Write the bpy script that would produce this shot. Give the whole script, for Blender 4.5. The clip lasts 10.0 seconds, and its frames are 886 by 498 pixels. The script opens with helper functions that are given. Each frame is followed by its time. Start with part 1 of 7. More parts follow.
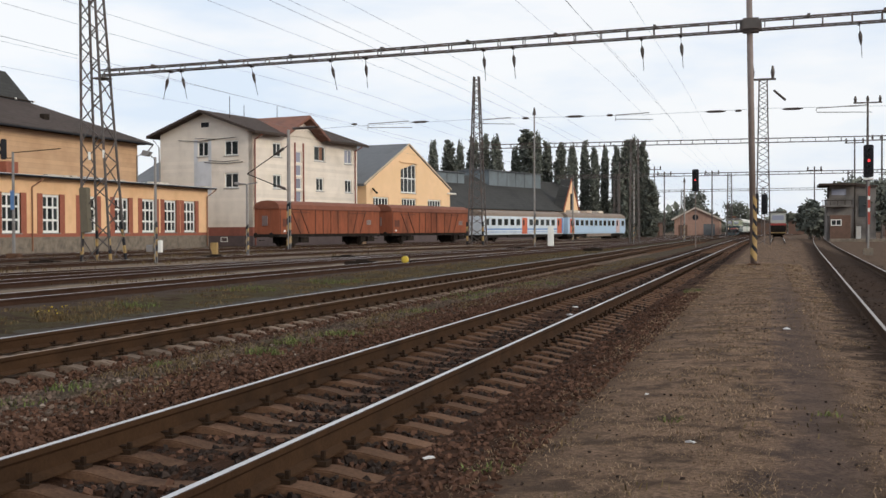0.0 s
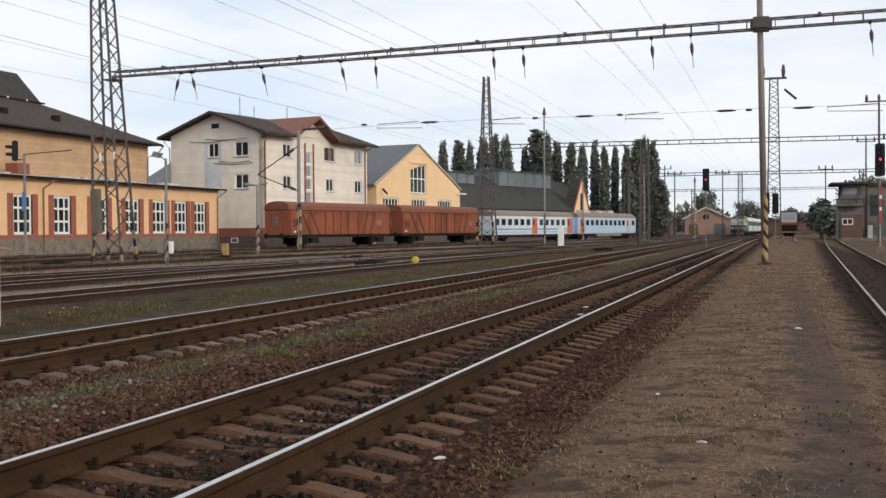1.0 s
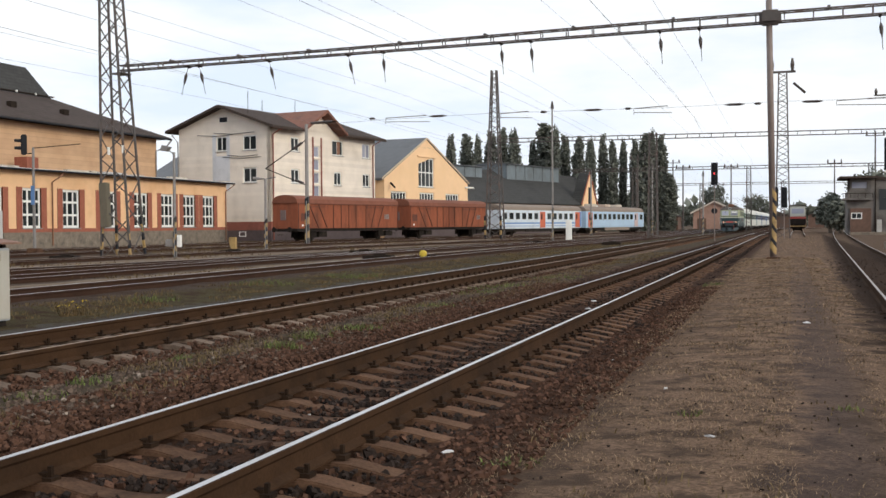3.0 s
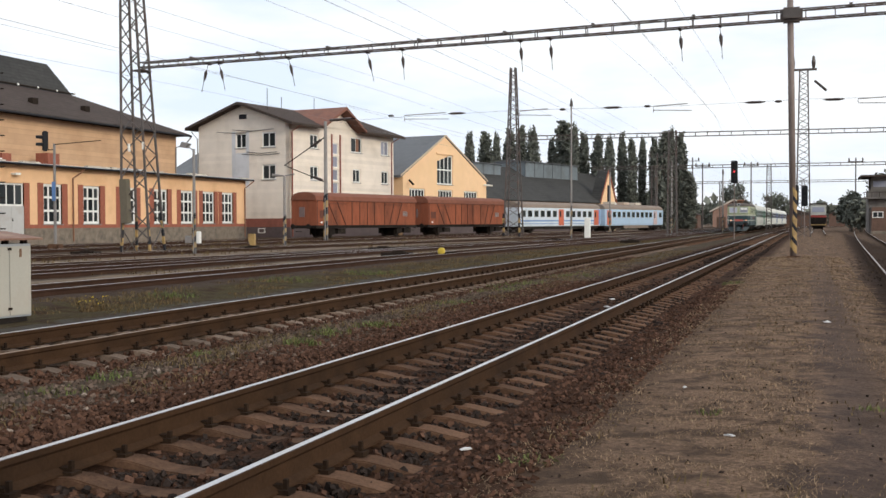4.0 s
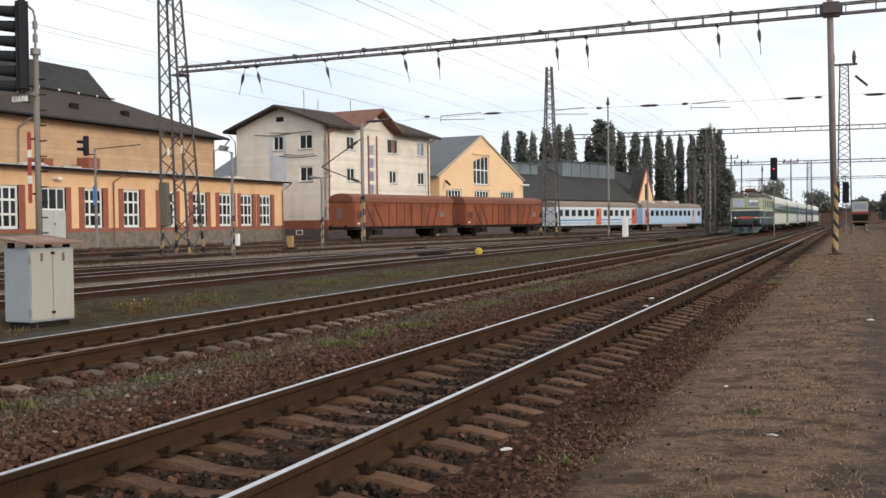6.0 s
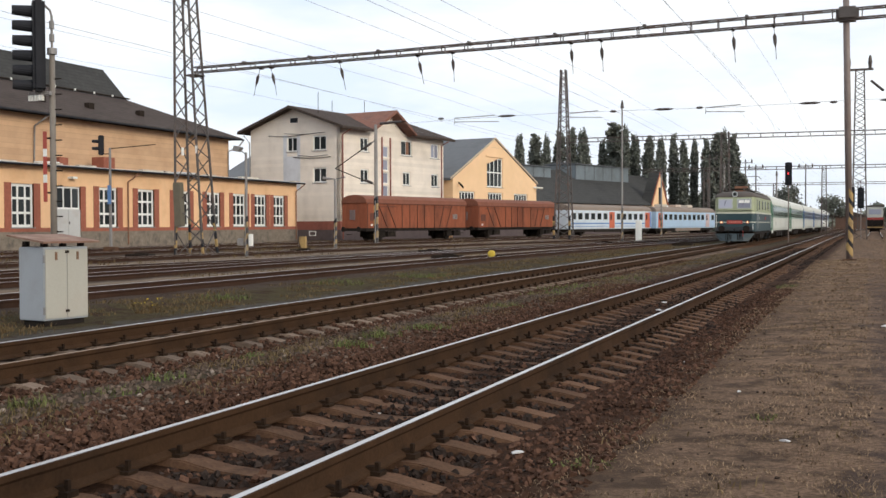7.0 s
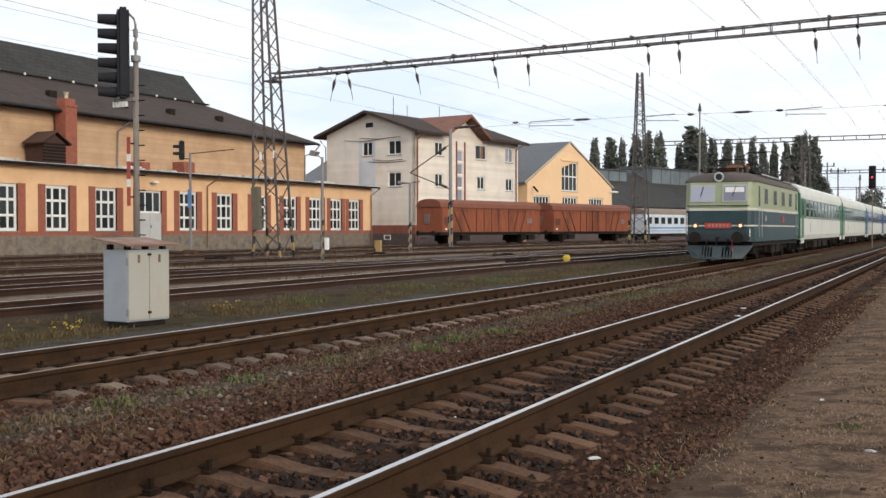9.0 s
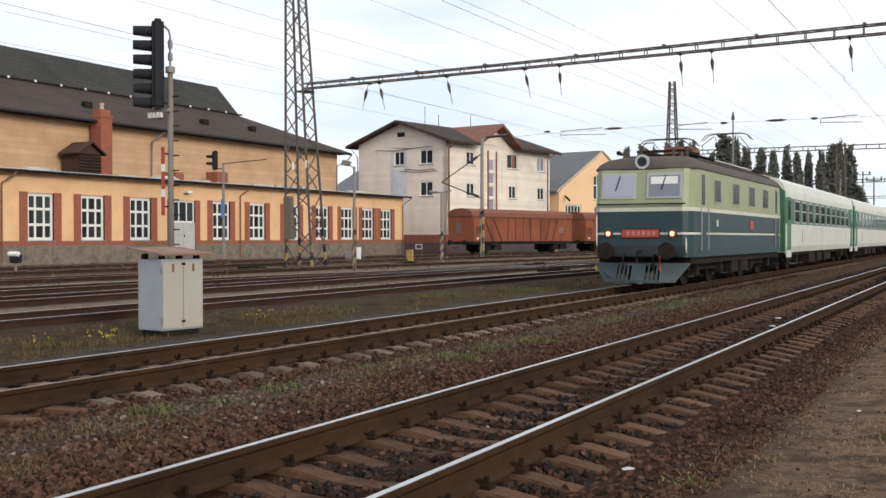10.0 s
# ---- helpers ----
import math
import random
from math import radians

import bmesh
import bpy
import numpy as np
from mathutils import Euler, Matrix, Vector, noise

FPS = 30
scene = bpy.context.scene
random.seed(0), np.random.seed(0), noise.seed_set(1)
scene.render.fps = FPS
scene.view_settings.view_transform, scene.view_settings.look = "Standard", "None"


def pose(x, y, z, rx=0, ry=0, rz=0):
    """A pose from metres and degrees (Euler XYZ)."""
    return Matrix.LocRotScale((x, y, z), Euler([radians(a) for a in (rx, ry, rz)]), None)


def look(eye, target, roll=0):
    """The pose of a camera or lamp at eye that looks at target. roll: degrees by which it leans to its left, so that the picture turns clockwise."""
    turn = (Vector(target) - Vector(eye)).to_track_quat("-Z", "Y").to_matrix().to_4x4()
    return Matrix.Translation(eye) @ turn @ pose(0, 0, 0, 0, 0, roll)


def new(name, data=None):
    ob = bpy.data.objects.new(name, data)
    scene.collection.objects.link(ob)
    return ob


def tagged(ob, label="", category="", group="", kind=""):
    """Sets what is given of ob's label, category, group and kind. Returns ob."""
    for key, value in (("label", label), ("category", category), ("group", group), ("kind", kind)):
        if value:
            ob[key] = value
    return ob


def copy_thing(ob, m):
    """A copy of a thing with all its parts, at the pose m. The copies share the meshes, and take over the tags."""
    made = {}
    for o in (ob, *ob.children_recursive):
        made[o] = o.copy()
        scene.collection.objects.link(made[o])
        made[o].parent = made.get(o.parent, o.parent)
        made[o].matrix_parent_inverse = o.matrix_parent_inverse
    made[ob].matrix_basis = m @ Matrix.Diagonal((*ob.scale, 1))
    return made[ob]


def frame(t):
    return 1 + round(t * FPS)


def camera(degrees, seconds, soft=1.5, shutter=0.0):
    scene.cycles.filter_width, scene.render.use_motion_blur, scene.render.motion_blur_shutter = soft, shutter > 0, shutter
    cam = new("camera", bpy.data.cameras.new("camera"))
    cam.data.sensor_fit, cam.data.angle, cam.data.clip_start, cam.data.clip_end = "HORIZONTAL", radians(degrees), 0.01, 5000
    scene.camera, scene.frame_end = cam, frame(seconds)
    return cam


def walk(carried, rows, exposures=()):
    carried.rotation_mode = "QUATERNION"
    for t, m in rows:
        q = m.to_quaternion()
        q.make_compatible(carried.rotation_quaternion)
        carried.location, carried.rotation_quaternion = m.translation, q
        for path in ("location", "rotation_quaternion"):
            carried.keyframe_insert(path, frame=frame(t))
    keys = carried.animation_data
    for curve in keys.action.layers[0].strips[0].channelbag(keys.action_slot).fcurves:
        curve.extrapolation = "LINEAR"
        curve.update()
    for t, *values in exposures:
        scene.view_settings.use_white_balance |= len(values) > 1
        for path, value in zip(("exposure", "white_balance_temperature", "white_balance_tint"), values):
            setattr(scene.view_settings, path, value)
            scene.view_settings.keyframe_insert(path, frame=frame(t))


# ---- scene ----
cam = camera(44.6, 10.0, soft=1.5)
PATH = [
    (0.0, pose(0.000, 0.000, 1.394, 89.023, 0.264, 16.788)),
    (0.5, pose(-0.001, -0.000, 1.394, 89.024, 0.316, 17.026)),
    (1.0, pose(-0.002, -0.001, 1.394, 89.039, 0.419, 17.320)),
    (1.5, pose(-0.003, -0.001, 1.394, 89.033, 0.436, 17.347)),
    (2.0, pose(-0.003, -0.001, 1.394, 88.896, 0.492, 17.363)),
    (3.5, pose(-0.006, -0.002, 1.394, 88.655, 0.278, 18.156)),
    (4.0, pose(-0.009, -0.003, 1.394, 88.582, 0.175, 18.707)),
    (4.5, pose(-0.011, -0.004, 1.394, 88.440, 0.039, 19.239)),
    (5.0, pose(-0.014, -0.005, 1.394, 88.568, 0.264, 19.885)),
    (5.5, pose(-0.017, -0.006, 1.394, 88.571, 0.736, 20.435)),
    (7.0, pose(-0.021, -0.008, 1.394, 88.735, 0.218, 21.344)),
    (7.5, pose(-0.024, -0.010, 1.394, 88.733, 0.268, 22.082)),
    (8.0, pose(-0.028, -0.012, 1.394, 88.603, 0.529, 22.944)),
    (8.5, pose(-0.032, -0.014, 1.394, 88.889, 0.264, 23.946)),
    (9.0, pose(-0.038, -0.018, 1.394, 88.963, 0.100, 25.271)),
    (9.5, pose(-0.039, -0.018, 1.394, 89.378, -0.177, 25.509)),
    (10.0, pose(-0.045, -0.023, 1.394, 89.462, 0.131, 26.938)),
]
walk(cam, PATH, [(0, -0.12), (2.0, -0.06), (4.0, 0.04), (10.0, 0.04)])

# ---- world and light ----
SUN_EL, SUN_AZ = radians(21), radians(118)      # azimuth from +y towards +x
world = bpy.data.worlds.new("sky")
scene.world = world
world.use_nodes = True
wn, wl = world.node_tree.nodes, world.node_tree.links
wn.clear()
w_out = wn.new("ShaderNodeOutputWorld")
w_bg = wn.new("ShaderNodeBackground")
w_sky = wn.new("ShaderNodeTexSky")
w_sky.sky_type, w_sky.sun_disc = "NISHITA", False
w_sky.sun_elevation, w_sky.sun_rotation = SUN_EL, SUN_AZ
w_sky.dust_density, w_sky.air_density = 2.0, 1.0
w_co = wn.new("ShaderNodeTexCoord")
w_map = wn.new("ShaderNodeMapping")
w_map.inputs["Scale"].default_value = (1.6, 1.6, 6.0)
w_cloud = wn.new("ShaderNodeTexNoise")
w_cloud.inputs["Scale"].default_value, w_cloud.inputs["Detail"].default_value = 2.2, 7.0
w_cloud.inputs["Roughness"].default_value = 0.55
w_ramp = wn.new("ShaderNodeValToRGB")
w_ramp.color_ramp.elements[0].position, w_ramp.color_ramp.elements[0].color = 0.36, (0.86, 0.97, 1.12, 1)
w_ramp.color_ramp.elements[1].position, w_ramp.color_ramp.elements[1].color = 0.58, (1.11, 1.13, 1.16, 1)
w_gain = wn.new("ShaderNodeMix")
w_gain.data_type, w_gain.blend_type = "RGBA", "MULTIPLY"
w_gain.inputs[0].default_value = 1.0
w_gain.inputs[7].default_value = (0.10, 0.10, 0.10, 1)
w_mix = wn.new("ShaderNodeMix")
w_mix.data_type = "RGBA"
w_mix.inputs[0].default_value = 0.88
wl.new(w_co.outputs["Generated"], w_map.inputs["Vector"])
wl.new(w_map.outputs["Vector"], w_cloud.inputs["Vector"])
wl.new(w_cloud.outputs["Fac"], w_ramp.inputs["Fac"])
wl.new(w_sky.outputs["Color"], w_gain.inputs[6])
wl.new(w_gain.outputs[2], w_mix.inputs[6])
wl.new(w_ramp.outputs["Color"], w_mix.inputs[7])
wl.new(w_mix.outputs[2], w_bg.inputs["Color"])
w_bg.inputs["Strength"].default_value = 1.0
wl.new(w_bg.outputs["Background"], w_out.inputs["Surface"])

sun = new("sun", bpy.data.lights.new("sun", "SUN"))
sun.data.energy, sun.data.angle, sun.data.color = 1.7, radians(14), (1.0, 0.90, 0.74)
sun.matrix_basis = look((math.sin(SUN_AZ) * math.cos(SUN_EL) * 50, math.cos(SUN_AZ) * math.cos(SUN_EL) * 50, math.sin(SUN_EL) * 50), (0, 0, 0))


# ---- materials ----
def material(name, colour, rough=0.8, metal=0.0, var=0.25, scale=3.0, grime=None, grime_amt=0.4, grime_scale=0.6, bump=0.3, fine=40.0, island=0.0, random_ob=0.0, stretch=(1, 1, 1), spec=0.5, courses=None):
    """A base colour with fine grain, broad stains of a second colour, and relief."""
    m = bpy.data.materials.new(name)
    m.use_nodes = True
    n, l = m.node_tree.nodes, m.node_tree.links
    b = n["Principled BSDF"]
    b.inputs["Roughness"].default_value, b.inputs["Metallic"].default_value = rough, metal
    b.inputs["Specular IOR Level"].default_value = spec
    co = n.new("ShaderNodeTexCoord")
    mp = n.new("ShaderNodeMapping")
    mp.inputs["Scale"].default_value = stretch
    l.new(co.outputs["Object"], mp.inputs["Vector"])
    grain = n.new("ShaderNodeTexNoise")
    grain.inputs["Scale"].default_value, grain.inputs["Detail"].default_value = fine, 6
    broad = n.new("ShaderNodeTexNoise")
    broad.inputs["Scale"].default_value, broad.inputs["Detail"].default_value = scale, 5
    stain = n.new("ShaderNodeTexNoise")
    stain.inputs["Scale"].default_value, stain.inputs["Detail"].default_value = grime_scale, 8
    stain.inputs["Roughness"].default_value = 0.62
    for t in (grain, broad, stain):
        l.new(mp.outputs["Vector"], t.inputs["Vector"])
    mul = n.new("ShaderNodeMath"); mul.operation = "ADD"
    l.new(grain.outputs["Fac"], mul.inputs[0]); l.new(broad.outputs["Fac"], mul.inputs[1])
    rng = n.new("ShaderNodeMapRange")
    rng.inputs["From Min"].default_value, rng.inputs["From Max"].default_value = 0.6, 1.4
    rng.inputs["To Min"].default_value, rng.inputs["To Max"].default_value = 1 - var, 1 + var
    l.new(mul.outputs[0], rng.inputs["Value"])
    last = rng.outputs["Result"]
    for amount, node, socket in ((island, "ShaderNodeNewGeometry", "Random Per Island"), (random_ob, "ShaderNodeObjectInfo", "Random")):
        if amount:
            g = n.new(node)
            r2 = n.new("ShaderNodeMapRange")
            r2.inputs["To Min"].default_value, r2.inputs["To Max"].default_value = 1 - amount, 1 + amount
            l.new(g.outputs[socket], r2.inputs["Value"])
            m2 = n.new("ShaderNodeMath"); m2.operation = "MULTIPLY"
            l.new(last, m2.inputs[0]); l.new(r2.outputs["Result"], m2.inputs[1])
            last = m2.outputs[0]
    if courses:
        width, height, dark = courses
        sp, cb, br = n.new("ShaderNodeSeparateXYZ"), n.new("ShaderNodeCombineXYZ"), n.new("ShaderNodeTexBrick")
        l.new(co.outputs["Object"], sp.inputs[0])
        l.new(sp.outputs["X"], cb.inputs["X"]); l.new(sp.outputs["Z"], cb.inputs["Y"])
        l.new(cb.outputs[0], br.inputs["Vector"])
        br.inputs["Scale"].default_value, br.inputs["Brick Width"].default_value, br.inputs["Row Height"].default_value = 1.0, width, height
        br.inputs["Mortar Size"].default_value, br.inputs["Mortar Smooth"].default_value = height * 0.09, 0.4
        br.inputs["Color1"].default_value, br.inputs["Color2"].default_value = (1, 1, 1, 1), (0.86, 0.86, 0.86, 1)
        br.inputs["Mortar"].default_value = (dark, dark, dark, 1)
        m3 = n.new("ShaderNodeMath"); m3.operation = "MULTIPLY"
        l.new(last, m3.inputs[0]); l.new(br.outputs["Color"], m3.inputs[1])
        last = m3.outputs[0]
    base = n.new("ShaderNodeMix"); base.data_type = "RGBA"
    gr = grime or tuple(c * 0.55 for c in colour)
    base.inputs[6].default_value, base.inputs[7].default_value = (*colour, 1), (*gr, 1)
    sr = n.new("ShaderNodeMapRange")
    sr.inputs["From Min"].default_value, sr.inputs["From Max"].default_value = 0.48, 0.68
    sr.inputs["To Max"].default_value = grime_amt
    l.new(stain.outputs["Fac"], sr.inputs["Value"])
    l.new(sr.outputs["Result"], base.inputs[0])
    tint = n.new("ShaderNodeVectorMath"); tint.operation = "SCALE"
    l.new(base.outputs[2], tint.inputs[0]); l.new(last, tint.inputs["Scale"])
    l.new(tint.outputs["Vector"], b.inputs["Base Color"])
    if bump:
        bp = n.new("ShaderNodeBump")
        bp.inputs["Strength"].default_value, bp.inputs["Distance"].default_value = bump, 0.01
        l.new(grain.outputs["Fac"], bp.inputs["Height"])
        l.new(bp.outputs["Normal"], b.inputs["Normal"])
    return m


def glow(name, colour, strength):
    m = bpy.data.materials.new(name)
    m.use_nodes = True
    b = m.node_tree.nodes["Principled BSDF"]
    b.inputs["Base Color"].default_value = (*colour, 1)
    b.inputs["Emission Color"].default_value, b.inputs["Emission Strength"].default_value = (*colour, 1), strength
    return m


def pane_glass(name, colour, rough=0.06):
    m = bpy.data.materials.new(name)
    m.use_nodes = True
    n, l = m.node_tree.nodes, m.node_tree.links
    b = n["Principled BSDF"]
    b.inputs["Roughness"].default_value, b.inputs["IOR"].default_value = rough, 1.22
    info = n.new("ShaderNodeObjectInfo")
    r = n.new("ShaderNodeMapRange")
    r.inputs["To Min"].default_value, r.inputs["To Max"].default_value = 0.5, 1.7
    t = n.new("ShaderNodeVectorMath"); t.operation = "SCALE"
    t.inputs[0].default_value = colour
    l.new(info.outputs["Random"], r.inputs["Value"])
    l.new(r.outputs["Result"], t.inputs["Scale"])
    l.new(t.outputs["Vector"], b.inputs["Base Color"])
    return m


M = dict(
    rail=material("rusty_rail_steel", (0.048, 0.0255, 0.0135), 0.9, 0.0, 0.3, 4, (0.024, 0.0145, 0.0095), 0.7, 1.2, spec=0.08),
    steel=material("polished_rail_steel", (0.56, 0.55, 0.55), 0.28, 1.0, 0.12, 2, (0.35, 0.30, 0.26), 0.35, 0.7, 0.1),
    dull_steel=material("dull_rail_steel", (0.50, 0.46, 0.42), 0.36, 0.9, 0.2, 2, (0.16, 0.10, 0.07), 0.7, 0.5, 0.1),
    tan_steel=material("brown_worn_rail_top", (0.22, 0.145, 0.09), 0.5, 0.3, 0.2, 2, (0.12, 0.075, 0.045), 0.6, 0.6, 0.1),
    sleeper=material("stained_concrete", (0.118, 0.066, 0.041), 0.95, 0.0, 0.4, 7, (0.038, 0.022, 0.015), 0.8, 2.4, 0.5, random_ob=0.2, spec=0.1),
    stone=material("ballast_stone", (0.080, 0.054, 0.040), 0.95, 0.0, 0.35, 12, (0.045, 0.03, 0.024), 0.7, 0.5, 0.4, island=0.55),
    iron=material("dark_iron", (0.026, 0.019, 0.015), 0.9, 0.0, 0.3, 6, spec=0.12),
    orange=material("orange_render", (0.79, 0.50, 0.285), 0.9, 0, 0.10, 1.2, (0.62, 0.34, 0.17), 0.5, 0.35, 0.25),
    ochre=material("weathered_ochre_render", (0.63, 0.405, 0.245), 0.9, 0, 0.12, 1.0, (0.50, 0.30, 0.17), 0.6, 0.3, 0.25, courses=(30.0, 0.42, 0.82)),
    yellow=material("yellow_render", (0.84, 0.57, 0.34), 0.9, 0, 0.08, 1.2, (0.72, 0.48, 0.25), 0.4, 0.3, 0.2),
    cream=material("cream_render", (0.84, 0.755, 0.66), 0.9, 0, 0.09, 0.8, (0.66, 0.58, 0.49), 0.6, 0.35, 0.2, courses=(60.0, 0.40, 0.93)),
    brick=material("red_brick_facing", (0.31, 0.10, 0.062), 0.9, 0, 0.25, 4, (0.22, 0.08, 0.05), 0.5, 0.8),
    plinth=material("rough_stone_plinth", (0.20, 0.165, 0.13), 0.95, 0, 0.35, 3, (0.10, 0.085, 0.07), 0.8, 1.4, 0.6, 12),
    dark_plinth=material("dark_painted_plinth", (0.10, 0.075, 0.075), 0.9, 0, 0.2, 3),
    maroon=material("maroon_painted_render", (0.25, 0.085, 0.06), 0.9, 0, 0.2, 3),
    roof=material("brown_roof_covering", (0.076, 0.058, 0.051), 0.9, 0, 0.25, 2, (0.052, 0.038, 0.032), 0.7, 0.3, 0.4, 14, spec=0.12, courses=(0.45, 0.28, 0.6)),
    slate=material("grey_slate_roof", (0.056, 0.055, 0.053), 0.85, 0, 0.2, 2, (0.036, 0.036, 0.036), 0.6, 0.3, 0.4, 14, spec=0.15, courses=(0.6, 0.36, 0.65)),
    tin=material("grey_metal_roof", (0.125, 0.132, 0.142), 0.7, 0.1, 0.12, 1.2, (0.08, 0.08, 0.085), 0.5, 0.4, 0.2, 20),
    red_roof=material("red_roof_sheet", (0.20, 0.085, 0.058), 0.85, 0, 0.25, 2, (0.11, 0.062, 0.05), 0.7, 0.6),
    white=material("white_window_paint", (0.80, 0.80, 0.77), 0.6, 0, 0.06, 4, (0.55, 0.53, 0.48), 0.35, 1.5, 0.1),
    glass=pane_glass("window_glass", (0.030, 0.034, 0.036)),
    pale_glass=pane_glass("pale_cab_glass", (0.25, 0.26, 0.32), 0.2),
    galv=material("painted_grey_steel", (0.26, 0.25, 0.245), 0.6, 0.3, 0.15, 4, (0.18, 0.12, 0.09), 0.6, 1.2, 0.2),
    lattice=material("weathered_lattice_steel", (0.095, 0.084, 0.080), 0.8, 0.1, 0.25, 3, (0.14, 0.08, 0.06), 0.6, 1.0, 0.2),
    pole=material("brown_grey_pole_paint", (0.21, 0.17, 0.155), 0.6, 0.2, 0.18, 3, (0.15, 0.09, 0.07), 0.6, 0.6, 0.2),
    hazard_y=material("faded_yellow_paint", (0.38, 0.25, 0.095), 0.7, 0, 0.3, 6, (0.10, 0.065, 0.04), 0.85, 2.2),
    black=material("black_paint", (0.018, 0.019, 0.024), 0.7, 0, 0.25, 6, (0.026, 0.026, 0.030), 0.5, 1.6, spec=0.2),
    cab_olive=material("olive_grey_paint", (0.13, 0.112, 0.080), 0.7, 0, 0.15, 3),
    post_grey=material("weathered_mast_grey", (0.20, 0.175, 0.15), 0.7, 0.1, 0.15, 4, (0.16, 0.13, 0.11), 0.6, 1.5),
    sig_red=material("faded_signal_red", (0.38, 0.07, 0.05), 0.7, 0, 0.15, 4),
    # bluish, darker tone: the cabinet's shaded side, set in its colour
    cabinet=material("cabinet_paint_shaded", (0.33, 0.355, 0.385), 0.6, 0, 0.06, 2, (0.27, 0.27, 0.26), 0.5, 1.5, 0.1, spec=0.2),
    # warmer, lighter tone: the same cabinet's lit side, set in the door colour
    cabinet_lit=material("cabinet_paint_lit", (0.40, 0.385, 0.335), 0.6, 0, 0.06, 2, (0.37, 0.33, 0.28), 0.5, 1.8, 0.1),
    side_steel=material("tarnished_rail_steel", (0.33, 0.29, 0.26), 0.42, 0.8, 0.2, 2, (0.10, 0.065, 0.045), 0.8, 0.5, 0.1),
    yard_rail=material("red_rusted_rail", (0.048, 0.026, 0.0175), 0.9, 0.0, 0.3, 3, (0.036, 0.020, 0.014), 0.7, 0.5, spec=0.1),
    rust_spot=material("rust_spots", (0.18, 0.10, 0.06), 0.9),
    rust_roof=material("rusty_sheet_roof", (0.22, 0.12, 0.085), 0.8, 0.1, 0.25, 3, (0.30, 0.22, 0.17), 0.6, 1.5),
    lever_yellow=material("bright_yellow_paint", (0.58, 0.42, 0.045), 0.7),
    wire=material("dark_overhead_wire", (0.20, 0.20, 0.205), 0.6, 0.6, 0.1, 2, bump=0),
    insulator=material("brown_insulator", (0.05, 0.035, 0.03), 0.35, 0, 0.2, 6),
)


# ---- geometry helpers ----
class Shape:
    """Collects vertices and faces, and turns them into one mesh."""

    def __init__(self):
        self.v, self.f = [], []

    def add(self, verts, faces):
        k = len(self.v)
        self.v += [tuple(p) for p in verts]
        self.f += [tuple(i + k for i in q) for q in faces]
        return self

    def box(self, x0, x1, y0, y1, z0, z1):
        return self.add([(x0, y0, z0), (x1, y0, z0), (x1, y1, z0), (x0, y1, z0), (x0, y0, z1), (x1, y0, z1), (x1, y1, z1), (x0, y1, z1)],
                        [(3, 2, 1, 0), (4, 5, 6, 7), (0, 1, 5, 4), (1, 2, 6, 5), (2, 3, 7, 6), (3, 0, 4, 7)])

    def beam(self, a, b, w, h=None):
        """A square bar from a to b."""
        h = h or w
        a, b = Vector(a), Vector(b)
        d = (b - a).normalized()
        s = d.cross((0, 0, 1)) if abs(d.z) < 0.99 else d.cross((0, 1, 0))
        s.normalize()
        u = s.cross(d)
        c = [(-w / 2, -h / 2), (w / 2, -h / 2), (w / 2, h / 2), (-w / 2, h / 2)]
        return self.add([p + s * i + u * j for p in (a, b) for i, j in c],
                        [(0, 1, 2, 3), (7, 6, 5, 4), (0, 4, 5, 1), (1, 5, 6, 2), (2, 6, 7, 3), (3, 7, 4, 0)])

    def tube(self, pts, r, n=8):
        """A round bar through points; r may be one radius or one for each point."""
        pts = [Vector(p) for p in pts]
        rs = r if isinstance(r, (list, tuple)) else [r] * len(pts)
        k, vs, fs = len(pts), [], []
        for i, p in enumerate(pts):
            d = (pts[min(i + 1, k - 1)] - pts[max(i - 1, 0)]).normalized()
            s = d.cross((0, 0, 1)) if abs(d.z) < 0.99 else d.cross((0, 1, 0))
            s.normalize()
            u = s.cross(d)
            vs += [p + (s * math.cos(2 * math.pi * j / n) + u * math.sin(2 * math.pi * j / n)) * rs[i] for j in range(n)]
        for i in range(k - 1):
            fs += [(i * n + j, i * n + (j + 1) % n, (i + 1) * n + (j + 1) % n, (i + 1) * n + j) for j in range(n)]
        fs += [tuple(range(n))[::-1], tuple((k - 1) * n + j for j in range(n))]
        return self.add(vs, fs)

    def prism(self, profile, a, b, axis="x"):
        """A closed outline extruded from a to b along an axis. Outline pairs are the other two axes in order."""
        def at(p, q):
            return {"x": (p, q[0], q[1]), "y": (q[0], p, q[1]), "z": (q[0], q[1], p)}[axis]
        n = len(profile)
        vs = [at(a, q) for q in profile] + [at(b, q) for q in profile]
        fs = [tuple(range(n))[::-1], tuple(range(n, 2 * n))] + [(i, (i + 1) % n, n + (i + 1) % n, n + i) for i in range(n)]
        return self.add(vs, fs)

    def sweep(self, profile, pts, close=True):
        """An outline of (sideways, up) pairs swept along points that lie almost level."""
        pts = [Vector(p) for p in pts]
        k, n, vs, fs = len(pts), len(profile), [], []
        for i, p in enumerate(pts):
            d = pts[min(i + 1, k - 1)] - pts[max(i - 1, 0)]
            s = Vector((d.y, -d.x, 0)).normalized()
            vs += [p + s * u + Vector((0, 0, w)) for u, w in profile]
        m = n if close else n - 1
        for i in range(k - 1):
            fs += [(i * n + j, i * n + (j + 1) % n, (i + 1) * n + (j + 1) % n, (i + 1) * n + j) for j in range(m)]
        if close:
            fs += [tuple(range(n))[::-1], tuple((k - 1) * n + j for j in range(n))]
        return self.add(vs, fs)

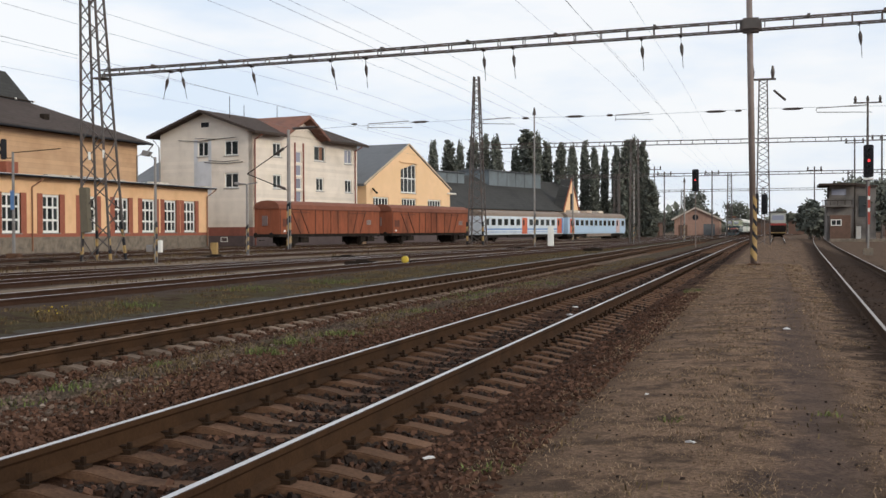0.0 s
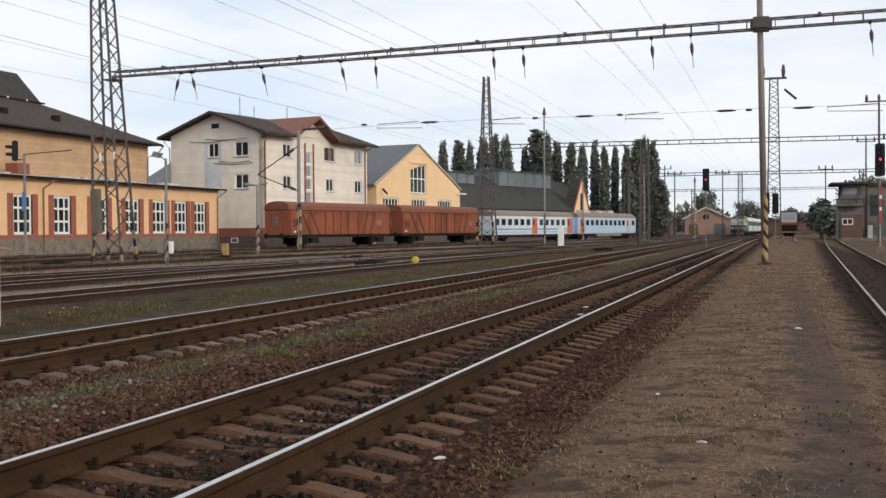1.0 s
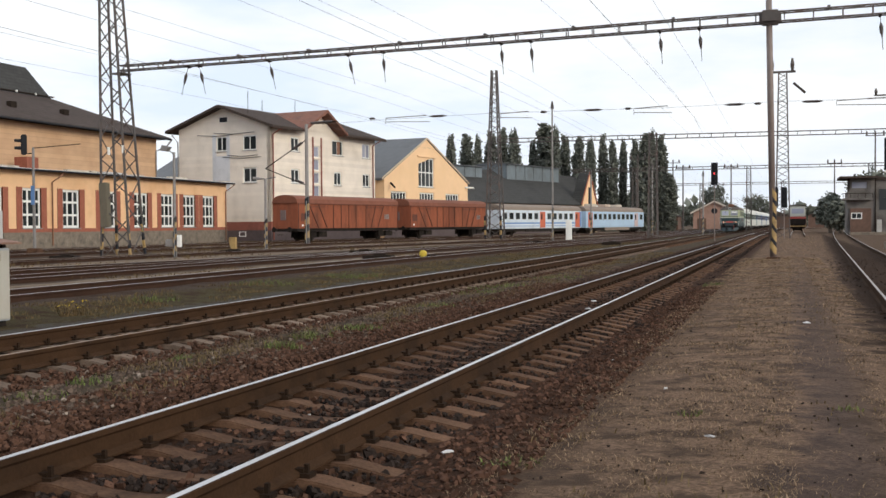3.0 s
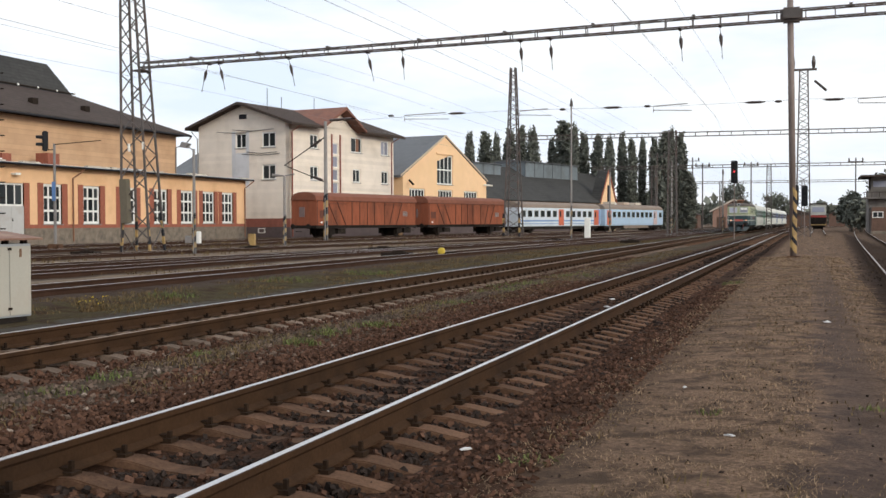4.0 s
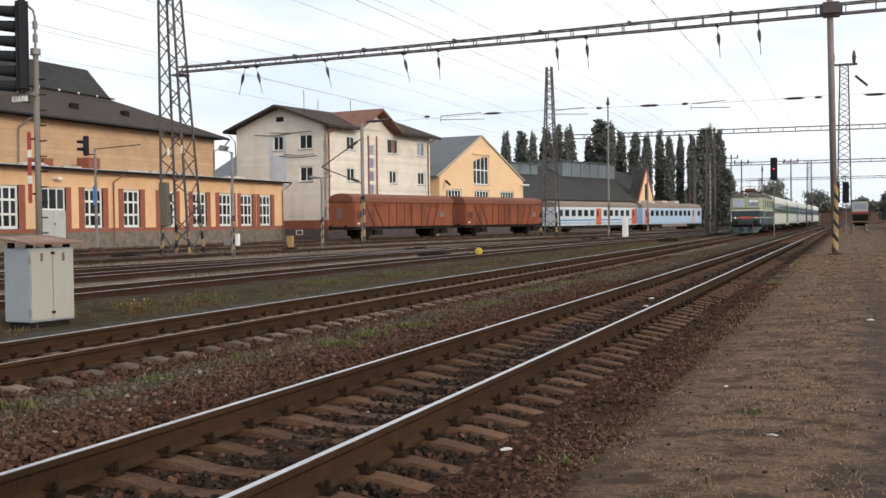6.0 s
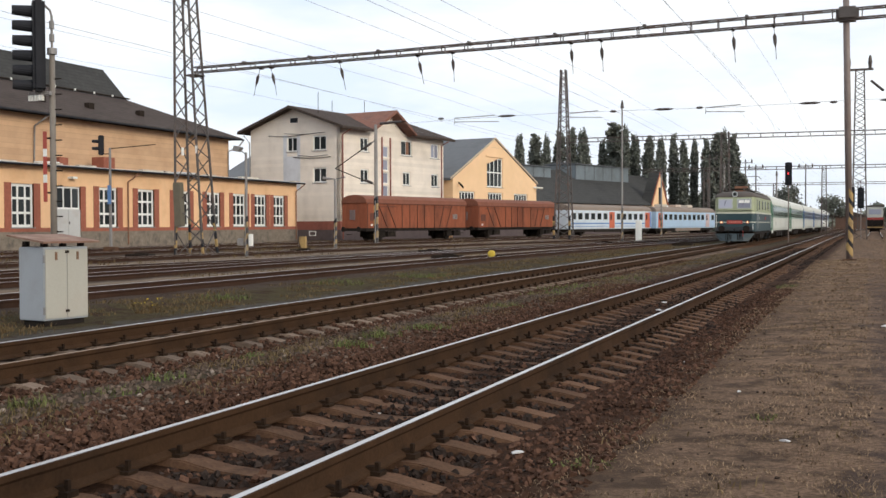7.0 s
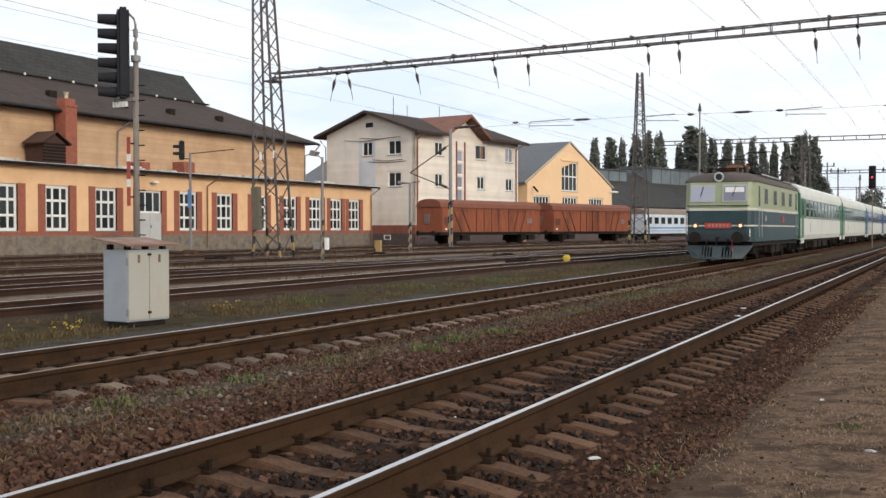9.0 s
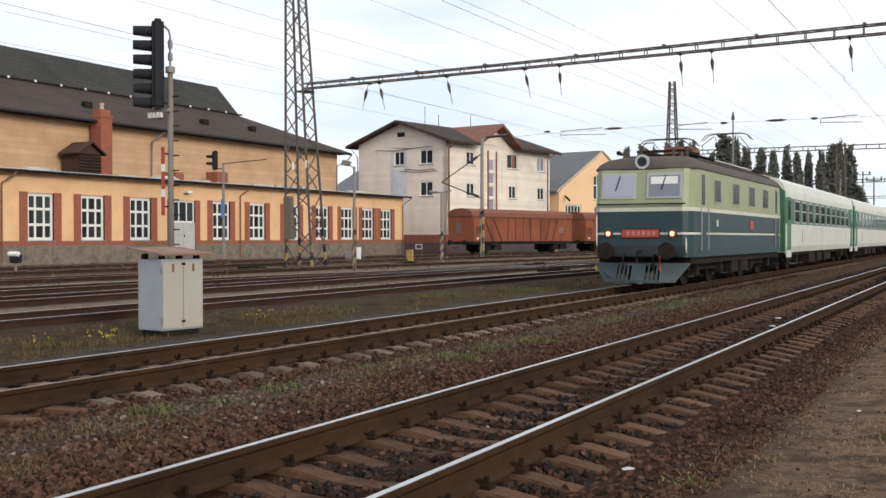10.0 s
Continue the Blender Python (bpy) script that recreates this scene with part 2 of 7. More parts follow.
    def mesh(self, name, mat, bevel=0.0, smooth=False):
        me = bpy.data.meshes.new(name)
        me.from_pydata(self.v, [], self.f)
        bm = bmesh.new()
        bm.from_mesh(me)
        bmesh.ops.recalc_face_normals(bm, faces=bm.faces) if len(bm.faces) < 60000 else None
        if bevel:
            bmesh.ops.bevel(bm, geom=list(bm.edges), offset=bevel, segments=2, affect="EDGES", clamp_overlap=True)
        bm.to_mesh(me)
        bm.free()
        if smooth:
            for p in me.polygons:
                p.use_smooth = True
        me.materials.append(mat)
        return me


def part(name, shape, mat, parent=None, label="", bevel=0.0, smooth=False):
    """One mesh object, under a thing or a part, or at top level."""
    me = shape if isinstance(shape, bpy.types.Mesh) else shape.mesh(name, mat, bevel, smooth)
    ob = new(name, me)
    if parent:
        ob.parent = parent
    return tagged(ob, label)


def thing(name, label, category, m=None, group="", kind=""):
    ob = new(name)
    ob.empty_display_size = 0.3
    if m:
        ob.matrix_basis = m
    return tagged(ob, label, category, group, kind)


def smoothstep(u):
    u = min(max(u, 0), 1)
    return u * u * (3 - 2 * u)


def bend(y):
    """How far the main lines swing to the right beyond the yard throat."""
    return 0.0000622 * max(0, y - 100) ** 2


# ---- tracks: the centre line's x for each y ----
def line_main_a(y): return -3.78 + bend(y)
def line_main_b(y): return -8.94 + bend(y)
def line_yard_a(y): return -16.0 + 2.6 * smoothstep((y - 34) / 80) + bend(y)
def line_yard_b(y): return -20.95 + 6.0 * smoothstep((y - 34) / 110) + bend(y)
def line_yard_c(y): return -31.0 + 13.0 * smoothstep((y - 30) / 130) + bend(y)
def line_yard_d(y): return -38.5 + 15.0 * smoothstep((y - 45) / 140) + bend(y)
def line_wagons(y): return -44.8 + 0.24 * 40 * ((lambda u: u ** 3 - u ** 4 / 2)(min(max((y - 62) / 40, 0), 1)) + max(0, (y - 102) / 40))
def line_cross(y): return -25.0 + 4.95 * smoothstep((y - 24) / 38)
def line_right(y): return 2.3 + 0.0265 * max(0, y - 16) + 0.00006 * max(0, y - 60) ** 2


RAIL = [(-0.080, -0.195), (0.080, -0.195), (0.078, -0.180), (0.022, -0.152), (0.020, -0.058), (0.036, -0.038), (0.036, -0.004),
        (0.028, 0.0), (-0.028, 0.0), (-0.036, -0.004), (-0.036, -0.038), (-0.020, -0.058), (-0.022, -0.152), (-0.078, -0.180)]


M["clip"] = material("rusty_black_clip", (0.030, 0.0185, 0.012), 0.95, 0, 0.4, 8, (0.014, 0.010, 0.008), 0.7, 3.0, spec=0.06)


def sleeper_shape():
    """A concrete sleeper: high at the rail seats and ends, dipped in the middle."""
    s = Shape()
    st = [(-1.31, -0.272), (-0.95, -0.208), (-0.56, -0.198), (-0.30, -0.248), (0.0, -0.264), (0.30, -0.248), (0.56, -0.198), (0.95, -0.208), (1.31, -0.272)]
    v = []
    for x, z in st:
        v += [(x, -0.135, -0.42), (x, 0.135, -0.42), (x, 0.105, z), (x, -0.105, z)]
    f = [(0, 1, 2, 3), tuple(4 * (len(st) - 1) + i for i in (3, 2, 1, 0))]
    for i in range(len(st) - 1):
        f += [(4 * i + j, 4 * i + (j + 1) % 4, 4 * i + 4 + (j + 1) % 4, 4 * i + 4 + j) for j in range(4)]
    return s.add(v, f)


sleeper_mesh = sleeper_shape().mesh("sleeper", M["sleeper"], 0.01)
M["sleeper_pale"] = material("dusty_pale_concrete", (0.175, 0.128, 0.098), 0.95, 0.0, 0.4, 7, (0.06, 0.038, 0.027), 0.8, 2.0, 0.5, random_ob=0.3, spec=0.1)
pale_sleeper_mesh = sleeper_shape().mesh("sleeper", M["sleeper_pale"], 0.01)


def track(line, y0, y1, label, shine, near=None, step=0.6, first=0.3):
    """Two rails with bright heads on sleepers; sleepers in the stretch near are single parts."""
    t = thing("railway_track", label, "railway track", kind="structure")
    ys = []
    y = y0
    while y < y1:
        ys.append(y)
        y += 2.0 if y < 80 else 8.0
    ys.append(y1)
    for side in (-0.753, 0.753):
        pts = []
        for yy in ys:
            sl = (line(yy + 0.5) - line(yy - 0.5))
            pts.append((line(yy) + side * math.cos(sl), yy, 0))
        r = part("rail", Shape().sweep(RAIL, pts), M["rail"] if near or line is line_right else M["yard_rail"], t)
        part("running_surface", Shape().sweep([(-0.026, -0.001), (0.026, -0.001), (0.020, 0.003), (-0.020, 0.003)], pts), shine[side > 0] if isinstance(shine, tuple) else shine, r, "worn bright running surface")
    fas, far = Shape(), Shape()
    y = y0 + first
    while y < min(y1, 140 if near else -100):
        a = -math.atan(line(y + 0.5) - line(y - 0.5))
        m = pose(line(y), y, 0, 0, 0, math.degrees(a))
        if near and near[0] <= y <= near[1]:
            s = part("sleeper", pale_sleeper_mesh if line is line_main_b else sleeper_mesh, None, t)
            s.matrix_basis = pose(line(y), y, random.uniform(-0.012, 0.006), 0, 0, math.degrees(a) + random.uniform(-0.7, 0.7))
            for x in (-0.753, 0.753):
                for d in (-1, 1):
                    j, w = random.uniform(-0.02, 0.02), random.uniform(0.75, 1.1)
                    k = Shape().box(x + d * 0.10 - 0.045, x + d * 0.10 + 0.045, -0.05 + j, 0.05 + j, -0.21, -0.175).box(x + d * 0.105 - 0.014, x + d * 0.105 + 0.014, -0.015 + j, 0.015 + j, -0.175, -0.175 + 0.062 * w).box(x + d * 0.06 - 0.03, x + d * 0.06 + 0.03, -0.026 + j, 0.026 + j, -0.178, -0.150)
                    fas.add([m @ Vector(p) for p in k.v], k.f)
        else:
            k = Shape().prism([(-0.13, -0.36), (0.13, -0.36), (0.105, -0.21), (-0.105, -0.21)], -1.25, 1.25, "x")
            far.add([m @ Vector(p) for p in k.v], k.f)
        y += step
    if fas.v:
        tagged(part("rail_fastening", fas, M["clip"], t, "rusty dark rail clips and bolts"), kind="stuff")
    if far.v:
        tagged(part("sleeper_row", far, M["sleeper"], t), kind="stuff")
    return t


track(line_main_a, -6, 620, "main line with worn bright rails on stained concrete sleepers", M["steel"], (2.5, 75), 0.557, 0.55)
track(line_main_b, -6, 620, "main line in ballast with rust-brown rails and polished heads", (M["steel"], M["tan_steel"]), (8, 75))
track(line_yard_a, -6, 420, "siding track sunk in weeds and cinders", M["steel"])
track(line_yard_b, -6, 420, "yard track curving across cinder ground", M["steel"])
track(line_cross, -6, 61, "crossover track joining two yard tracks", M["steel"])
track(line_yard_c, -6, 420, "yard track curving across cinder ground", M["dull_steel"])
track(line_yard_d, -6, 420, "yard track curving across cinder ground", M["dull_steel"])
track(line_wagons, -6, 300, "storage siding track under parked wagons", M["dull_steel"])
track(line_right, -6, 420, "rusty side track beside the trodden dry-grass path", M["side_steel"])

# ---- ground ----
GZ = -0.235


def ground_height(x, y):
    """Cinder ground, lower beside the sleepers and a little higher on the path and the grassy strips."""
    z = GZ
    z += 0.10 * math.exp(-((x + 0.0) / 1.5) ** 2)
    z += 0.06 * math.exp(-((x + 6.35) / 0.8) ** 2) + 0.07 * math.exp(-((x + 11.6) / 0.9) ** 2)
    z += 0.03 * noise.noise((x * 0.6, y * 0.6, 0)) + 0.018 * noise.noise((x * 2.3, y * 2.3, 3))
    for c in (line_main_a(y), line_main_b(y)):
        z -= 0.03 * math.exp(-((x - c) / 0.6) ** 2)
    z -= 0.058 * math.exp(-((x - line_main_a(y) - 1.18) / 0.40) ** 2) + 0.04 * math.exp(-((x - line_main_b(y) - 1.22) / 0.4) ** 2)
    z += 0.085 * smoothstep((-12.4 - x) / 1.2)
    z += 0.045 * smoothstep((x - 1.2) / 0.8) * smoothstep((6 - x) / 1.0)
    z += 0.035 * math.exp(-((x + 5.35) / 0.45) ** 2)
    return min(z, GZ + 0.15)


xs = sorted(set([-1500, -700, -350, -200, -120, -80] + [-60 + 2 * i for i in range(18)] + [-24 + 0.35 * i for i in range(92)] + [9, 11, 14, 18, 25, 40, 80, 160, 350, 700, 1500]))
ys = sorted(set([-1200, -500, -200, -80, -40, -20, -10] + [-6 + 0.4 * i for i in range(115)] + [40 + 2 * i for i in range(31)] + [110, 120, 140, 170, 220, 300, 450, 700, 1200, 2500, 4500]))
gs = Shape()
gs.v = [(x, y, ground_height(x, y)) for y in ys for x in xs]
nx = len(xs)
gs.f = [(j * nx + i, j * nx + i + 1, (j + 1) * nx + i + 1, (j + 1) * nx + i) for j in range(len(ys) - 1) for i in range(nx - 1)]


def ground_material():
    """Cinders and brown soil; dry straw grass on the path; thin green between the tracks."""
    m = bpy.data.materials.new("cinder_ground")
    m.use_nodes = True
    n, l = m.node_tree.nodes, m.node_tree.links
    b = n["Principled BSDF"]
    b.inputs["Roughness"].default_value, b.inputs["Specular IOR Level"].default_value = 1.0, 0.04
    co = n.new("ShaderNodeTexCoord")
    sep = n.new("ShaderNodeSeparateXYZ")
    l.new(co.outputs["Object"], sep.inputs[0])

    def tex(scale, detail=6, rough=0.6):
        t = n.new("ShaderNodeTexNoise")
        t.inputs["Scale"].default_value, t.inputs["Detail"].default_value, t.inputs["Roughness"].default_value = scale, detail, rough
        l.new(co.outputs["Object"], t.inputs["Vector"])
        return t.outputs["Fac"]

    def ramp(v, a, bb):
        r = n.new("ShaderNodeMapRange")
        r.interpolation_type = "SMOOTHSTEP"
        r.inputs["From Min"].default_value, r.inputs["From Max"].default_value = a, bb
        l.new(v, r.inputs["Value"])
        return r.outputs["Result"]

    def math_(op, a, bb):
        k = n.new("ShaderNodeMath"); k.operation = op
        for i, v in enumerate((a, bb)):
            if isinstance(v, (int, float)):
                k.inputs[i].default_value = v
            else:
                l.new(v, k.inputs[i])
        return k.outputs[0]

    def mix(f, a, bb):
        k = n.new("ShaderNodeMix"); k.data_type = "RGBA"
        l.new(f, k.inputs[0])
        for i, v in ((6, a), (7, bb)):
            if isinstance(v, tuple):
                k.inputs[i].default_value = (*v, 1)
            else:
                l.new(v, k.inputs[i])
        return k.outputs[2]

    fine, mid, big = tex(28, 8, 0.7), tex(3.2, 8, 0.65), tex(0.45, 6, 0.6)
    wob = math_("MULTIPLY", math_("SUBTRACT", mid, 0.5), 1.6)
    x = math_("ADD", sep.outputs["X"], wob)
    strip = lambda a, bb, soft: math_("MULTIPLY", ramp(x, a - soft, a + soft), math_("SUBTRACT", 1.0, ramp(x, bb - soft, bb + soft)))
    soil = mix(ramp(fine, 0.3, 0.7), (0.024, 0.0150, 0.0105), (0.060, 0.037, 0.025))
    soil = mix(ramp(big, 0.4, 0.65), soil, (0.042, 0.028, 0.021))
    straw = mix(ramp(fine, 0.32, 0.68), (0.110, 0.072, 0.050), (0.248, 0.164, 0.112))
    straw = mix(ramp(mid, 0.42, 0.62), straw, (0.076, 0.052, 0.038))
    green = mix(ramp(fine, 0.35, 0.65), (0.038, 0.033, 0.017), (0.082, 0.064, 0.034))
    dusty = mix(ramp(fine, 0.3, 0.7), (0.044, 0.033, 0.026), (0.106, 0.080, 0.063))
    worn = mix(ramp(fine, 0.3, 0.7), (0.060, 0.044, 0.039), (0.096, 0.069, 0.059))
    c = soil
    rusty = mix(ramp(fine, 0.3, 0.7), (0.028, 0.0150, 0.0100), (0.068, 0.036, 0.023))
    c = mix(math_("MULTIPLY", strip(-6.0, -1.7, 0.3), 0.9), c, rusty)
    c = mix(math_("MULTIPLY", strip(-1.6, 1.15, 0.35), 0.95), c, straw)
    c = mix(math_("MULTIPLY", strip(0.05, 0.62, 0.22), 0.7), c, worn)
    c = mix(math_("MULTIPLY", strip(-7.9, -5.9, 0.25), 0.8), c, dusty)
    c = mix(math_("MULTIPLY", strip(-7.4, -5.9, 0.3), ramp(mid, 0.42, 0.62)), c, green)
    c = mix(math_("MULTIPLY", strip(-12.8, -10.7, 0.4), ramp(mid, 0.32, 0.58)), c, green)
    c = mix(math_("MULTIPLY", strip(-60.0, -13.7, 0.4), ramp(fine, 0.25, 0.80)), c, (0.088, 0.069, 0.056))
    c = mix(math_("MULTIPLY", strip(-60.0, -17.0, 0.5), ramp(big, 0.45, 0.65)), c, (0.098, 0.070, 0.046))
    c = mix(math_("MULTIPLY", strip(-60.0, -14.0, 0.6), ramp(tex(0.9, 7, 0.65), 0.52, 0.62)), c, (0.052, 0.035, 0.026))
    c = mix(math_("MULTIPLY", strip(-13.9, -10.75, 0.25), math_("MULTIPLY", ramp(mid, 0.44, 0.52), math_("SUBTRACT", 1.0, ramp(sep.outputs["X"], -11.5, -11.1)))), c, green)
    c = mix(math_("MULTIPLY", strip(-11.35, -10.35, 0.15), 0.8), c, (0.072, 0.066, 0.062))
    drift = n.new("ShaderNodeMapRange")
    drift.inputs["From Min"].default_value, drift.inputs["From Max"].default_value, drift.inputs["To Max"].default_value = 18.0, 150.0, 3.0
    l.new(sep.outputs["Y"], drift.inputs["Value"])
    xp = math_("SUBTRACT", x, drift.outputs["Result"])
    wide_path = math_("MULTIPLY", ramp(x, -1.9, -1.3), math_("SUBTRACT", 1.0, ramp(xp, 0.75, 1.35)))
    beyond = ramp(sep.outputs["Y"], 22.0, 40.0)
    c = mix(math_("MULTIPLY", math_("MULTIPLY", wide_path, beyond), 0.85), c, straw)
    # pale trodden strips between the yard tracks, swinging with them; tan ground past the side track
    swing = math_("MULTIPLY", ramp(sep.outputs["Y"], 34.0, 114.0), 3.5)
    xs_ = math_("SUBTRACT", math_("ADD", sep.outputs["X"], math_("MULTIPLY", wob, 0.5)), swing)
    pale = mix(ramp(fine, 0.3, 0.7), (0.120, 0.090, 0.068), (0.235, 0.185, 0.142))
    for x0, x1 in ((-19.6, -17.6), (-23.6, -22.3), (-29.5, -26.6), (-35.5, -32.6), (-43.0, -40.2)):
        band = math_("MULTIPLY", ramp(xs_, x0 - 0.2, x0 + 0.2), math_("SUBTRACT", 1.0, ramp(xs_, x1 - 0.2, x1 + 0.2)))
        c = mix(math_("MULTIPLY", band, ramp(mid, 0.28, 0.48)), c, pale)
    c = mix(math_("MULTIPLY", strip(4.3, 40.0, 0.4), ramp(mid, 0.30, 0.55)), c, (0.115, 0.078, 0.055))
    l.new(c, b.inputs["Base Color"])
    bp = n.new("ShaderNodeBump")
    bp.inputs["Strength"].default_value, bp.inputs["Distance"].default_value = 0.9, 0.03
    l.new(math_("ADD", fine, math_("MULTIPLY", mid, 0.6)), bp.inputs["Height"])
    l.new(bp.outputs["Normal"], b.inputs["Normal"])
    return m


tagged(part("ground", gs, ground_material()), "brown cinder and soil yard ground with dry grass", "ground", kind="structure")


# ---- buildings ----
def wall_with_holes(s, length, z0, z1, holes, thick=0.45):
    """A wall along local x, outer face at y = 0, thickness to +y, with rectangular holes (x0, x1, z0, z1) cut through."""
    cx = sorted({0, length, *[h[0] for h in holes], *[h[1] for h in holes]})
    cz = sorted({z0, z1, *[h[2] for h in holes], *[h[3] for h in holes]})
    for a, b in zip(cx, cx[1:]):
        run = None
        for c, d in zip(cz, cz[1:]):
            solid = not any(h[0] <= (a + b) / 2 <= h[1] and h[2] <= (c + d) / 2 <= h[3] for h in holes)
            if solid:
                run = (run[0], d) if run else (c, d)
            if run and (not solid or d == cz[-1]):
                s.box(a, b, 0, thick, run[0], run[1])
                run = None
    return s


def ring(x0, x1, z0, z1, depth, bar):
    """A closed rectangular frame."""
    o = [(x0, z0), (x1, z0), (x1, z1), (x0, z1)]
    i = [(x0 + bar, z0 + bar), (x1 - bar, z0 + bar), (x1 - bar, z1 - bar), (x0 + bar, z1 - bar)]
    v = [(x, y, z) for y in (depth, depth + 0.07) for x, z in o + i]
    f = []
    for k in range(4):
        j = (k + 1) % 4
        f += [(k, j, 4 + j, 4 + k), (8 + k, 12 + k, 12 + j, 8 + j), (k, 8 + k, 8 + j, j), (4 + k, 4 + j, 12 + j, 12 + k)]
    return Shape().add(v, f)


def window(parent, x0, x1, z0, z1, cols, rows, depth=0.14, bar=0.07, sill=True, mat=None, glass=None, swap=False):
    """A glazed window set back in a wall: frame, glazing bars, single panes, sill. swap: the wall runs along local y."""
    mat, glass = mat or M["white"], glass or M["glass"]

    def put(name, s, m, under):
        if swap:
            s.v = [(y, x, z) for x, y, z in s.v]
        return part(name, s, m, under)
    w = put("window", ring(x0, x1, z0, z1, depth, bar), mat, parent)
    pw, ph, e = (x1 - x0) / cols, (z1 - z0) / rows, bar * 0.42
    for i in range(1, cols):
        put("glazing_bar", Shape().box(x0 + i * pw - e, x0 + i * pw + e, depth + 0.01, depth + 0.06, z0 + bar, z1 - bar), mat, w)
    for j in range(1, rows):
        put("glazing_bar", Shape().box(x0 + bar, x1 - bar, depth + 0.004, depth + 0.056, z0 + j * ph - e, z0 + j * ph + e), mat, w)
    for i in range(cols):
        for j in range(rows):
            put("pane", Shape().box(x0 + i * pw + 0.01, x0 + (i + 1) * pw - 0.01, depth + 0.03, depth + 0.045, z0 + j * ph + 0.01, z0 + (j + 1) * ph - 0.01), glass, w)
    if sill:
        put("sill", Shape().box(x0 - 0.08, x1 + 0.08, -0.07, depth, z0 - 0.07, z0), M["galv"], w)
    return w


# annexe: long low workshop with tall windows. Local x runs along the track, outer face looks to the lines.
def annexe():
    ox, oy = -52.0, 14.0
    L = 93.6 - oy
    h = thing("workshop_annexe", "orange rendered workshop with brick-edged tall windows and stone plinth", "workshop building", pose(ox, oy, -0.25, 0, 0, 90))
    z0, zs, ze = 0.0, 1.3, 5.75
    wins = [(y - oy, y + 2.05 - oy) for y in (15.6, 20.0, 24.4, 28.8, 33.2, 37.6, 42.1, 46.8, 51.1, 55.5, 64.2, 68.7, 73.4, 78.0, 82.1, 85.7, 89.1)]
    holes = [(a, b, 1.6, 4.5) for a, b in wins] + [(59.75 - oy, 62.2 - oy, 0.9, 4.45)]
    part("wall", wall_with_holes(Shape(), L, zs, ze, holes), M["orange"], h)
    pl = Shape().box(0, 59.75 - oy, -0.06, 0.45, z0, zs).box(62.2 - oy, L, -0.06, 0.45, z0, zs).box(59.75 - oy, 62.2 - oy, -0.06, 0.45, z0, 0.9)
    part("plinth", pl, M["plinth"], h, "rough stone plinth")
    band = Shape()
    band.box(0, 59.3 - oy, -0.035, 0, zs, zs + 0.27).box(62.7 - oy, L, -0.035, 0, zs, zs + 0.27)
    part("brick_band", band, M["brick"], h, "red brick course under the windows")
    for a, b in wins:
        part("brick_jamb", Shape().box(a - 0.62, a, -0.03, 0.2, zs + 0.27, 4.55), M["brick"], h)
        part("brick_jamb", Shape().box(b, b + 0.62, -0.03, 0.2, zs + 0.27, 4.55), M["brick"], h)
        window(h, a, b, 1.6, 4.5, 3, 3, 0.1, 0.19)
    a, b = 59.75 - oy, 62.2 - oy
    part("brick_jamb", Shape().box(a - 0.55, a, -0.03, 0.2, zs, 4.5), M["brick"], h)
    part("brick_jamb", Shape().box(b, b + 0.55, -0.03, 0.2, zs, 4.5), M["brick"], h)
    window(h, a, b, 2.85, 4.45, 3, 1, 0.1, 0.13, False)
    d = part("door", Shape().box(a, a + 1.21, 0.02, 0.08, 0.9, 2.85).box(a + 1.24, b, 0.02, 0.08, 0.9, 2.85), M["door_grey"], h, "pale grey double door")
    part("handle", Shape().box(a + 1.27, a + 1.33, -0.02, 0.02, 1.8, 2.0), M["iron"], d)
    part("end_wall", Shape().box(L - 0.45, L, 0.45, 8.0, z0, ze), M["orange"], h)
    roof = Shape().prism([(-0.55, ze - 0.03), (-0.55, ze + 0.13), (8.3, ze + 0.75), (8.3, ze + 0.55)], -0.3, L + 0.55, "x")
    part("roof", roof, M["roof"], h, "low brown felt roof")
    part("gutter", Shape().tube([(-0.3, -0.62, ze + 0.02), (L + 0.5, -0.62, ze + 0.02)], 0.085), M["black"], h)
    part("gutter_lip", Shape().tube([(-0.3, -0.66, ze + 0.10), (L + 0.5, -0.66, ze + 0.10)], 0.022, 6), M["galv_pale"], h, "pale zinc gutter lip")
    for x in (L - 0.35, 67.4 - oy, 44.8 - oy, 30 - oy):
        part("downpipe", Shape().tube([(x + 0.9 if x > 60 else x + 0.7, -0.62, ze - 0.05), (x + 0.4, -0.5, ze - 0.35), (x, -0.12, ze - 0.75), (x, -0.12, 0.3)], 0.055), M["brick_old"], h)
    part("roof_panel", Shape().box(59.4 - oy, 60.8 - oy, 0.6, 1.6, ze + 0.3, ze + 0.42), M["white"], h, "white sheet lying on the roof")
    part("roof_panel", Shape().box(74.5 - oy, 77.5 - oy, 0.3, 1.2, ze + 0.25, ze + 0.34), M["galv_pale"], h)
    dice = random.Random(5)
    x = 0.5
    while x < L - 1:
        w = dice.uniform(0.5, 3.2)
        if dice.random() < 0.45:
            part("eave_flashing", Shape().box(x, min(x + w, L), -0.50, -0.10, ze + 0.13, ze + 0.20 + dice.uniform(0, 0.09)), M["flashing"], h, "peeling pale eave flashing")
        x += w + dice.uniform(0.3, 2.0)
    part("wall_lamp", Shape().box(60.9 - oy, 61.4 - oy, -0.45, 0, 5.0, 5.14), M["white"], h)


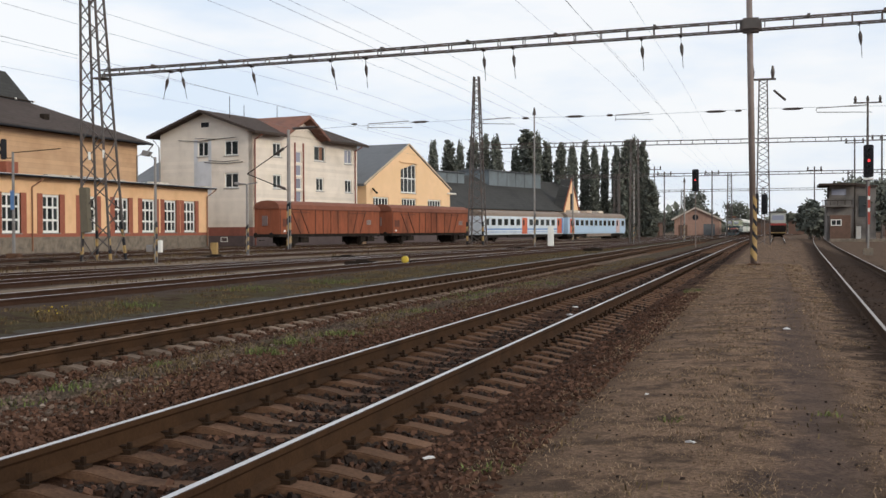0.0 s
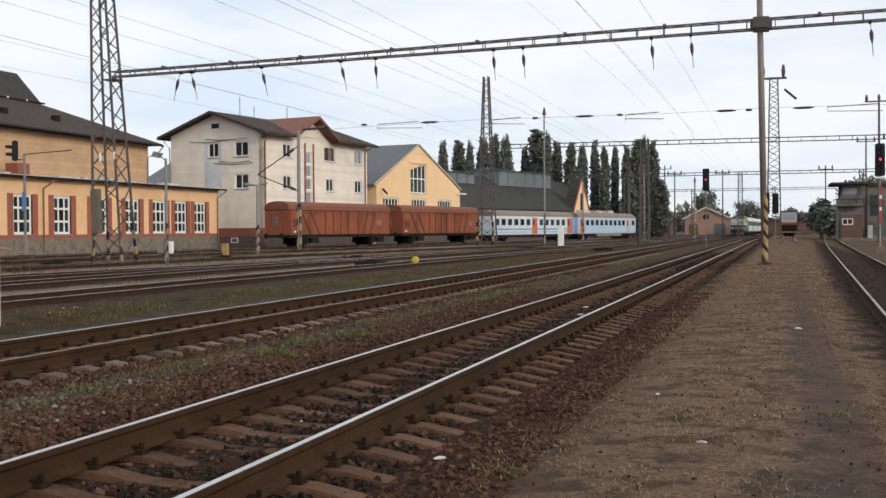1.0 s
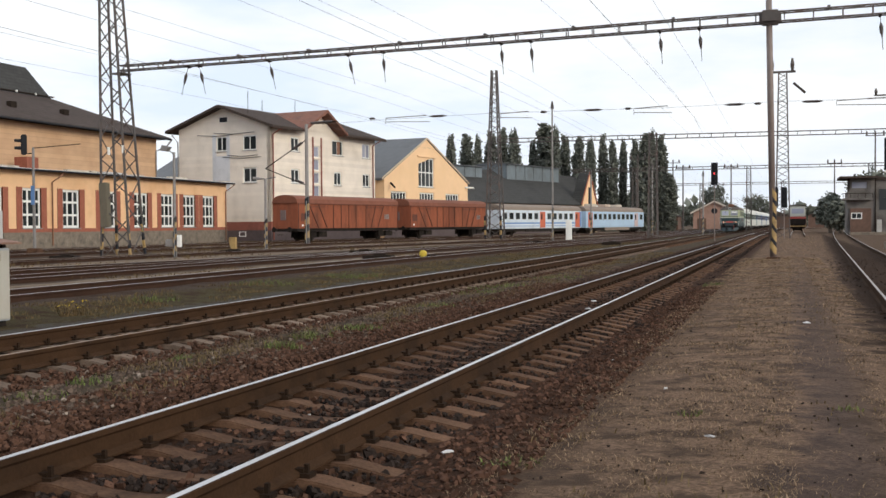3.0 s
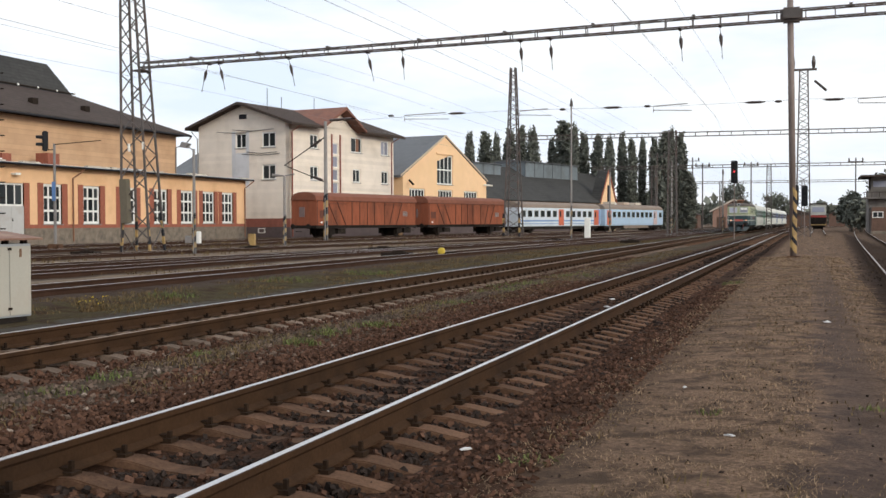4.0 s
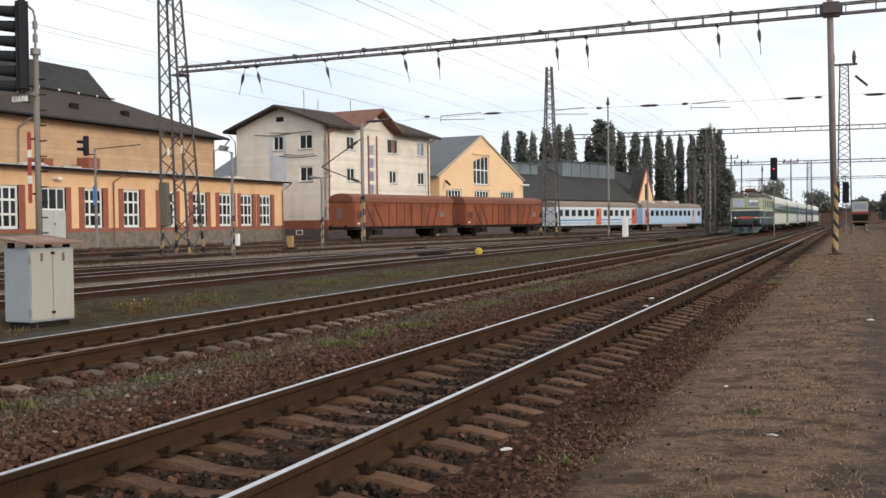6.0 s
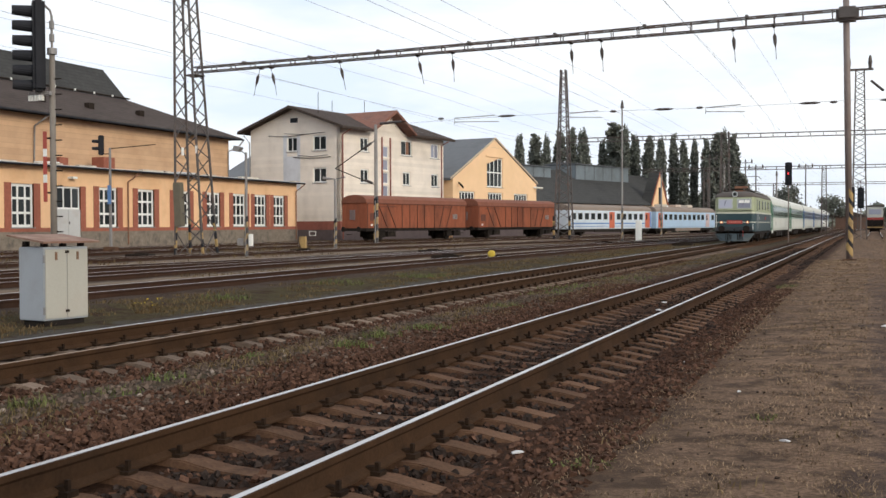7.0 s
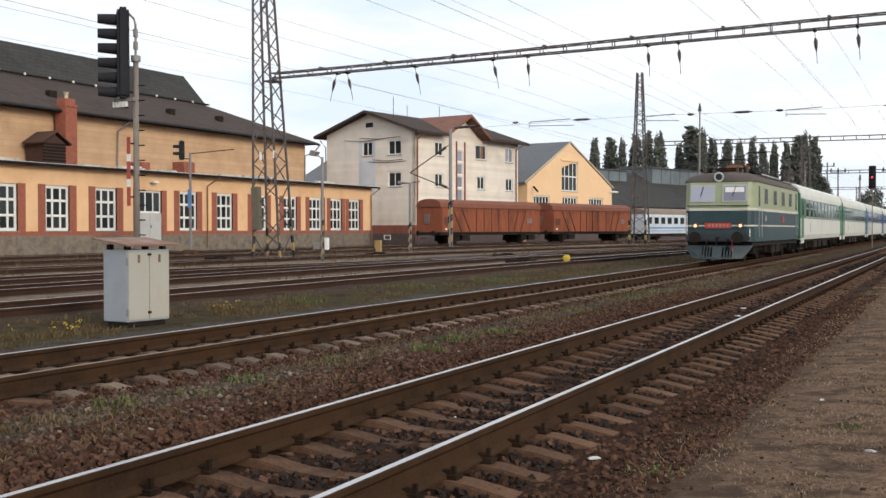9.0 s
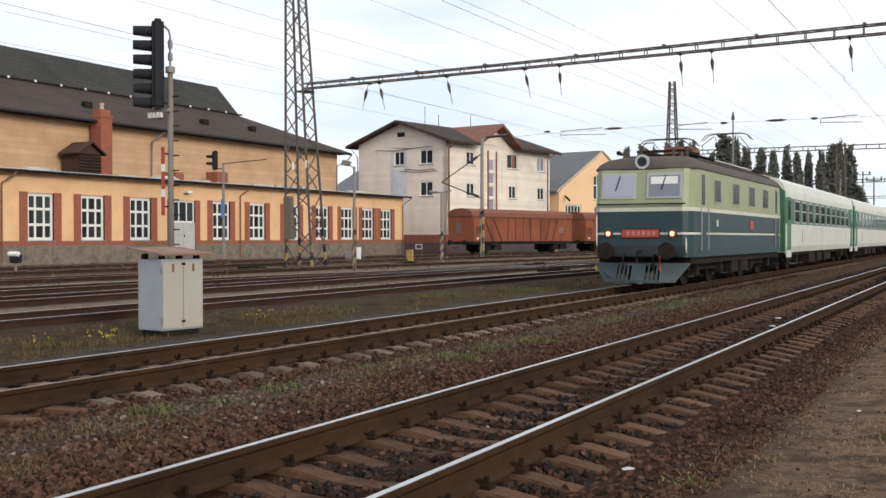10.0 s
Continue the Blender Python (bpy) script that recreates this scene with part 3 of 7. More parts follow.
# tall hall behind the annexe, with a hipped mansard roof
def hall():
    h = thing("engine_hall", "tall ochre rendered hall under a big brown hipped roof", "hall building", pose(-60.0, 10.0, -0.25, 0, 0, 90))
    L, ze, D = 84.0, 10.35, 24.0
    part("wall", Shape().box(0, L, 0, 0.5, 0, ze), M["ochre"], h)
    part("end_wall", Shape().box(L - 0.5, L, 0.5, D, 0, ze), M["ochre"], h)
    part("back_wall", Shape().box(0, L, D - 0.5, D, 0, ze).box(0, 0.5, 0.5, D - 0.5, 0, ze), M["ochre"], h)
    o, zb, zr, db = 0.9, 14.1, 17.5, 9.0
    xe = L + 1.2
    v = [(-1, -o, ze), (xe, -o, ze), (xe, D + o, ze), (-1, D + o, ze),
         (-1, db, zb), (xe - 5.5, db, zb), (xe - 5.5, D - db, zb), (-1, D - db, zb)]
    low = Shape().add(v + [(p[0], p[1], p[2] + 0.18) for p in v],
                      [(8, 9, 13, 12), (9, 10, 14, 13), (10, 11, 15, 14), (0, 4, 5, 1), (1, 5, 6, 2), (2, 6, 7, 3), (0, 1, 9, 8), (1, 2, 10, 9), (2, 3, 11, 10), (0, 8, 12, 4), (3, 7, 15, 11)])
    part("lower_roof", low, M["roof"], h, "brown lower roof slope")
    xr = xe - 5.3
    up = Shape().add([(-1, db + 0.1, zb + 0.1), (xr, db + 0.1, zb + 0.1), (xr, D - db - 0.1, zb + 0.1), (-1, D - db - 0.1, zb + 0.1), (-1, D / 2, zr), (xr - 0.2, D / 2, zr)],
                     [(0, 1, 5, 4), (1, 2, 5), (2, 3, 4, 5), (0, 4, 3), (0, 3, 2, 1)])
    part("upper_roof", up, M["slate"], h, "darker steep upper roof")
    part("gutter", Shape().tube([(-1, -o - 0.1, ze + 0.02), (xe, -o - 0.1, ze + 0.02)], 0.1), M["black"], h)
    part("snow_guard", Shape().tube([(-1, db - 0.05, zb + 0.32), (xr, db - 0.05, zb + 0.32)], 0.09, 5), M["iron"], h)
    for k in range(30):
        x = 1.5 + 2.7 * k
        if x < xr:
            part("roof_hook", Shape().box(x, x + 0.14, db - 0.22, db - 0.10, zb + 0.26, zb + 0.44), M["white"], h)
    part("downpipe", Shape().tube([(xe, -o - 0.1, ze - 0.05), (xe - 0.3, -0.6, ze - 0.7), (L - 0.2, -0.1, ze - 1.2), (L - 0.2, -0.1, 6)], 0.07), M["galv"], h)
    part("downpipe", Shape().tube([(57.2, -o, ze - 0.05), (56.4, -0.2, ze - 0.9), (56.4, -0.1, 6)], 0.07), M["galv"], h)
    for x in (20, 31, 43, 52, 60, 66, 73):
        part("roof_hatch", Shape().box(x, x + 0.7, 2.5, 3.0, ze + 1.5, ze + 2.0), M["iron"], h)
    part("chimney", Shape().box(49.6, 50.75, -1.4, -0.4, 5.6, 10.7).box(49.55, 50.80, -1.45, -0.35, 10.7, 10.85).box(49.68, 50.67, -1.3, -0.5, 10.85, 11.3), M["brick"], h, "red brick chimney stack")
    part("chimney_pot", Shape().tube([(50.2, -0.9, 11.3), (50.2, -0.9, 11.55), (50.2, -0.9, 11.8)], [0.16, 0.12, 0.2], 8), M["plank"], h, "small pale chimney pot")
    part("vent_house", Shape().prism([(46.9, 6.0), (48.9, 6.0), (48.9, 7.9), (47.9, 8.5), (46.9, 7.9)], -2.0, -0.3, "y"), M["vent_brown"], h, "dark brown slatted vent cabin")
    part("vent_roof", Shape().prism([(46.5, 7.75), (47.9, 8.6), (49.3, 7.75), (49.3, 7.85), (47.9, 8.72), (46.5, 7.85)], -2.3, -0.3, "y"), M["vent_brown"], h)
    for k in range(8):
        part("slat", Shape().box(46.85, 48.95, -2.08, -2.0, 6.1 + 0.23 * k, 6.22 + 0.23 * k), M["iron"], h)
    part("roof_box", Shape().box(62.0, 63.4, -2.2, -1.0, 6.1, 7.3), M["brick"], h)
    part("roof_box", Shape().box(56.8, 57.8, -2.2, -1.0, 6.1, 7.0), M["brick"], h)


# three-storey house: local x along the front, local y back along the gable side
def house():
    h = thing("apartment_house", "three-storey cream rendered house with low gabled roof", "house", pose(-51.2, 101.5, -0.25, 0, 0, 80.4))
    L, W, ze, zp = 21.0, 12.2, 12.1, 14.2
    front, side = [], []
    for x in (4.45, 12.8, 19.0):
        for z in (2.75, 6.2, 9.6):
            top = z > 9
            half = 1.15 if top and x == 12.8 else 0.9 if top and x == 19.0 else 0.78
            front.append((x - half, x + half, z, z + (1.75 if top and x > 10 else 1.55)))
    stairs = [(7.95, 9.1, 3.4 + i * 1.45, 4.65 + i * 1.45) for i in range(5)]
    for y in (2.7, 6.4):
        for z in (6.2, 9.6):
            w = 0.72 if y > 5 else 0.9
            side.append((y - w, y + w, z, z + 1.6))
    part("front_wall", wall_with_holes(Shape(), L, 2.1, ze, front + stairs), M["cream"], h)
    plinth = Shape().box(-0.05, L + 0.05, -0.05, 0.45, 0, 1.2).box(-0.05, 0.4, 0.45, W, 0, 1.2)
    part("plinth", plinth, M["dark_plinth"], h, "dark painted plinth")
    part("plinth_band", Shape().box(-0.04, L + 0.04, -0.04, 0.45, 1.2, 2.1).box(-0.04, 0.4, 0.45, W, 1.2, 2.1), M["maroon"], h, "maroon painted band above the plinth")
    sw = wall_with_holes(Shape(), W, 2.1, ze, side)
    sw.v = [(y, x, z) for x, y, z in sw.v]
    sw.add([(0, 0, ze), (0, W, ze), (0, W / 2, zp), (0.45, 0, ze), (0.45, W, ze), (0.45, W / 2, zp)], [(0, 1, 2), (3, 5, 4), (0, 3, 4, 1), (0, 2, 5, 3), (1, 4, 5, 2)])
    part("side_wall", sw, M["cream"], h)
    part("back_wall", Shape().box(0.45, L, W - 0.45, W, 0, ze).box(L - 0.45, L, 0.45, W - 0.45, 0, ze), M["cream"], h)
    part("ceiling_slab", Shape().box(0.45, L - 0.45, 0.45, W - 0.45, ze - 0.3, ze), M["cream"], h)
    for a in front:
        window(h, *a, 2, 1, 0.10, 0.14, True, None, M["pale_glass"] if a[0] > 18 and a[2] > 9 else None)
    part("blind", Shape().box(12.78, 13.35, 0.10, 0.13, 9.72, 11.25), M["brick_old"], h, "brown drawn blind")
    for a in stairs:
        window(h, *a, 1, 1, 0.12, 0.1, False, None, M["pale_glass"])
    part("stair_pilaster", Shape().box(7.62, 7.78, -0.12, 0, 2.1, 11.4).box(9.27, 9.43, -0.12, 0, 2.1, 11.4), M["maroon"], h, "narrow red-brown stair window trim")
    for a in side:
        window(h, *a, 2, 1, 0.10, 0.14, swap=True)
    part("wall_patch", Shape().box(-0.012, 0, 5.3, 7.6, 5.4, 9.1).box(-0.012, 0, 5.3, 5.7, 9.1, 11.4).box(-0.012, 0, 7.1, 7.6, 9.1, 11.4), M["galv_pale"], h, "pale grey-blue repaired render around a window")
    part("basement_window", Shape().box(-0.09, -0.05, 3.2, 4.1, 0.55, 0.62).box(-0.09, -0.05, 3.2, 3.28, 0.62, 1.0).box(-0.09, -0.05, 4.02, 4.1, 0.62, 1.0).box(-0.09, -0.05, 3.2, 4.1, 1.0, 1.07), M["white"], h, "small white-framed basement window")
    for y0, y1, z in ((1.2, 6.2, 8.9), (1.6, 5.6, 9.1), (2.0, 7.4, 11.5), (4.8, 9.6, 11.35)):
        part("wall_cable", Shape().tube([(-0.05, y0, z), (-0.09, (y0 + y1) / 2, z - 0.12), (-0.05, y1, z + 0.08)], 0.03, 5), M["iron"], h)
    part("attic_vent", Shape().box(-0.03, 0.02, W / 2 - 0.5, W / 2 + 0.5, 12.7, 13.2), M["black"], h)
    o, th = 1.1, 0.28
    drop = (zp - ze) / (W / 2) * o
    roof = Shape()
    for x0, x1, y0 in ((-1.0, 5.0, -o), (5.0, 12.75, 0.5), (12.75, L + 1.0, -o)):
        zy = zp - (W / 2 - y0) * (zp - ze) / (W / 2)
        roof.prism([(y0, zy), (W / 2, zp), (W + o, ze - drop), (W + o, ze - drop + th), (W / 2, zp + th), (y0, zy + th)], x0, x1, "x")
    part("roof", roof, M["roof"], h, "low dark-edged gable roof")
    cg = Shape().prism([(4.6, ze - 0.3), (8.9, zp - 0.1), (13.0, ze - 0.3), (13.0, ze - 0.02), (8.9, zp + 0.22), (4.6, ze - 0.02)], -1.3, W / 2, "y")
    part("cross_gable_roof", cg, M["red_roof"], h, "red sheet roof of the cross gable")
    part("cross_gable_wall", Shape().prism([(5.2, ze - 0.1), (12.4, ze - 0.1), (8.9, zp - 0.15)], 0, 0.4, "y"), M["cream"], h)
    for x in (0.3, L - 0.6):
        part("downpipe", Shape().tube([(x, -1.1, ze - 0.4), (x, -0.12, ze - 0.9), (x, -0.12, 0.2)], 0.07), M["maroon"], h)
    part("downpipe", Shape().tube([(-0.1, W + 0.9, ze - 0.5), (-0.1, W + 0.1, ze - 1.3), (-0.1, W - 0.1, 0.2)], 0.07), M["galv"], h)
    for x, y, z in ((1.5, 4, 2.4), (13, 6, 2.6), (6, 5.5, 2.0)):
        part("aerial", Shape().tube([(x, y, zp - 1), (x, y, zp + z - 0.6)], 0.035, 5), M["iron"], h)


M["flashing"] = material("flaking_pale_felt", (0.60, 0.55, 0.47), 0.9, 0, 0.25, 3, (0.30, 0.22, 0.16), 0.8, 0.8)
M["vent_brown"] = material("dark_brown_boards", (0.070, 0.034, 0.025), 0.9, 0, 0.25, 3)
M["brick_old"] = material("old_brown_paint", (0.24, 0.115, 0.07), 0.9, 0, 0.2, 3)
M["door_grey"] = material("pale_grey_door_paint", (0.50, 0.50, 0.49), 0.7, 0, 0.08, 2, (0.40, 0.34, 0.30), 0.5, 1.2)
M["galv_pale"] = material("pale_grey_render_patch", (0.62, 0.63, 0.66), 0.9, 0, 0.08, 1.5)


# gabled hall whose yellow gable looks to the tracks: local x along the gable
def yellow_hall():
    h = thing("gabled_hall", "yellow rendered hall with a broad gable and tall middle window", "hall building", pose(-47.4, 124.6, -0.25, 0, 0, 80.4))
    W, ze, zp, D = 23.4, 7.4, 12.9, 40
    big = (8.8, 13.2, 6.6, 10.5)
    low = [(1.6, 5.6, 3.2, 5.9), (9.05, 13.15, 3.2, 5.9), (16.5, 20.6, 3.2, 5.9)]
    part("gable_wall", wall_with_holes(Shape(), W, 0, 6.2, low), M["yellow"], h)
    s = Shape()
    m = 11.0
    f = lambda x: ze + (zp - ze) * (x / m if x < m else (W - x) / (W - m))
    for a, b, z0 in ((0, 8.8, 6.2), (13.2, W, 6.2)):
        s.add([(a, 0, z0), (b, 0, z0), (b, 0, f(b)), (a, 0, f(a)), (a, 0.45, z0), (b, 0.45, z0), (b, 0.45, f(b)), (a, 0.45, f(a))],
              [(0, 1, 2, 3), (7, 6, 5, 4), (0, 4, 5, 1), (1, 5, 6, 2), (2, 6, 7, 3), (3, 7, 4, 0)])
    s.prism([(8.8, 10.5), (13.2, 10.5), (13.2, f(13.2)), (m, zp), (8.8, f(8.8))], 0, 0.45, "y")
    s.box(8.8, 13.2, 0, 0.45, 6.2, 6.6)
    part("gable_top", s, M["yellow"], h)
    window(h, *big, 4, 2, 0.15, 0.18)
    part("blind_panel", Shape().prism([(8.8, 9.6), (8.8, 10.5), (12.4, 10.5)], 0.02, 0.14, "y"), M["yellow"], h)
    part("window_hood", Shape().box(8.5, 13.5, -0.12, 0, 10.55, 10.75), M["yellow"], h)
    # dark band over the lowest 2.3 m of the gable wall
    part("plinth", Shape().box(-0.08, W + 0.08, -0.08, 0, 0, 2.3), M["dark_plinth"], h, "dark band along the wall foot")
    for a in low:
        window(h, *a, 5, 1, 0.15, 0.18)
    part("side_wall", Shape().box(0, 0.45, 0.45, D, 0, ze).box(W - 0.45, W, 0.45, D, 0, ze).box(0.45, W - 0.45, D - 0.45, D, 0, ze), M["yellow"], h)
    roof = Shape().prism([(-0.7, ze - 0.25), (m, zp + 0.02), (W + 0.25, ze - 0.1), (W + 0.25, ze + 0.12), (m, zp + 0.25), (-0.7, ze + 0.05)], -0.10, D, "y")
    part("roof", roof, M["tin"], h, "grey sheet-metal roof")
    part("verge_board", Shape().prism([(-0.75, ze - 0.12), (m, zp + 0.06), (W + 0.3, ze - 0.02), (W + 0.3, ze + 0.16), (m, zp + 0.29), (-0.75, ze + 0.09)], -0.16, -0.10, "y"), M["plank"], h, "thin pale verge boards")
    part("wall_lamp", Shape().tube([(1.4, -0.1, 6.9), (0.5, -1.2, 6.3)], 0.12), M["iron"], h)
    part("wall_lamp", Shape().tube([(22.4, -0.1, 6.9), (23.0, -1.2, 6.8)], 0.12), M["white"], h)


M["plank"] = material("pale_brown_boards", (0.55, 0.44, 0.33), 0.8, 0, 0.15, 3)


M["lantern_glass"] = material("dusty_lantern_glass", (0.15, 0.18, 0.20), 0.45, 0, 0.2, 0.8, (0.09, 0.10, 0.105), 0.6, 0.5, 0.05, spec=0.5)


# dark-roofed depot shed with roof lanterns
def dark_shed():
    h = thing("depot_shed", "long shed with a steep dark slate roof and lanterns", "shed", pose(-48.5, 152, -0.25, 0, 0, 75))
    L, D, ze, zr = 45.0, 20, 5.0, 11.1
    part("wall", Shape().box(0, L, 0, 0.4, 0, ze).box(0, L + 12, D - 0.4, D, 0, ze).box(0, 0.4, 0.4, D - 0.4, 0, ze), M["ochre"], h)
    # dark band over the lowest 2.6 m of the front wall
    part("plinth", Shape().box(-0.1, L + 0.4, -0.08, 0, 0, 2.6), M["dark_plinth"], h, "dark band along the wall foot")
    v = [(-0.4, -0.6, ze), (L + 1, -0.6, ze), (L + 24, D / 2, zr), (-0.4, D / 2, zr), (L + 24, D + 0.6, ze), (-0.4, D + 0.6, ze)]
    part("roof", Shape().add(v + [(x, y, z + 0.2) for x, y, z in v], [(6, 7, 8, 9), (9, 8, 10, 11), (0, 3, 2, 1), (3, 5, 4, 2), (0, 1, 7, 6), (1, 2, 8, 7), (2, 4, 10, 8), (4, 5, 11, 10), (5, 3, 9, 11), (3, 0, 6, 9)]), M["slate"], h, "dark slate roof")
    part("end_bay", Shape().prism([(L + 1.4, 0), (L + 7.4, 0), (L + 7.4, 5.6), (L + 4.4, 10.95), (L + 1.4, 5.6)], -0.5, 1.6, "y"), M["yellow"], h, "narrow yellow gabled end bay")
    part("bay_window", Shape().box(L + 3.95, L + 4.85, -0.56, -0.5, 5.2, 8.4), M["black"], h)
    part("bay_roof", Shape().prism([(L + 1.1, 5.2), (L + 4.4, 11.0), (L + 7.7, 5.2), (L + 7.9, 5.3), (L + 4.4, 11.2), (L + 0.9, 5.3)], -0.5, 1.6, "y"), M["slate"], h)
    part("bay_verge", Shape().prism([(L + 1.05, 5.15), (L + 4.4, 10.95), (L + 7.75, 5.15), (L + 7.95, 5.3), (L + 4.4, 11.25), (L + 0.85, 5.3)], -0.66, -0.5, "y"), M["brick"], h, "red tiled verge of the end bay")
    for x0, x1, z0, z1 in ((14.0, 23.0, 8.9, 11.3), (31.4, 51.7, 9.0, 12.2)):
        part("lantern", Shape().box(x0, x1, D / 2 - 3.0, D / 2 + 3.0, z0, z1), M["lantern_glass"], h, "dusty blue-grey glazed roof lantern")
        part("lantern_roof", Shape().prism([(D / 2 - 3.4, z1), (D / 2 + 3.4, z1), (D / 2 + 3.4, z1 + 0.12), (D / 2, z1 + 0.45), (D / 2 - 3.4, z1 + 0.12)], x0 - 0.3, x1 + 0.3, "x"), M["tin"], h)
        for k in range(int((x1 - x0) / 3.4) + 1):
            part("lantern_bar", Shape().box(x0 + 3.38 * k - 0.05, x0 + 3.38 * k + 0.05, D / 2 - 3.07, D / 2 - 3.0, z0, z1), M["tin"], h)


annexe()
hall()
house()
yellow_hall()
dark_shed()


# ---- vehicles: local y runs back from the front end, x across, z from the rail ----
M.update(
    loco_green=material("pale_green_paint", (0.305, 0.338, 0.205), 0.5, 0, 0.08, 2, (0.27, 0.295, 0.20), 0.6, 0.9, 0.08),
    loco_blue=material("dark_petrol_paint", (0.016, 0.044, 0.053), 0.45, 0, 0.15, 2, (0.038, 0.064, 0.066), 0.6, 0.9, 0.08),
    loco_band=material("pale_line_paint", (0.58, 0.58, 0.48), 0.5, 0, 0.1, 3),
    roof_dust=material("sooty_brown_roof", (0.075, 0.062, 0.055), 0.85, 0, 0.2, 2, (0.12, 0.09, 0.07), 0.5, 0.7),
    under=material("oily_undercarriage", (0.021, 0.017, 0.015), 0.9, 0.0, 0.35, 3, (0.038, 0.029, 0.023), 0.7, 1.5, spec=0.15),
    red_plate=material("red_number_plate", (0.40, 0.062, 0.048), 0.5, 0, 0.1, 4),
    chrome=material("pale_metal_trim", (0.55, 0.56, 0.55), 0.35, 0.6, 0.08, 4),
    coach_green=material("coach_green_paint", (0.045, 0.155, 0.085), 0.45, 0, 0.1, 2),
    coach_white=material("coach_white_paint", (0.60, 0.61, 0.56), 0.5, 0, 0.08, 1.5, (0.45, 0.44, 0.39), 0.5, 0.8, 0.1),
    coach_blue=material("coach_blue_paint", (0.06, 0.135, 0.32), 0.45, 0, 0.1, 2),
    coach_roof=material("dusty_coach_roof", (0.56, 0.50, 0.43), 0.8, 0, 0.1, 1.5, (0.40, 0.25, 0.18), 0.6, 0.35, 0.15),
    wagon_red=material("oxide_red_wagon_paint", (0.255, 0.083, 0.045), 0.85, 0, 0.3, 2.2, (0.115, 0.048, 0.032), 0.85, 0.9, 0.25, stretch=(1, 1, 0.3), random_ob=0.12, spec=0.15),
    wagon_roof=material("oxide_brown_roof", (0.19, 0.065, 0.036), 0.85, 0, 0.2, 1.5),
    emu_blue=material("pale_blue_paint", (0.40, 0.54, 0.70), 0.5, 0, 0.07, 1.5, (0.33, 0.43, 0.56), 0.5, 0.6, 0.1),
    emu_white=material("white_blue_paint", (0.62, 0.69, 0.76), 0.5, 0, 0.07, 1.5),
    emu_stripe=material("blue_stripe_paint", (0.12, 0.25, 0.52), 0.5, 0, 0.1, 2),
    emu_door=material("orange_red_door_paint", (0.55, 0.13, 0.06), 0.5, 0, 0.1, 2),
    emu_roof=material("tan_dusty_roof", (0.23, 0.18, 0.145), 0.85, 0, 0.15, 1.5),
    lamp_on=glow("lit_headlamp", (1.0, 0.60, 0.34), 1.25),
    red_on=glow("red_signal_light", (1.0, 0.06, 0.07), 1.8),
)


def body_profile(w, z0, z1, zr, n=7):
    """Half-open cross-section of a vehicle: straight sides and an arched roof, as a closed outline (x, z)."""
    arc = [(w * math.cos(a), z1 + (zr - z1) * math.sin(a)) for a in [math.pi * i / (n - 1) for i in range(n)]]
    return [(-w, z0), (w, z0)] + arc


def wheelset(parent, y, r=0.52, gauge=0.75):
    s = Shape()
    for x in (-gauge, gauge):
        s.tube([(x - 0.065, 0, 0), (x + 0.065, 0, 0)], r, 20)
        s.tube([(x - 0.07, 0, 0), (x - 0.045, 0, 0)] if x > 0 else [(x + 0.045, 0, 0), (x + 0.07, 0, 0)], r + 0.028, 20)
    s.tube([(-gauge, 0, 0), (gauge, 0, 0)], 0.08, 8)
    s.box(-gauge - 0.075, gauge + 0.075, -0.04, 0.04, -r * 0.8, r * 0.8)
    w = part("wheelset", s, M["under"], parent, "dark steel wheel pair")
    w.matrix_basis = pose(0, y, r)
    return w


def bogie(parent, y, base, r=0.46):
    b = part("bogie", Shape().box(-1.06, -0.94, y - base / 2 - 0.55, y + base / 2 + 0.55, 0.45, 0.68).box(0.94, 1.06, y - base / 2 - 0.55, y + base / 2 + 0.55, 0.45, 0.68)
             .box(-0.94, 0.94, y - 0.25, y + 0.25, 0.45, 0.75), M["under"], parent)
    for d in (-base / 2, base / 2):
        for x in (-1.1, 1.1):
            part("axle_box", Shape().box(x - 0.12, x + 0.12, y + d - 0.2, y + d + 0.2, 0.32, 0.70), M["under"], b, bevel=0.03)
    return [wheelset(parent, y + d, r) for d in (-base / 2, base / 2)]


def buffers(parent, y, sign, z=1.05):
    for x in (-0.875, 0.875):
        b = part("buffer", Shape().tube([(x, y, z), (x, y + sign * 0.42, z)], 0.10, 12).tube([(x, y + sign * 0.42, z), (x, y + sign * 0.48, z)], 0.24, 16), M["under"], parent)


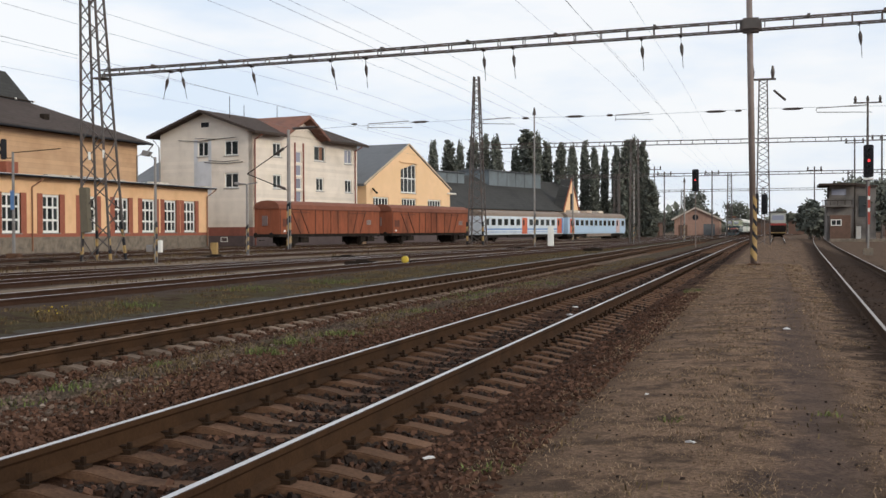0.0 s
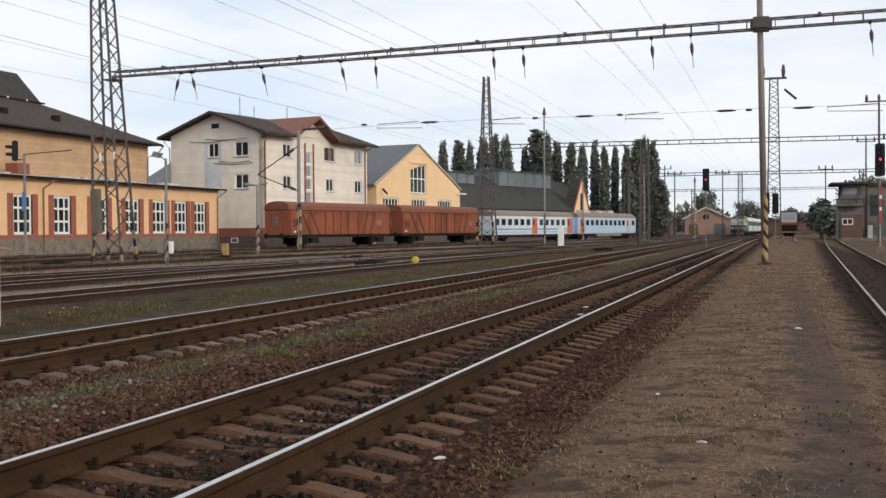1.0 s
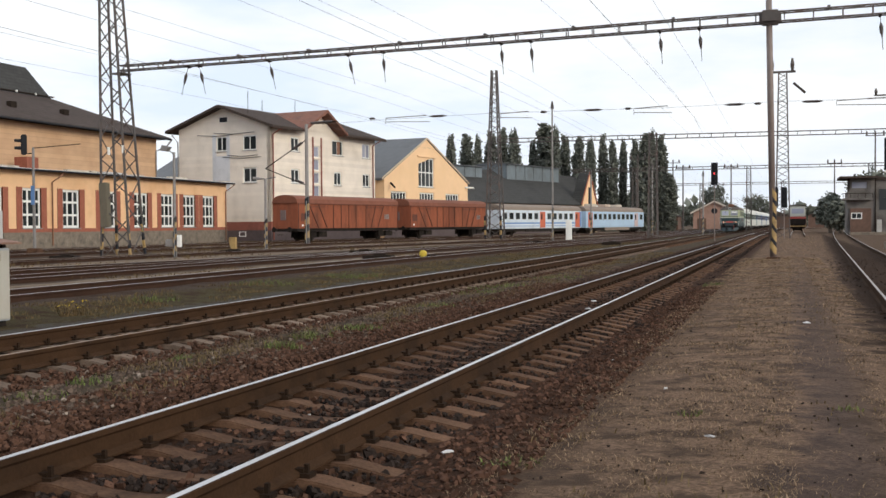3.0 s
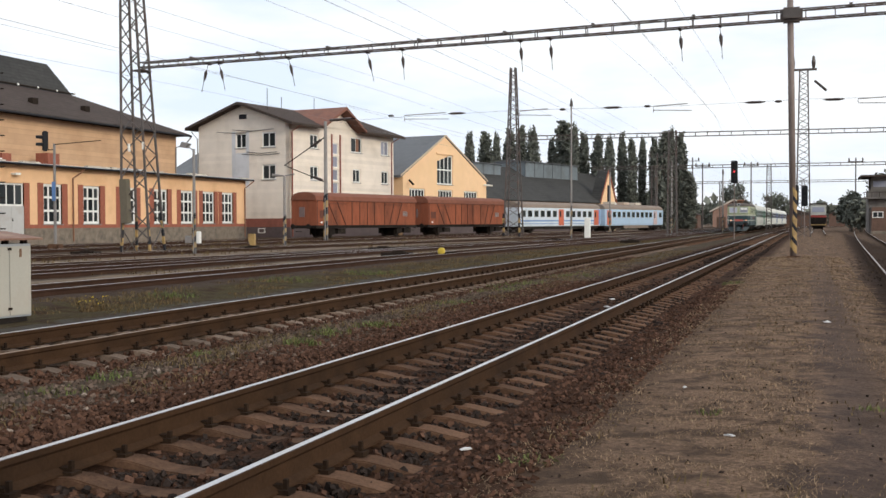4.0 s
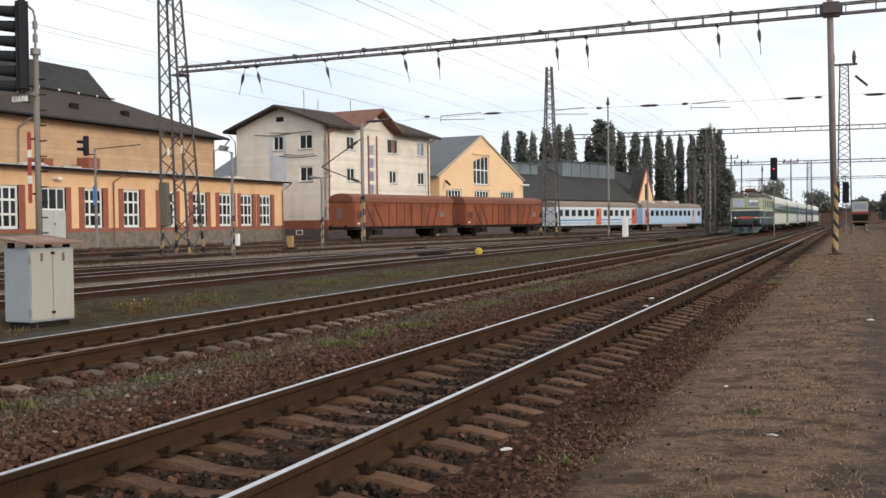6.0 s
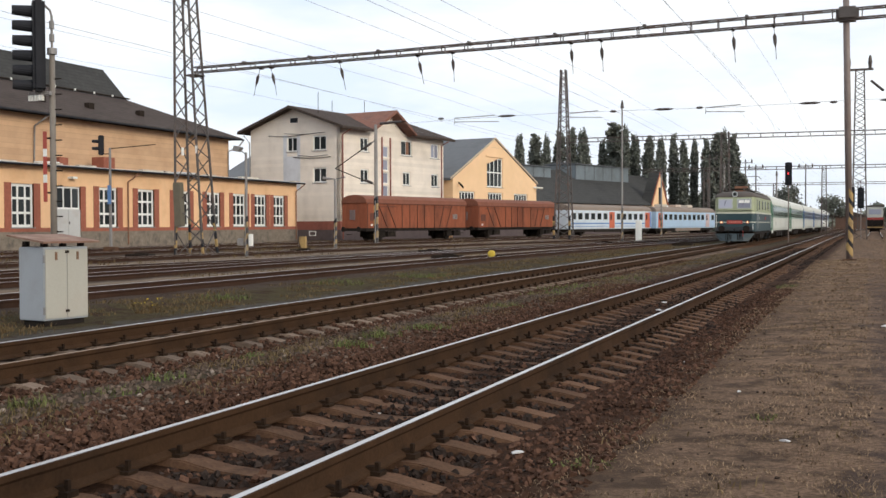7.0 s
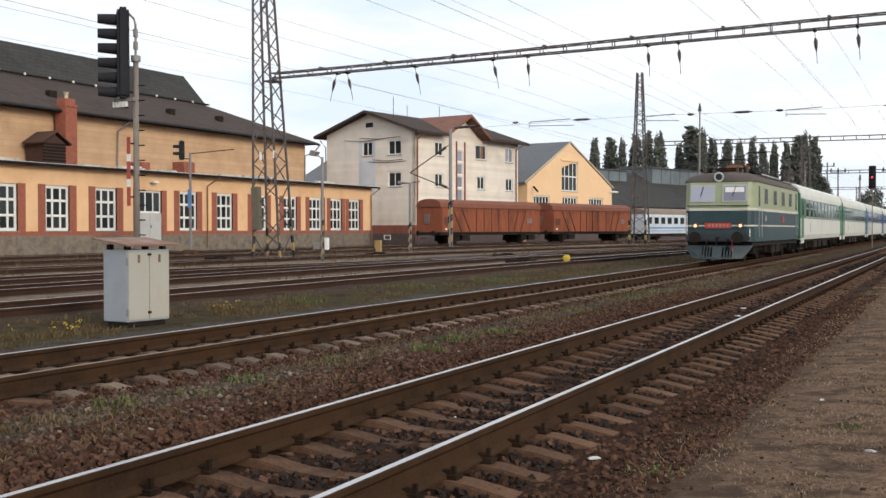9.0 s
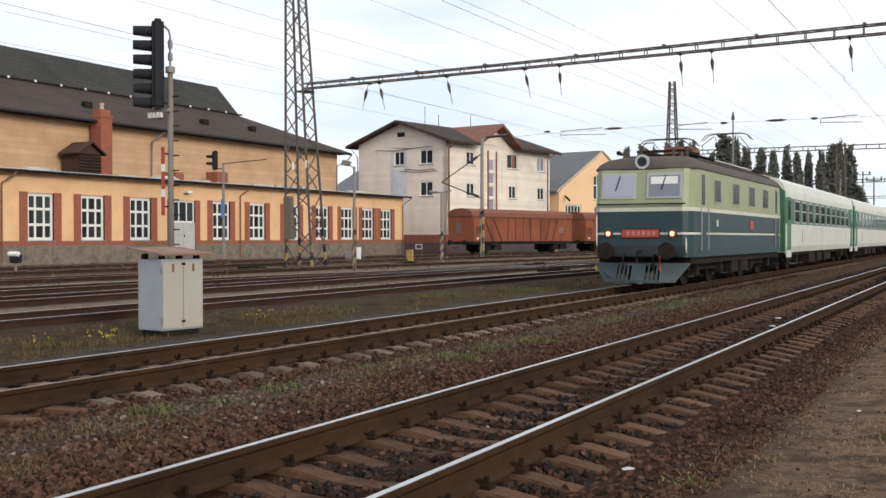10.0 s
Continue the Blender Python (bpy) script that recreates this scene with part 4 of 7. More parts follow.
def locomotive():
    t = thing("electric_locomotive", "pale green and dark petrol-blue electric locomotive with lit headlamps", "locomotive")
    L, W = 14.6, 1.47
    # body sides from bands; the nose is slightly rounded in plan
    def plan(z0, z1, inset=0.0, lean0=0.0, lean1=0.0):
        pts = [(-W + inset, 0.7), (-W + 0.04 + inset, 0.36), (-W + 0.14, 0.14), (-1.2, 0.03), (1.2, 0.03), (W - 0.14, 0.14), (W - 0.04 - inset, 0.36), (W - inset, 0.7),
               (W - inset, L - 0.7), (W - 0.04 - inset, L - 0.36), (W - 0.14, L - 0.14), (1.2, L - 0.03), (-1.2, L - 0.03), (-W + 0.14, L - 0.14), (-W + 0.04 + inset, L - 0.36), (-W + inset, L - 0.7)]
        n = len(pts)
        def sh(p, lean):
            x, y = p
            return (x, y + (lean if y < 1 else -lean if y > L - 1 else 0))
        v = [(*sh(p, lean0), z0) for p in pts] + [(*sh(p, lean1), z1) for p in pts]
        return Shape().add(v, [tuple(range(n))[::-1], tuple(range(n, 2 * n))] + [(i, (i + 1) % n, n + (i + 1) % n, n + i) for i in range(n)])
    part("lower_body", plan(0.86, 2.16), M["loco_blue"], t, "dark petrol-blue lower body", smooth=False)
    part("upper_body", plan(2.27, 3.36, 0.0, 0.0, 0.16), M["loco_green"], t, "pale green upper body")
    part("belt_line", plan(2.16, 2.27, -0.012, -0.012, -0.012), M["loco_band"], t, "pale cream belt line")
    part("thin_line", plan(1.50, 1.56, -0.010, -0.010, -0.010), M["loco_band"], t, "thin pale waist line")
    # roof: stacked rings that close towards the top
    rings = [(0.015, 3.36, 0.17), (0.0, 3.42, 0.19), (-0.06, 3.54, 0.30), (-0.22, 3.68, 0.55), (-0.45, 3.77, 0.95), (-0.75, 3.82, 1.5)]
    v, n = [], 16
    for grow, z, back in rings:
        w = W + grow
        c = min(0.5, back * 0.35 + 0.25)
        for (x, y) in [(-w, back + c), (-w + 0.06, back + c * 0.5), (-w + 0.3, back + 0.08), (-0.6 * w / W, back), (0.6 * w / W, back), (w - 0.3, back + 0.08), (w - 0.06, back + c * 0.5), (w, back + c)]:
            v.append((x, y, z))
        for (x, y) in [(w, L - back - c), (w - 0.06, L - back - c * 0.5), (w - 0.3, L - back - 0.08), (0.6 * w / W, L - back), (-0.6 * w / W, L - back), (-w + 0.3, L - back - 0.08), (-w + 0.06, L - back - c * 0.5), (-w, L - back - c)]:
            v.append((x, y, z))
    k = len(rings)
    f = [(r * n + i, r * n + (i + 1) % n, (r + 1) * n + (i + 1) % n, (r + 1) * n + i) for r in range(k - 1) for i in range(n)] + [tuple(range((k - 1) * n, k * n)), tuple(range(n))[::-1]]
    roof = part("roof", Shape().add(v, f), M["roof_dust"], t, "sooty brown roof with walkways", smooth=True)
    for x in (-0.85, 0.85):
        part("walkway", Shape().box(x - 0.2, x + 0.2, 2.2, L - 2.2, 3.86, 3.90), M["under"], roof)
        part("roof_rail", Shape().tube([(x * 1.45, 1.6, 3.72), (x * 1.45, L - 1.6, 3.72)], 0.03, 6), M["roof_dust"], roof)
    # cab windows
    for end in (0, 1):
        for x0, x1 in ((-1.19, -0.14), (0.14, 1.19)):
            def pl(x, z, off):
                y = 0.03 + (0.11 * max(0, abs(x) - 1.2) / 0.13) + 0.16 * (z - 2.27) / 1.09 - off
                return (x, y if end == 0 else L - y, z)
            def quad(a, b, c, d, off, off2):
                p = [(a, c), (b, c), (b, d), (a, d)]
                q = [pl(x, z, off) for x, z in p] + [pl(x, z, off2) for x, z in p]
                return q, [(0, 1, 2, 3), (7, 6, 5, 4), (0, 4, 5, 1), (1, 5, 6, 2), (2, 6, 7, 3), (3, 7, 4, 0)]
            w = part("cab_window", Shape().add(*quad(x0, x1, 2.50, 3.26, 0.035, -0.03)), M["cab_frame"], t, "pale rounded cab window frame", bevel=0.026)
            part("pane", Shape().add(*quad(x0 + 0.08, x1 - 0.08, 2.58, 3.18, 0.041, 0.015)), M["pale_glass"], w)
            xm = (x0 + x1) / 2
            part("wiper", Shape().tube([pl(xm + 0.05, 3.18, 0.06), pl(xm - 0.08, 2.76, 0.06)], 0.014, 5), M["black"], w)
            if end == 0 and x0 > 0:
                part("sun_blind", Shape().add(*quad(x0 + 0.14, x1 - 0.14, 2.93, 3.14, 0.054, 0.046)), M["white"], w, "white sun blind")
    # lamps, plate, hand rails
    for end, on in ((0, True), (1, False)):
        yy = lambda d: d if end == 0 else L - d
        for x in (-0.93, 0.93):
            h = part("headlamp", Shape().tube([(x, yy(0.2), 1.53), (x, yy(-0.07), 1.53)], 0.125, 16), M["plough"], t)
            part("bezel", Shape().tube([(x, yy(-0.05), 1.53), (x, yy(-0.076), 1.53)], 0.105, 16), M["sig_red"], h, "red lamp bezel")
            part("lens", Shape().tube([(x, yy(-0.071), 1.53), (x, yy(-0.090), 1.53)], 0.064, 16), M["lamp_on"] if on else M["glass"], h, "lit warm headlamp" if on else "dark headlamp")
        part("number_plate", Shape().box(-0.56, 0.56, min(yy(0.02), yy(-0.02)), max(yy(0.02), yy(-0.02)), 1.40, 1.67), M["red_plate"], t, "red plate with worn pale characters", bevel=0.02)
        for k in range(6):
            if end == 0:
                part("plate_bar", Shape().box(-0.40 + k * 0.15, -0.31 + k * 0.15, -0.026, -0.018, 1.48, 1.60), M["plate_bar"], t)
        top = part("top_lamp", Shape().tube([(0, yy(0.75), 3.58), (0, yy(0.20), 3.58)], 0.17, 18), M["roof_dust"], t, "round roof headlamp with pale ring")
        part("lamp_ring", Shape().tube([(0, yy(0.22), 3.58), (0, yy(0.17), 3.58)], 0.21, 18), M["chrome"], top)
        part("lens", Shape().tube([(0, yy(0.169), 3.58), (0, yy(0.160), 3.58)], 0.14, 16), M["glass"], top)
        part("hand_rail", Shape().tube([(-1.3, yy(0.08), 1.15), (-1.3, yy(0.02), 1.2), (-1.3, yy(0.02), 2.0), (-1.3, yy(0.08), 2.05)], 0.018, 6), M["white"], t)
        part("hand_rail", Shape().tube([(1.3, yy(0.08), 1.0), (1.3, yy(0.02), 1.05), (1.3, yy(0.02), 1.4)], 0.018, 6), M["white"], t)
        part("front_rail", Shape().tube([(-1.28, yy(-0.02), 2.37), (0.0, yy(-0.05), 2.37), (1.28, yy(-0.02), 2.37)], 0.022, 6), M["black"], t, "dark hand bar under the cab windows")
        part("buffer_beam", Shape().box(-1.28, 1.28, min(yy(-0.04), yy(0.35)), max(yy(-0.04), yy(0.35)), 0.88, 1.20), M["beam_blue"], t)
        buffers(t, yy(0.0), -1 if end == 0 else 1)
        part("coupling", Shape().tube([(0, yy(0), 1.05), (0, yy(-0.3), 1.0), (0, yy(-0.34), 0.7)], 0.045, 8), M["under"], t)
        for x in (-0.45, 0.42, 0.62):
            part("brake_hose", Shape().tube([(x, yy(0), 0.95), (x, yy(-0.22), 0.85), (x, yy(-0.2), 0.5), (x + 0.05, yy(-0.05), 0.42)], 0.035, 7), M["red_plate"] if x > 0.6 else M["under"], t)
        # snow plough
        p = part("snow_plough", Shape().box(-0.66, 0.66, min(yy(-0.12), yy(-0.04)), max(yy(-0.12), yy(-0.04)), 0.62, 0.70), M["plough"], t, "blue-grey slotted snow plough")
        e = 0.04 if end == 0 else -0.04
        for x0, x1, b0, b1, u0, u1 in ((-1.02, -0.62, 0.25, 0.0, -1.42, -0.62), (0.62, 1.02, 0.0, 0.25, 0.62, 1.42), (-0.2, 0.2, 0.0, 0.0, -0.2, 0.2)):
            lo0, lo1, hi0, hi1 = yy(-0.38 + b0), yy(-0.38 + b1), yy(-0.10 + b0), yy(-0.10 + b1)
            part("blade", Shape().add([(x0, lo0, 0.16), (x1, lo1, 0.16), (u1, hi1, 0.70), (u0, hi0, 0.70), (x0, lo0 + e, 0.16), (x1, lo1 + e, 0.16), (u1, hi1 + e, 0.70), (u0, hi0 + e, 0.70)],
                 [(0, 1, 2, 3), (7, 6, 5, 4), (0, 4, 5, 1), (1, 5, 6, 2), (2, 6, 7, 3), (3, 7, 4, 0)]), M["plough"], p)
        for x in (-0.54, -0.42, -0.30, 0.30, 0.42, 0.54):
            part("slat", Shape().beam((x, yy(-0.36), 0.17), (x, yy(-0.08), 0.70), 0.05), M["plough"], p)
        part("lower_bar", Shape().box(-0.66, 0.66, min(yy(-0.40), yy(-0.34)), max(yy(-0.40), yy(-0.34)), 0.14, 0.22), M["plough"], p)
        part("steps", Shape().box(-1.45, -1.2, min(yy(0.5), yy(0.95)), max(yy(0.5), yy(0.95)), 0.35, 0.40).box(1.2, 1.45, min(yy(0.5), yy(0.95)), max(yy(0.5), yy(0.95)), 0.35, 0.40), M["under"], t)
    # side windows, doors, grab rails
    for sx in (-1, 1):
        def side(name, y0, y1, z0, z1, mat, out, parent, lab=""):
            a, b = sorted((sx * (W + out), sx * (W - 0.05)))
            return part(name, Shape().box(a, b, y0, y1, z0, z1), mat, parent, lab)
        for y0, y1 in ((2.7, 3.55), (5.3, 6.25), (7.85, 8.85), (10.4, 11.35)):
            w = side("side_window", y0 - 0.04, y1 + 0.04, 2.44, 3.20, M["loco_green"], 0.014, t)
            side("pane", y0 + 0.03, y1 - 0.03, 2.50, 3.14, M["dark_pane"], 0.020, w)
        for y0 in (1.05, 12.85):
            d = side("cab_door", y0, y0 + 0.62, 1.0, 2.16, M["loco_blue"], 0.012, t)
            side("pane", y0 + 0.10, y0 + 0.46, 2.36, 3.22, M["dark_pane"], 0.012, d)
            for y in (y0 - 0.12, y0 + 0.74):
                part("grab_rail", Shape().tube([(sx * (W + 0.05), y, 1.05), (sx * (W + 0.05), y, 2.3)], 0.013, 6), M["chrome"], d)
        side("side_badge", 8.0, 8.55, 1.70, 1.98, M["red_plate"], 0.03, t, "small red cast badge")
        side("builder_plate", 3.0, 3.18, 1.75, 1.95, M["loco_band"], 0.02, t)
    part("underframe", Shape().box(-1.35, 1.35, 0.4, L - 0.4, 0.66, 0.88), M["under"], t)
    for y0, y1 in ((5.9, 7.0), (7.3, 8.6)):
        part("equipment_box", Shape().box(-1.3, 1.3, y0, y1, 0.28, 0.70), M["under"], t, bevel=0.03)
    wheels = bogie(t, 3.3, 3.2, 0.60) + bogie(t, L - 3.3, 3.2, 0.60)
    # pantographs: the front one folded, the rear one raised
    for y, z in ((3.0, 4.45), (L - 3.4, 5.32)):
        p = part("pantograph", Shape().box(-0.75, 0.75, y - 0.85, y - 0.77, 3.98, 4.06), M["iron"], t, "dark steel pantograph")
        part("base_bar", Shape().box(-0.75, 0.75, y + 0.77, y + 0.85, 3.98, 4.06), M["iron"], p)
        for x in (-0.66, 0.66):
            part("base_bar", Shape().box(x - 0.04, x + 0.04, y - 0.77, y + 0.77, 3.98, 4.06), M["iron"], p)
        fold = z < 5
        for x in (-0.6, 0.6):
            if fold:
                pts = [(x, y - 0.75, 4.05), (x, y + 1.25, 4.22), (x * 0.8, y - 0.15, z - 0.08)]
                pt2 = [(x, y + 0.75, 4.05), (x, y - 1.25, 4.22), (x * 0.8, y + 0.15, z - 0.08)]
            else:
                pts = [(x, y - 0.75, 4.05), (x * 1.05, y - 1.25, 4.8), (x * 0.75, y - 0.15, z - 0.1)]
                pt2 = [(x, y + 0.75, 4.05), (x * 1.05, y + 1.25, 4.8), (x * 0.75, y + 0.15, z - 0.1)]
            part("arm", Shape().tube(pts, 0.014, 6).tube(pt2, 0.014, 6), M["iron"], p)
            for yy2 in (y - 0.8, y + 0.8):
                part("roof_insulator", Shape().tube([(x, yy2, 3.80), (x, yy2, 3.99)], 0.07, 10), M["insulator"], p)
        for d in (-0.16, 0.16):
            part("contact_strip", Shape().tube([(-0.92, y + d, z - 0.24), (-0.74, y + d, z - 0.05), (-0.55, y + d, z), (0.55, y + d, z), (0.74, y + d, z - 0.05), (0.92, y + d, z - 0.24)], 0.015, 6), M["iron"], p)
    part("roof_resistor", Shape().box(-0.45, 0.45, 4.1, 5.2, 3.82, 4.30), M["brick_old"], t, "rusty roof equipment box", bevel=0.04)
    part("roof_resistor", Shape().box(-0.6, 0.6, 7.0, 9.0, 3.82, 4.02), M["roof_dust"], t, bevel=0.04)
    for x in (-1.05, 1.05):
        part("roof_conduit", Shape().tube([(x, 4.6, 3.86), (x, 10.4, 3.86)], 0.035, 6), M["chrome"], t, "pale roof conduit")
    part("horn", Shape().tube([(-0.8, 0.9, 3.85), (-0.8, 0.5, 3.88)], [0.03, 0.07], 8), M["iron"], t)
    for x in (-0.9, -0.5, 0.5, 0.9):
        part("roof_insulator", Shape().tube([(x, 1.7, 3.7), (x, 1.7, 4.1)], 0.05, 8), M["insulator"], t)
    return t, wheels


M["dark_pane"] = pane_glass("dark_side_glass", (0.016, 0.022, 0.022), 0.25)
M["cab_frame"] = material("pale_grey_green_frame_paint", (0.40, 0.43, 0.40), 0.55, 0, 0.08, 4)
M["beam_blue"] = material("oily_blue_beam_paint", (0.022, 0.030, 0.036), 0.6, 0, 0.25, 3, (0.035, 0.03, 0.028), 0.7, 1.5)
M["plate_bar"] = material("faded_pale_characters", (0.50, 0.19, 0.16), 0.6)
M["plough"] = material("blue_grey_plough_paint", (0.034, 0.052, 0.060), 0.6, 0, 0.2, 3, (0.07, 0.08, 0.08), 0.7, 1.2)


def coach(colour, label):
    t = thing("passenger_coach", label, "railway coach", group="coaches of the train")
    L, W = 24.2, 1.41
    part("lower_side", Shape().prism([(-W + 0.06, 0.80), (W - 0.06, 0.80), (W, 1.05), (W, 1.98), (-W, 1.98), (-W, 1.05)], 0.25, L - 0.25, "y"), M["coach_white"], t, "white lower side panels")
    part("window_band", Shape().box(-W + 0.004, W - 0.004, 0.2, L - 0.2, 1.98, 3.05), colour, t, "coloured window band")
    part("upper_side", Shape().prism([(-W, 3.05), (W, 3.05), (W - 0.03, 3.34), (-W + 0.03, 3.34)], 0.25, L - 0.25, "y"), M["coach_white"], t)
    n = 9
    arc = [((W - 0.03) * math.cos(math.pi * i / (n - 1)), 3.34 + 0.70 * math.sin(math.pi * i / (n - 1)) ** 0.8) for i in range(n)]
    part("roof", Shape().prism(arc[2:-2], 0.2, L - 0.2, "y"), M["coach_roof"], t, "dusty tan roof crown")
    part("cantrail", Shape().prism(arc[:3] + arc[-3:], 0.2, L - 0.2, "y"), M["coach_white"], t, "white curved cantrail under the roof")
    for y0, y1 in ((0.05, 0.25), (L - 0.25, L - 0.05)):
        part("end_wall", Shape().prism([(-W + 0.02, 0.85), (W - 0.02, 0.85), (W - 0.02, 3.3), (0.9, 3.75), (0, 3.9), (-0.9, 3.75), (-W + 0.02, 3.3)], y0, y1, "y"), colour, t)
    for y0, y1 in ((-0.25, 0.05), (L - 0.05, L + 0.25)):
        part("gangway", Shape().box(-0.55, 0.55, y0, y1, 1.05, 3.2), M["black"], t, "black rubber gangway")
    for sx in (-1, 1):
        def side(name, y0, y1, z0, z1, mat, out, parent, lab=""):
            a, b = sorted((sx * (W + out), sx * (W - 0.05)))
            return part(name, Shape().box(a, b, y0, y1, z0, z1), mat, parent, lab)
        for y0 in (0.55, L - 1.45):
            d = side("door", y0, y0 + 0.9, 0.9, 3.1, colour, 0.012, t, "coloured entrance door")
            side("pane", y0 + 0.18, y0 + 0.72, 2.15, 2.95, M["glass"], 0.018, d)
            side("step_panel", y0 - 0.1, y0 + 1.0, 0.6, 0.9, M["coach_white"], 0.006, t)
        for i in range(10):
            y0 = 2.35 + i * 1.98
            w = side("window", y0, y0 + 1.3, 2.02, 3.0, M["chrome"], 0.014, t, "pale framed two-part window")
            side("pane", y0 + 0.07, y0 + 1.23, 2.10, 2.52, M["glass"], 0.020, w)
            side("pane", y0 + 0.07, y0 + 1.23, 2.58, 2.93, M["glass"], 0.020, w)
        side("lettering", 4.5, 4.62, 1.2, 1.75, M["galv"], 0.006, t)
    part("underframe", Shape().box(-1.2, 1.2, 0.3, L - 0.3, 0.66, 0.82), M["under"], t)
    for y0, y1 in ((7.5, 9.5), (10.2, 11.8), (12.6, 15.2)):
        part("equipment_box", Shape().box(-1.25, 1.25, y0, y1, 0.28, 0.68), M["under"], t, bevel=0.03)
    buffers(t, 0.1, -1)
    for yb in (3.0, L - 3.0):
        bogie(t, yb, 2.5)
    return t


loco, loco_wheels = locomotive()
coach_a = coach(M["coach_green"], "green and white passenger coach with dusty cream roof")
coach_c = coach(M["coach_blue"], "blue and white passenger coach with dusty roof")
TRAIN = [(loco, 0.0, 14.6), (coach_a, 15.5, 24.2), (copy_thing(coach_a, pose(0, 0, 0)), 40.4, 24.2), (coach_c, 65.3, 24.2)] + [(copy_thing(coach_c, pose(0, 0, 0)), 90.2 + 24.9 * i, 24.2) for i in range(2)]


def front_y(t):
    """Where the locomotive's front stands: it slows as it nears."""
    return 247.3 - 25.464 * t - 0.0549 * t * t + 0.0442 * t ** 3 - 0.9 * max(0, t - 8.7) ** 2


def motions():
    """The arriving train and the turning wheels of its locomotive."""
    for ob, off, length in TRAIN:
        rows = []
        for i in range(41):
            t = i * 0.25
            y = front_y(t) + off
            a = -math.atan((line_main_b(y + length) - line_main_b(y)) / length)
            rows.append((t, pose(line_main_b(y), y, 0, 0, 0, math.degrees(a))))
        walk(ob, rows)
    for w in loco_wheels:
        y, z = w.location.y, w.location.z
        rows = []
        for i in range(301):
            t = i / 30
            turn = (247.3 - front_y(t)) / 0.60
            rows.append((t, Matrix.Translation((0, y, z)) @ Matrix.Rotation(turn, 4, "X")))
        walk(w, rows)


def on_line(line, y, length):
    a = -math.atan((line(y + length) - line(y)) / length)
    return pose(line(y), y, 0, 0, 0, math.degrees(a))


def covered_wagon():
    t = thing("covered_wagon", "oxide-red covered freight wagon with arched roof and sliding doors", "freight wagon", on_line(line_wagons, 87.5, 17.4), group="parked freight wagons")
    L, W = 17.6, 1.40
    n = 9
    arc = [((W + 0.04) * math.cos(math.pi * i / (n - 1)), 3.42 + 0.75 * math.sin(math.pi * i / (n - 1)) ** 0.75) for i in range(n)]
    part("body", Shape().box(-W, W, 0.5, L - 0.5, 1.15, 3.42), M["wagon_red"], t)
    part("roof", Shape().prism(arc, 0.42, L - 0.42, "y"), M["wagon_roof"], t, "arched oxide-brown roof")
    for y0 in (0.5, L - 0.56):
        part("end_panel", Shape().prism([(x * 0.97, z - 0.03) for x, z in arc], y0, y0 + 0.06, "y"), M["wagon_red"], t)
    part("solebar", Shape().box(-W + 0.02, W - 0.02, 0.45, L - 0.45, 0.88, 1.15), M["under"], t, "dark solebar")
    for sx in (-1, 1):
        x = sx * (W + 0.02)
        def post(y0, z0, y1, z1, w=0.09):
            part("rib", Shape().beam((x, y0, z0), (x, y1, z1), w, w), M["rib"], t)
        for y in (0.6, 5.9, 7.15, 8.4, 9.6, 11.3, L - 0.6):
            post(y, 1.15, y, 3.40, 0.07)
        post(2.2, 3.3, 3.6, 1.2); post(3.6, 3.3, 4.9, 1.2); post(12.2, 1.2, 13.0, 3.3); post(13.4, 1.2, 14.4, 3.3)
        post(0.6, 3.38, L - 0.6, 3.38, 0.07)
        post(2.0, 3.12, 5.0, 3.12, 0.06)
        post(11.5, 3.12, 14.5, 3.12, 0.06)
        part("door_rail", Shape().beam((x * 1.03, 2.0, 1.12), (x * 1.03, L - 2.0, 1.12), 0.07), M["under"], t)
        part("label_board", Shape().box(min(x, x * 1.012), max(x, x * 1.012), 0.95, 1.9, 1.8, 2.5), M["rib"], t, "dark label board")
        part("chalk_mark", Shape().box(min(x, x * 1.014), max(x, x * 1.014), 1.1, 1.35, 1.35, 1.5), M["white"], t)
        for k in range(4):
            part("lettering", Shape().box(min(x, x * 1.012), max(x, x * 1.012), 14.6 + k * 0.22, 14.72 + k * 0.22, 2.0, 2.5), M["galv"], t)
        part("step", Shape().box(min(sx * 1.2, sx * 1.5), max(sx * 1.2, sx * 1.5), 1.2, 1.7, 0.55, 0.6), M["under"], t)
    part("end_door", Shape().box(-0.5, 0.1, 0.44, 0.5, 1.9, 2.8), M["end_blue"], t, "blue-grey end panel patch")
    buffers(t, 0.45, -1)
    buffers(t, L - 0.45, 1)
    for yb in (3.2, L - 3.2):
        wheelset(t, yb, 0.48)
        for sx in (-1.05, 1.05):
            part("axle_guard", Shape().box(sx - 0.07, sx + 0.07, yb - 0.45, yb + 0.45, 0.3, 0.95), M["under"], t)
        part("axle_guard", Shape().box(-1.1, 1.1, yb + 0.9, yb + 2.1, 0.35, 0.85), M["under"], t)
    return t


M["rib"] = material("darker_red_steel_rib", (0.115, 0.036, 0.021), 0.8, 0, 0.2, 3)
M["end_blue"] = material("worn_grey_red_panel", (0.17, 0.12, 0.115), 0.8, 0, 0.2, 3)
wagon = covered_wagon()
copy_thing(wagon, on_line(line_wagons, 106.0, 17.4))


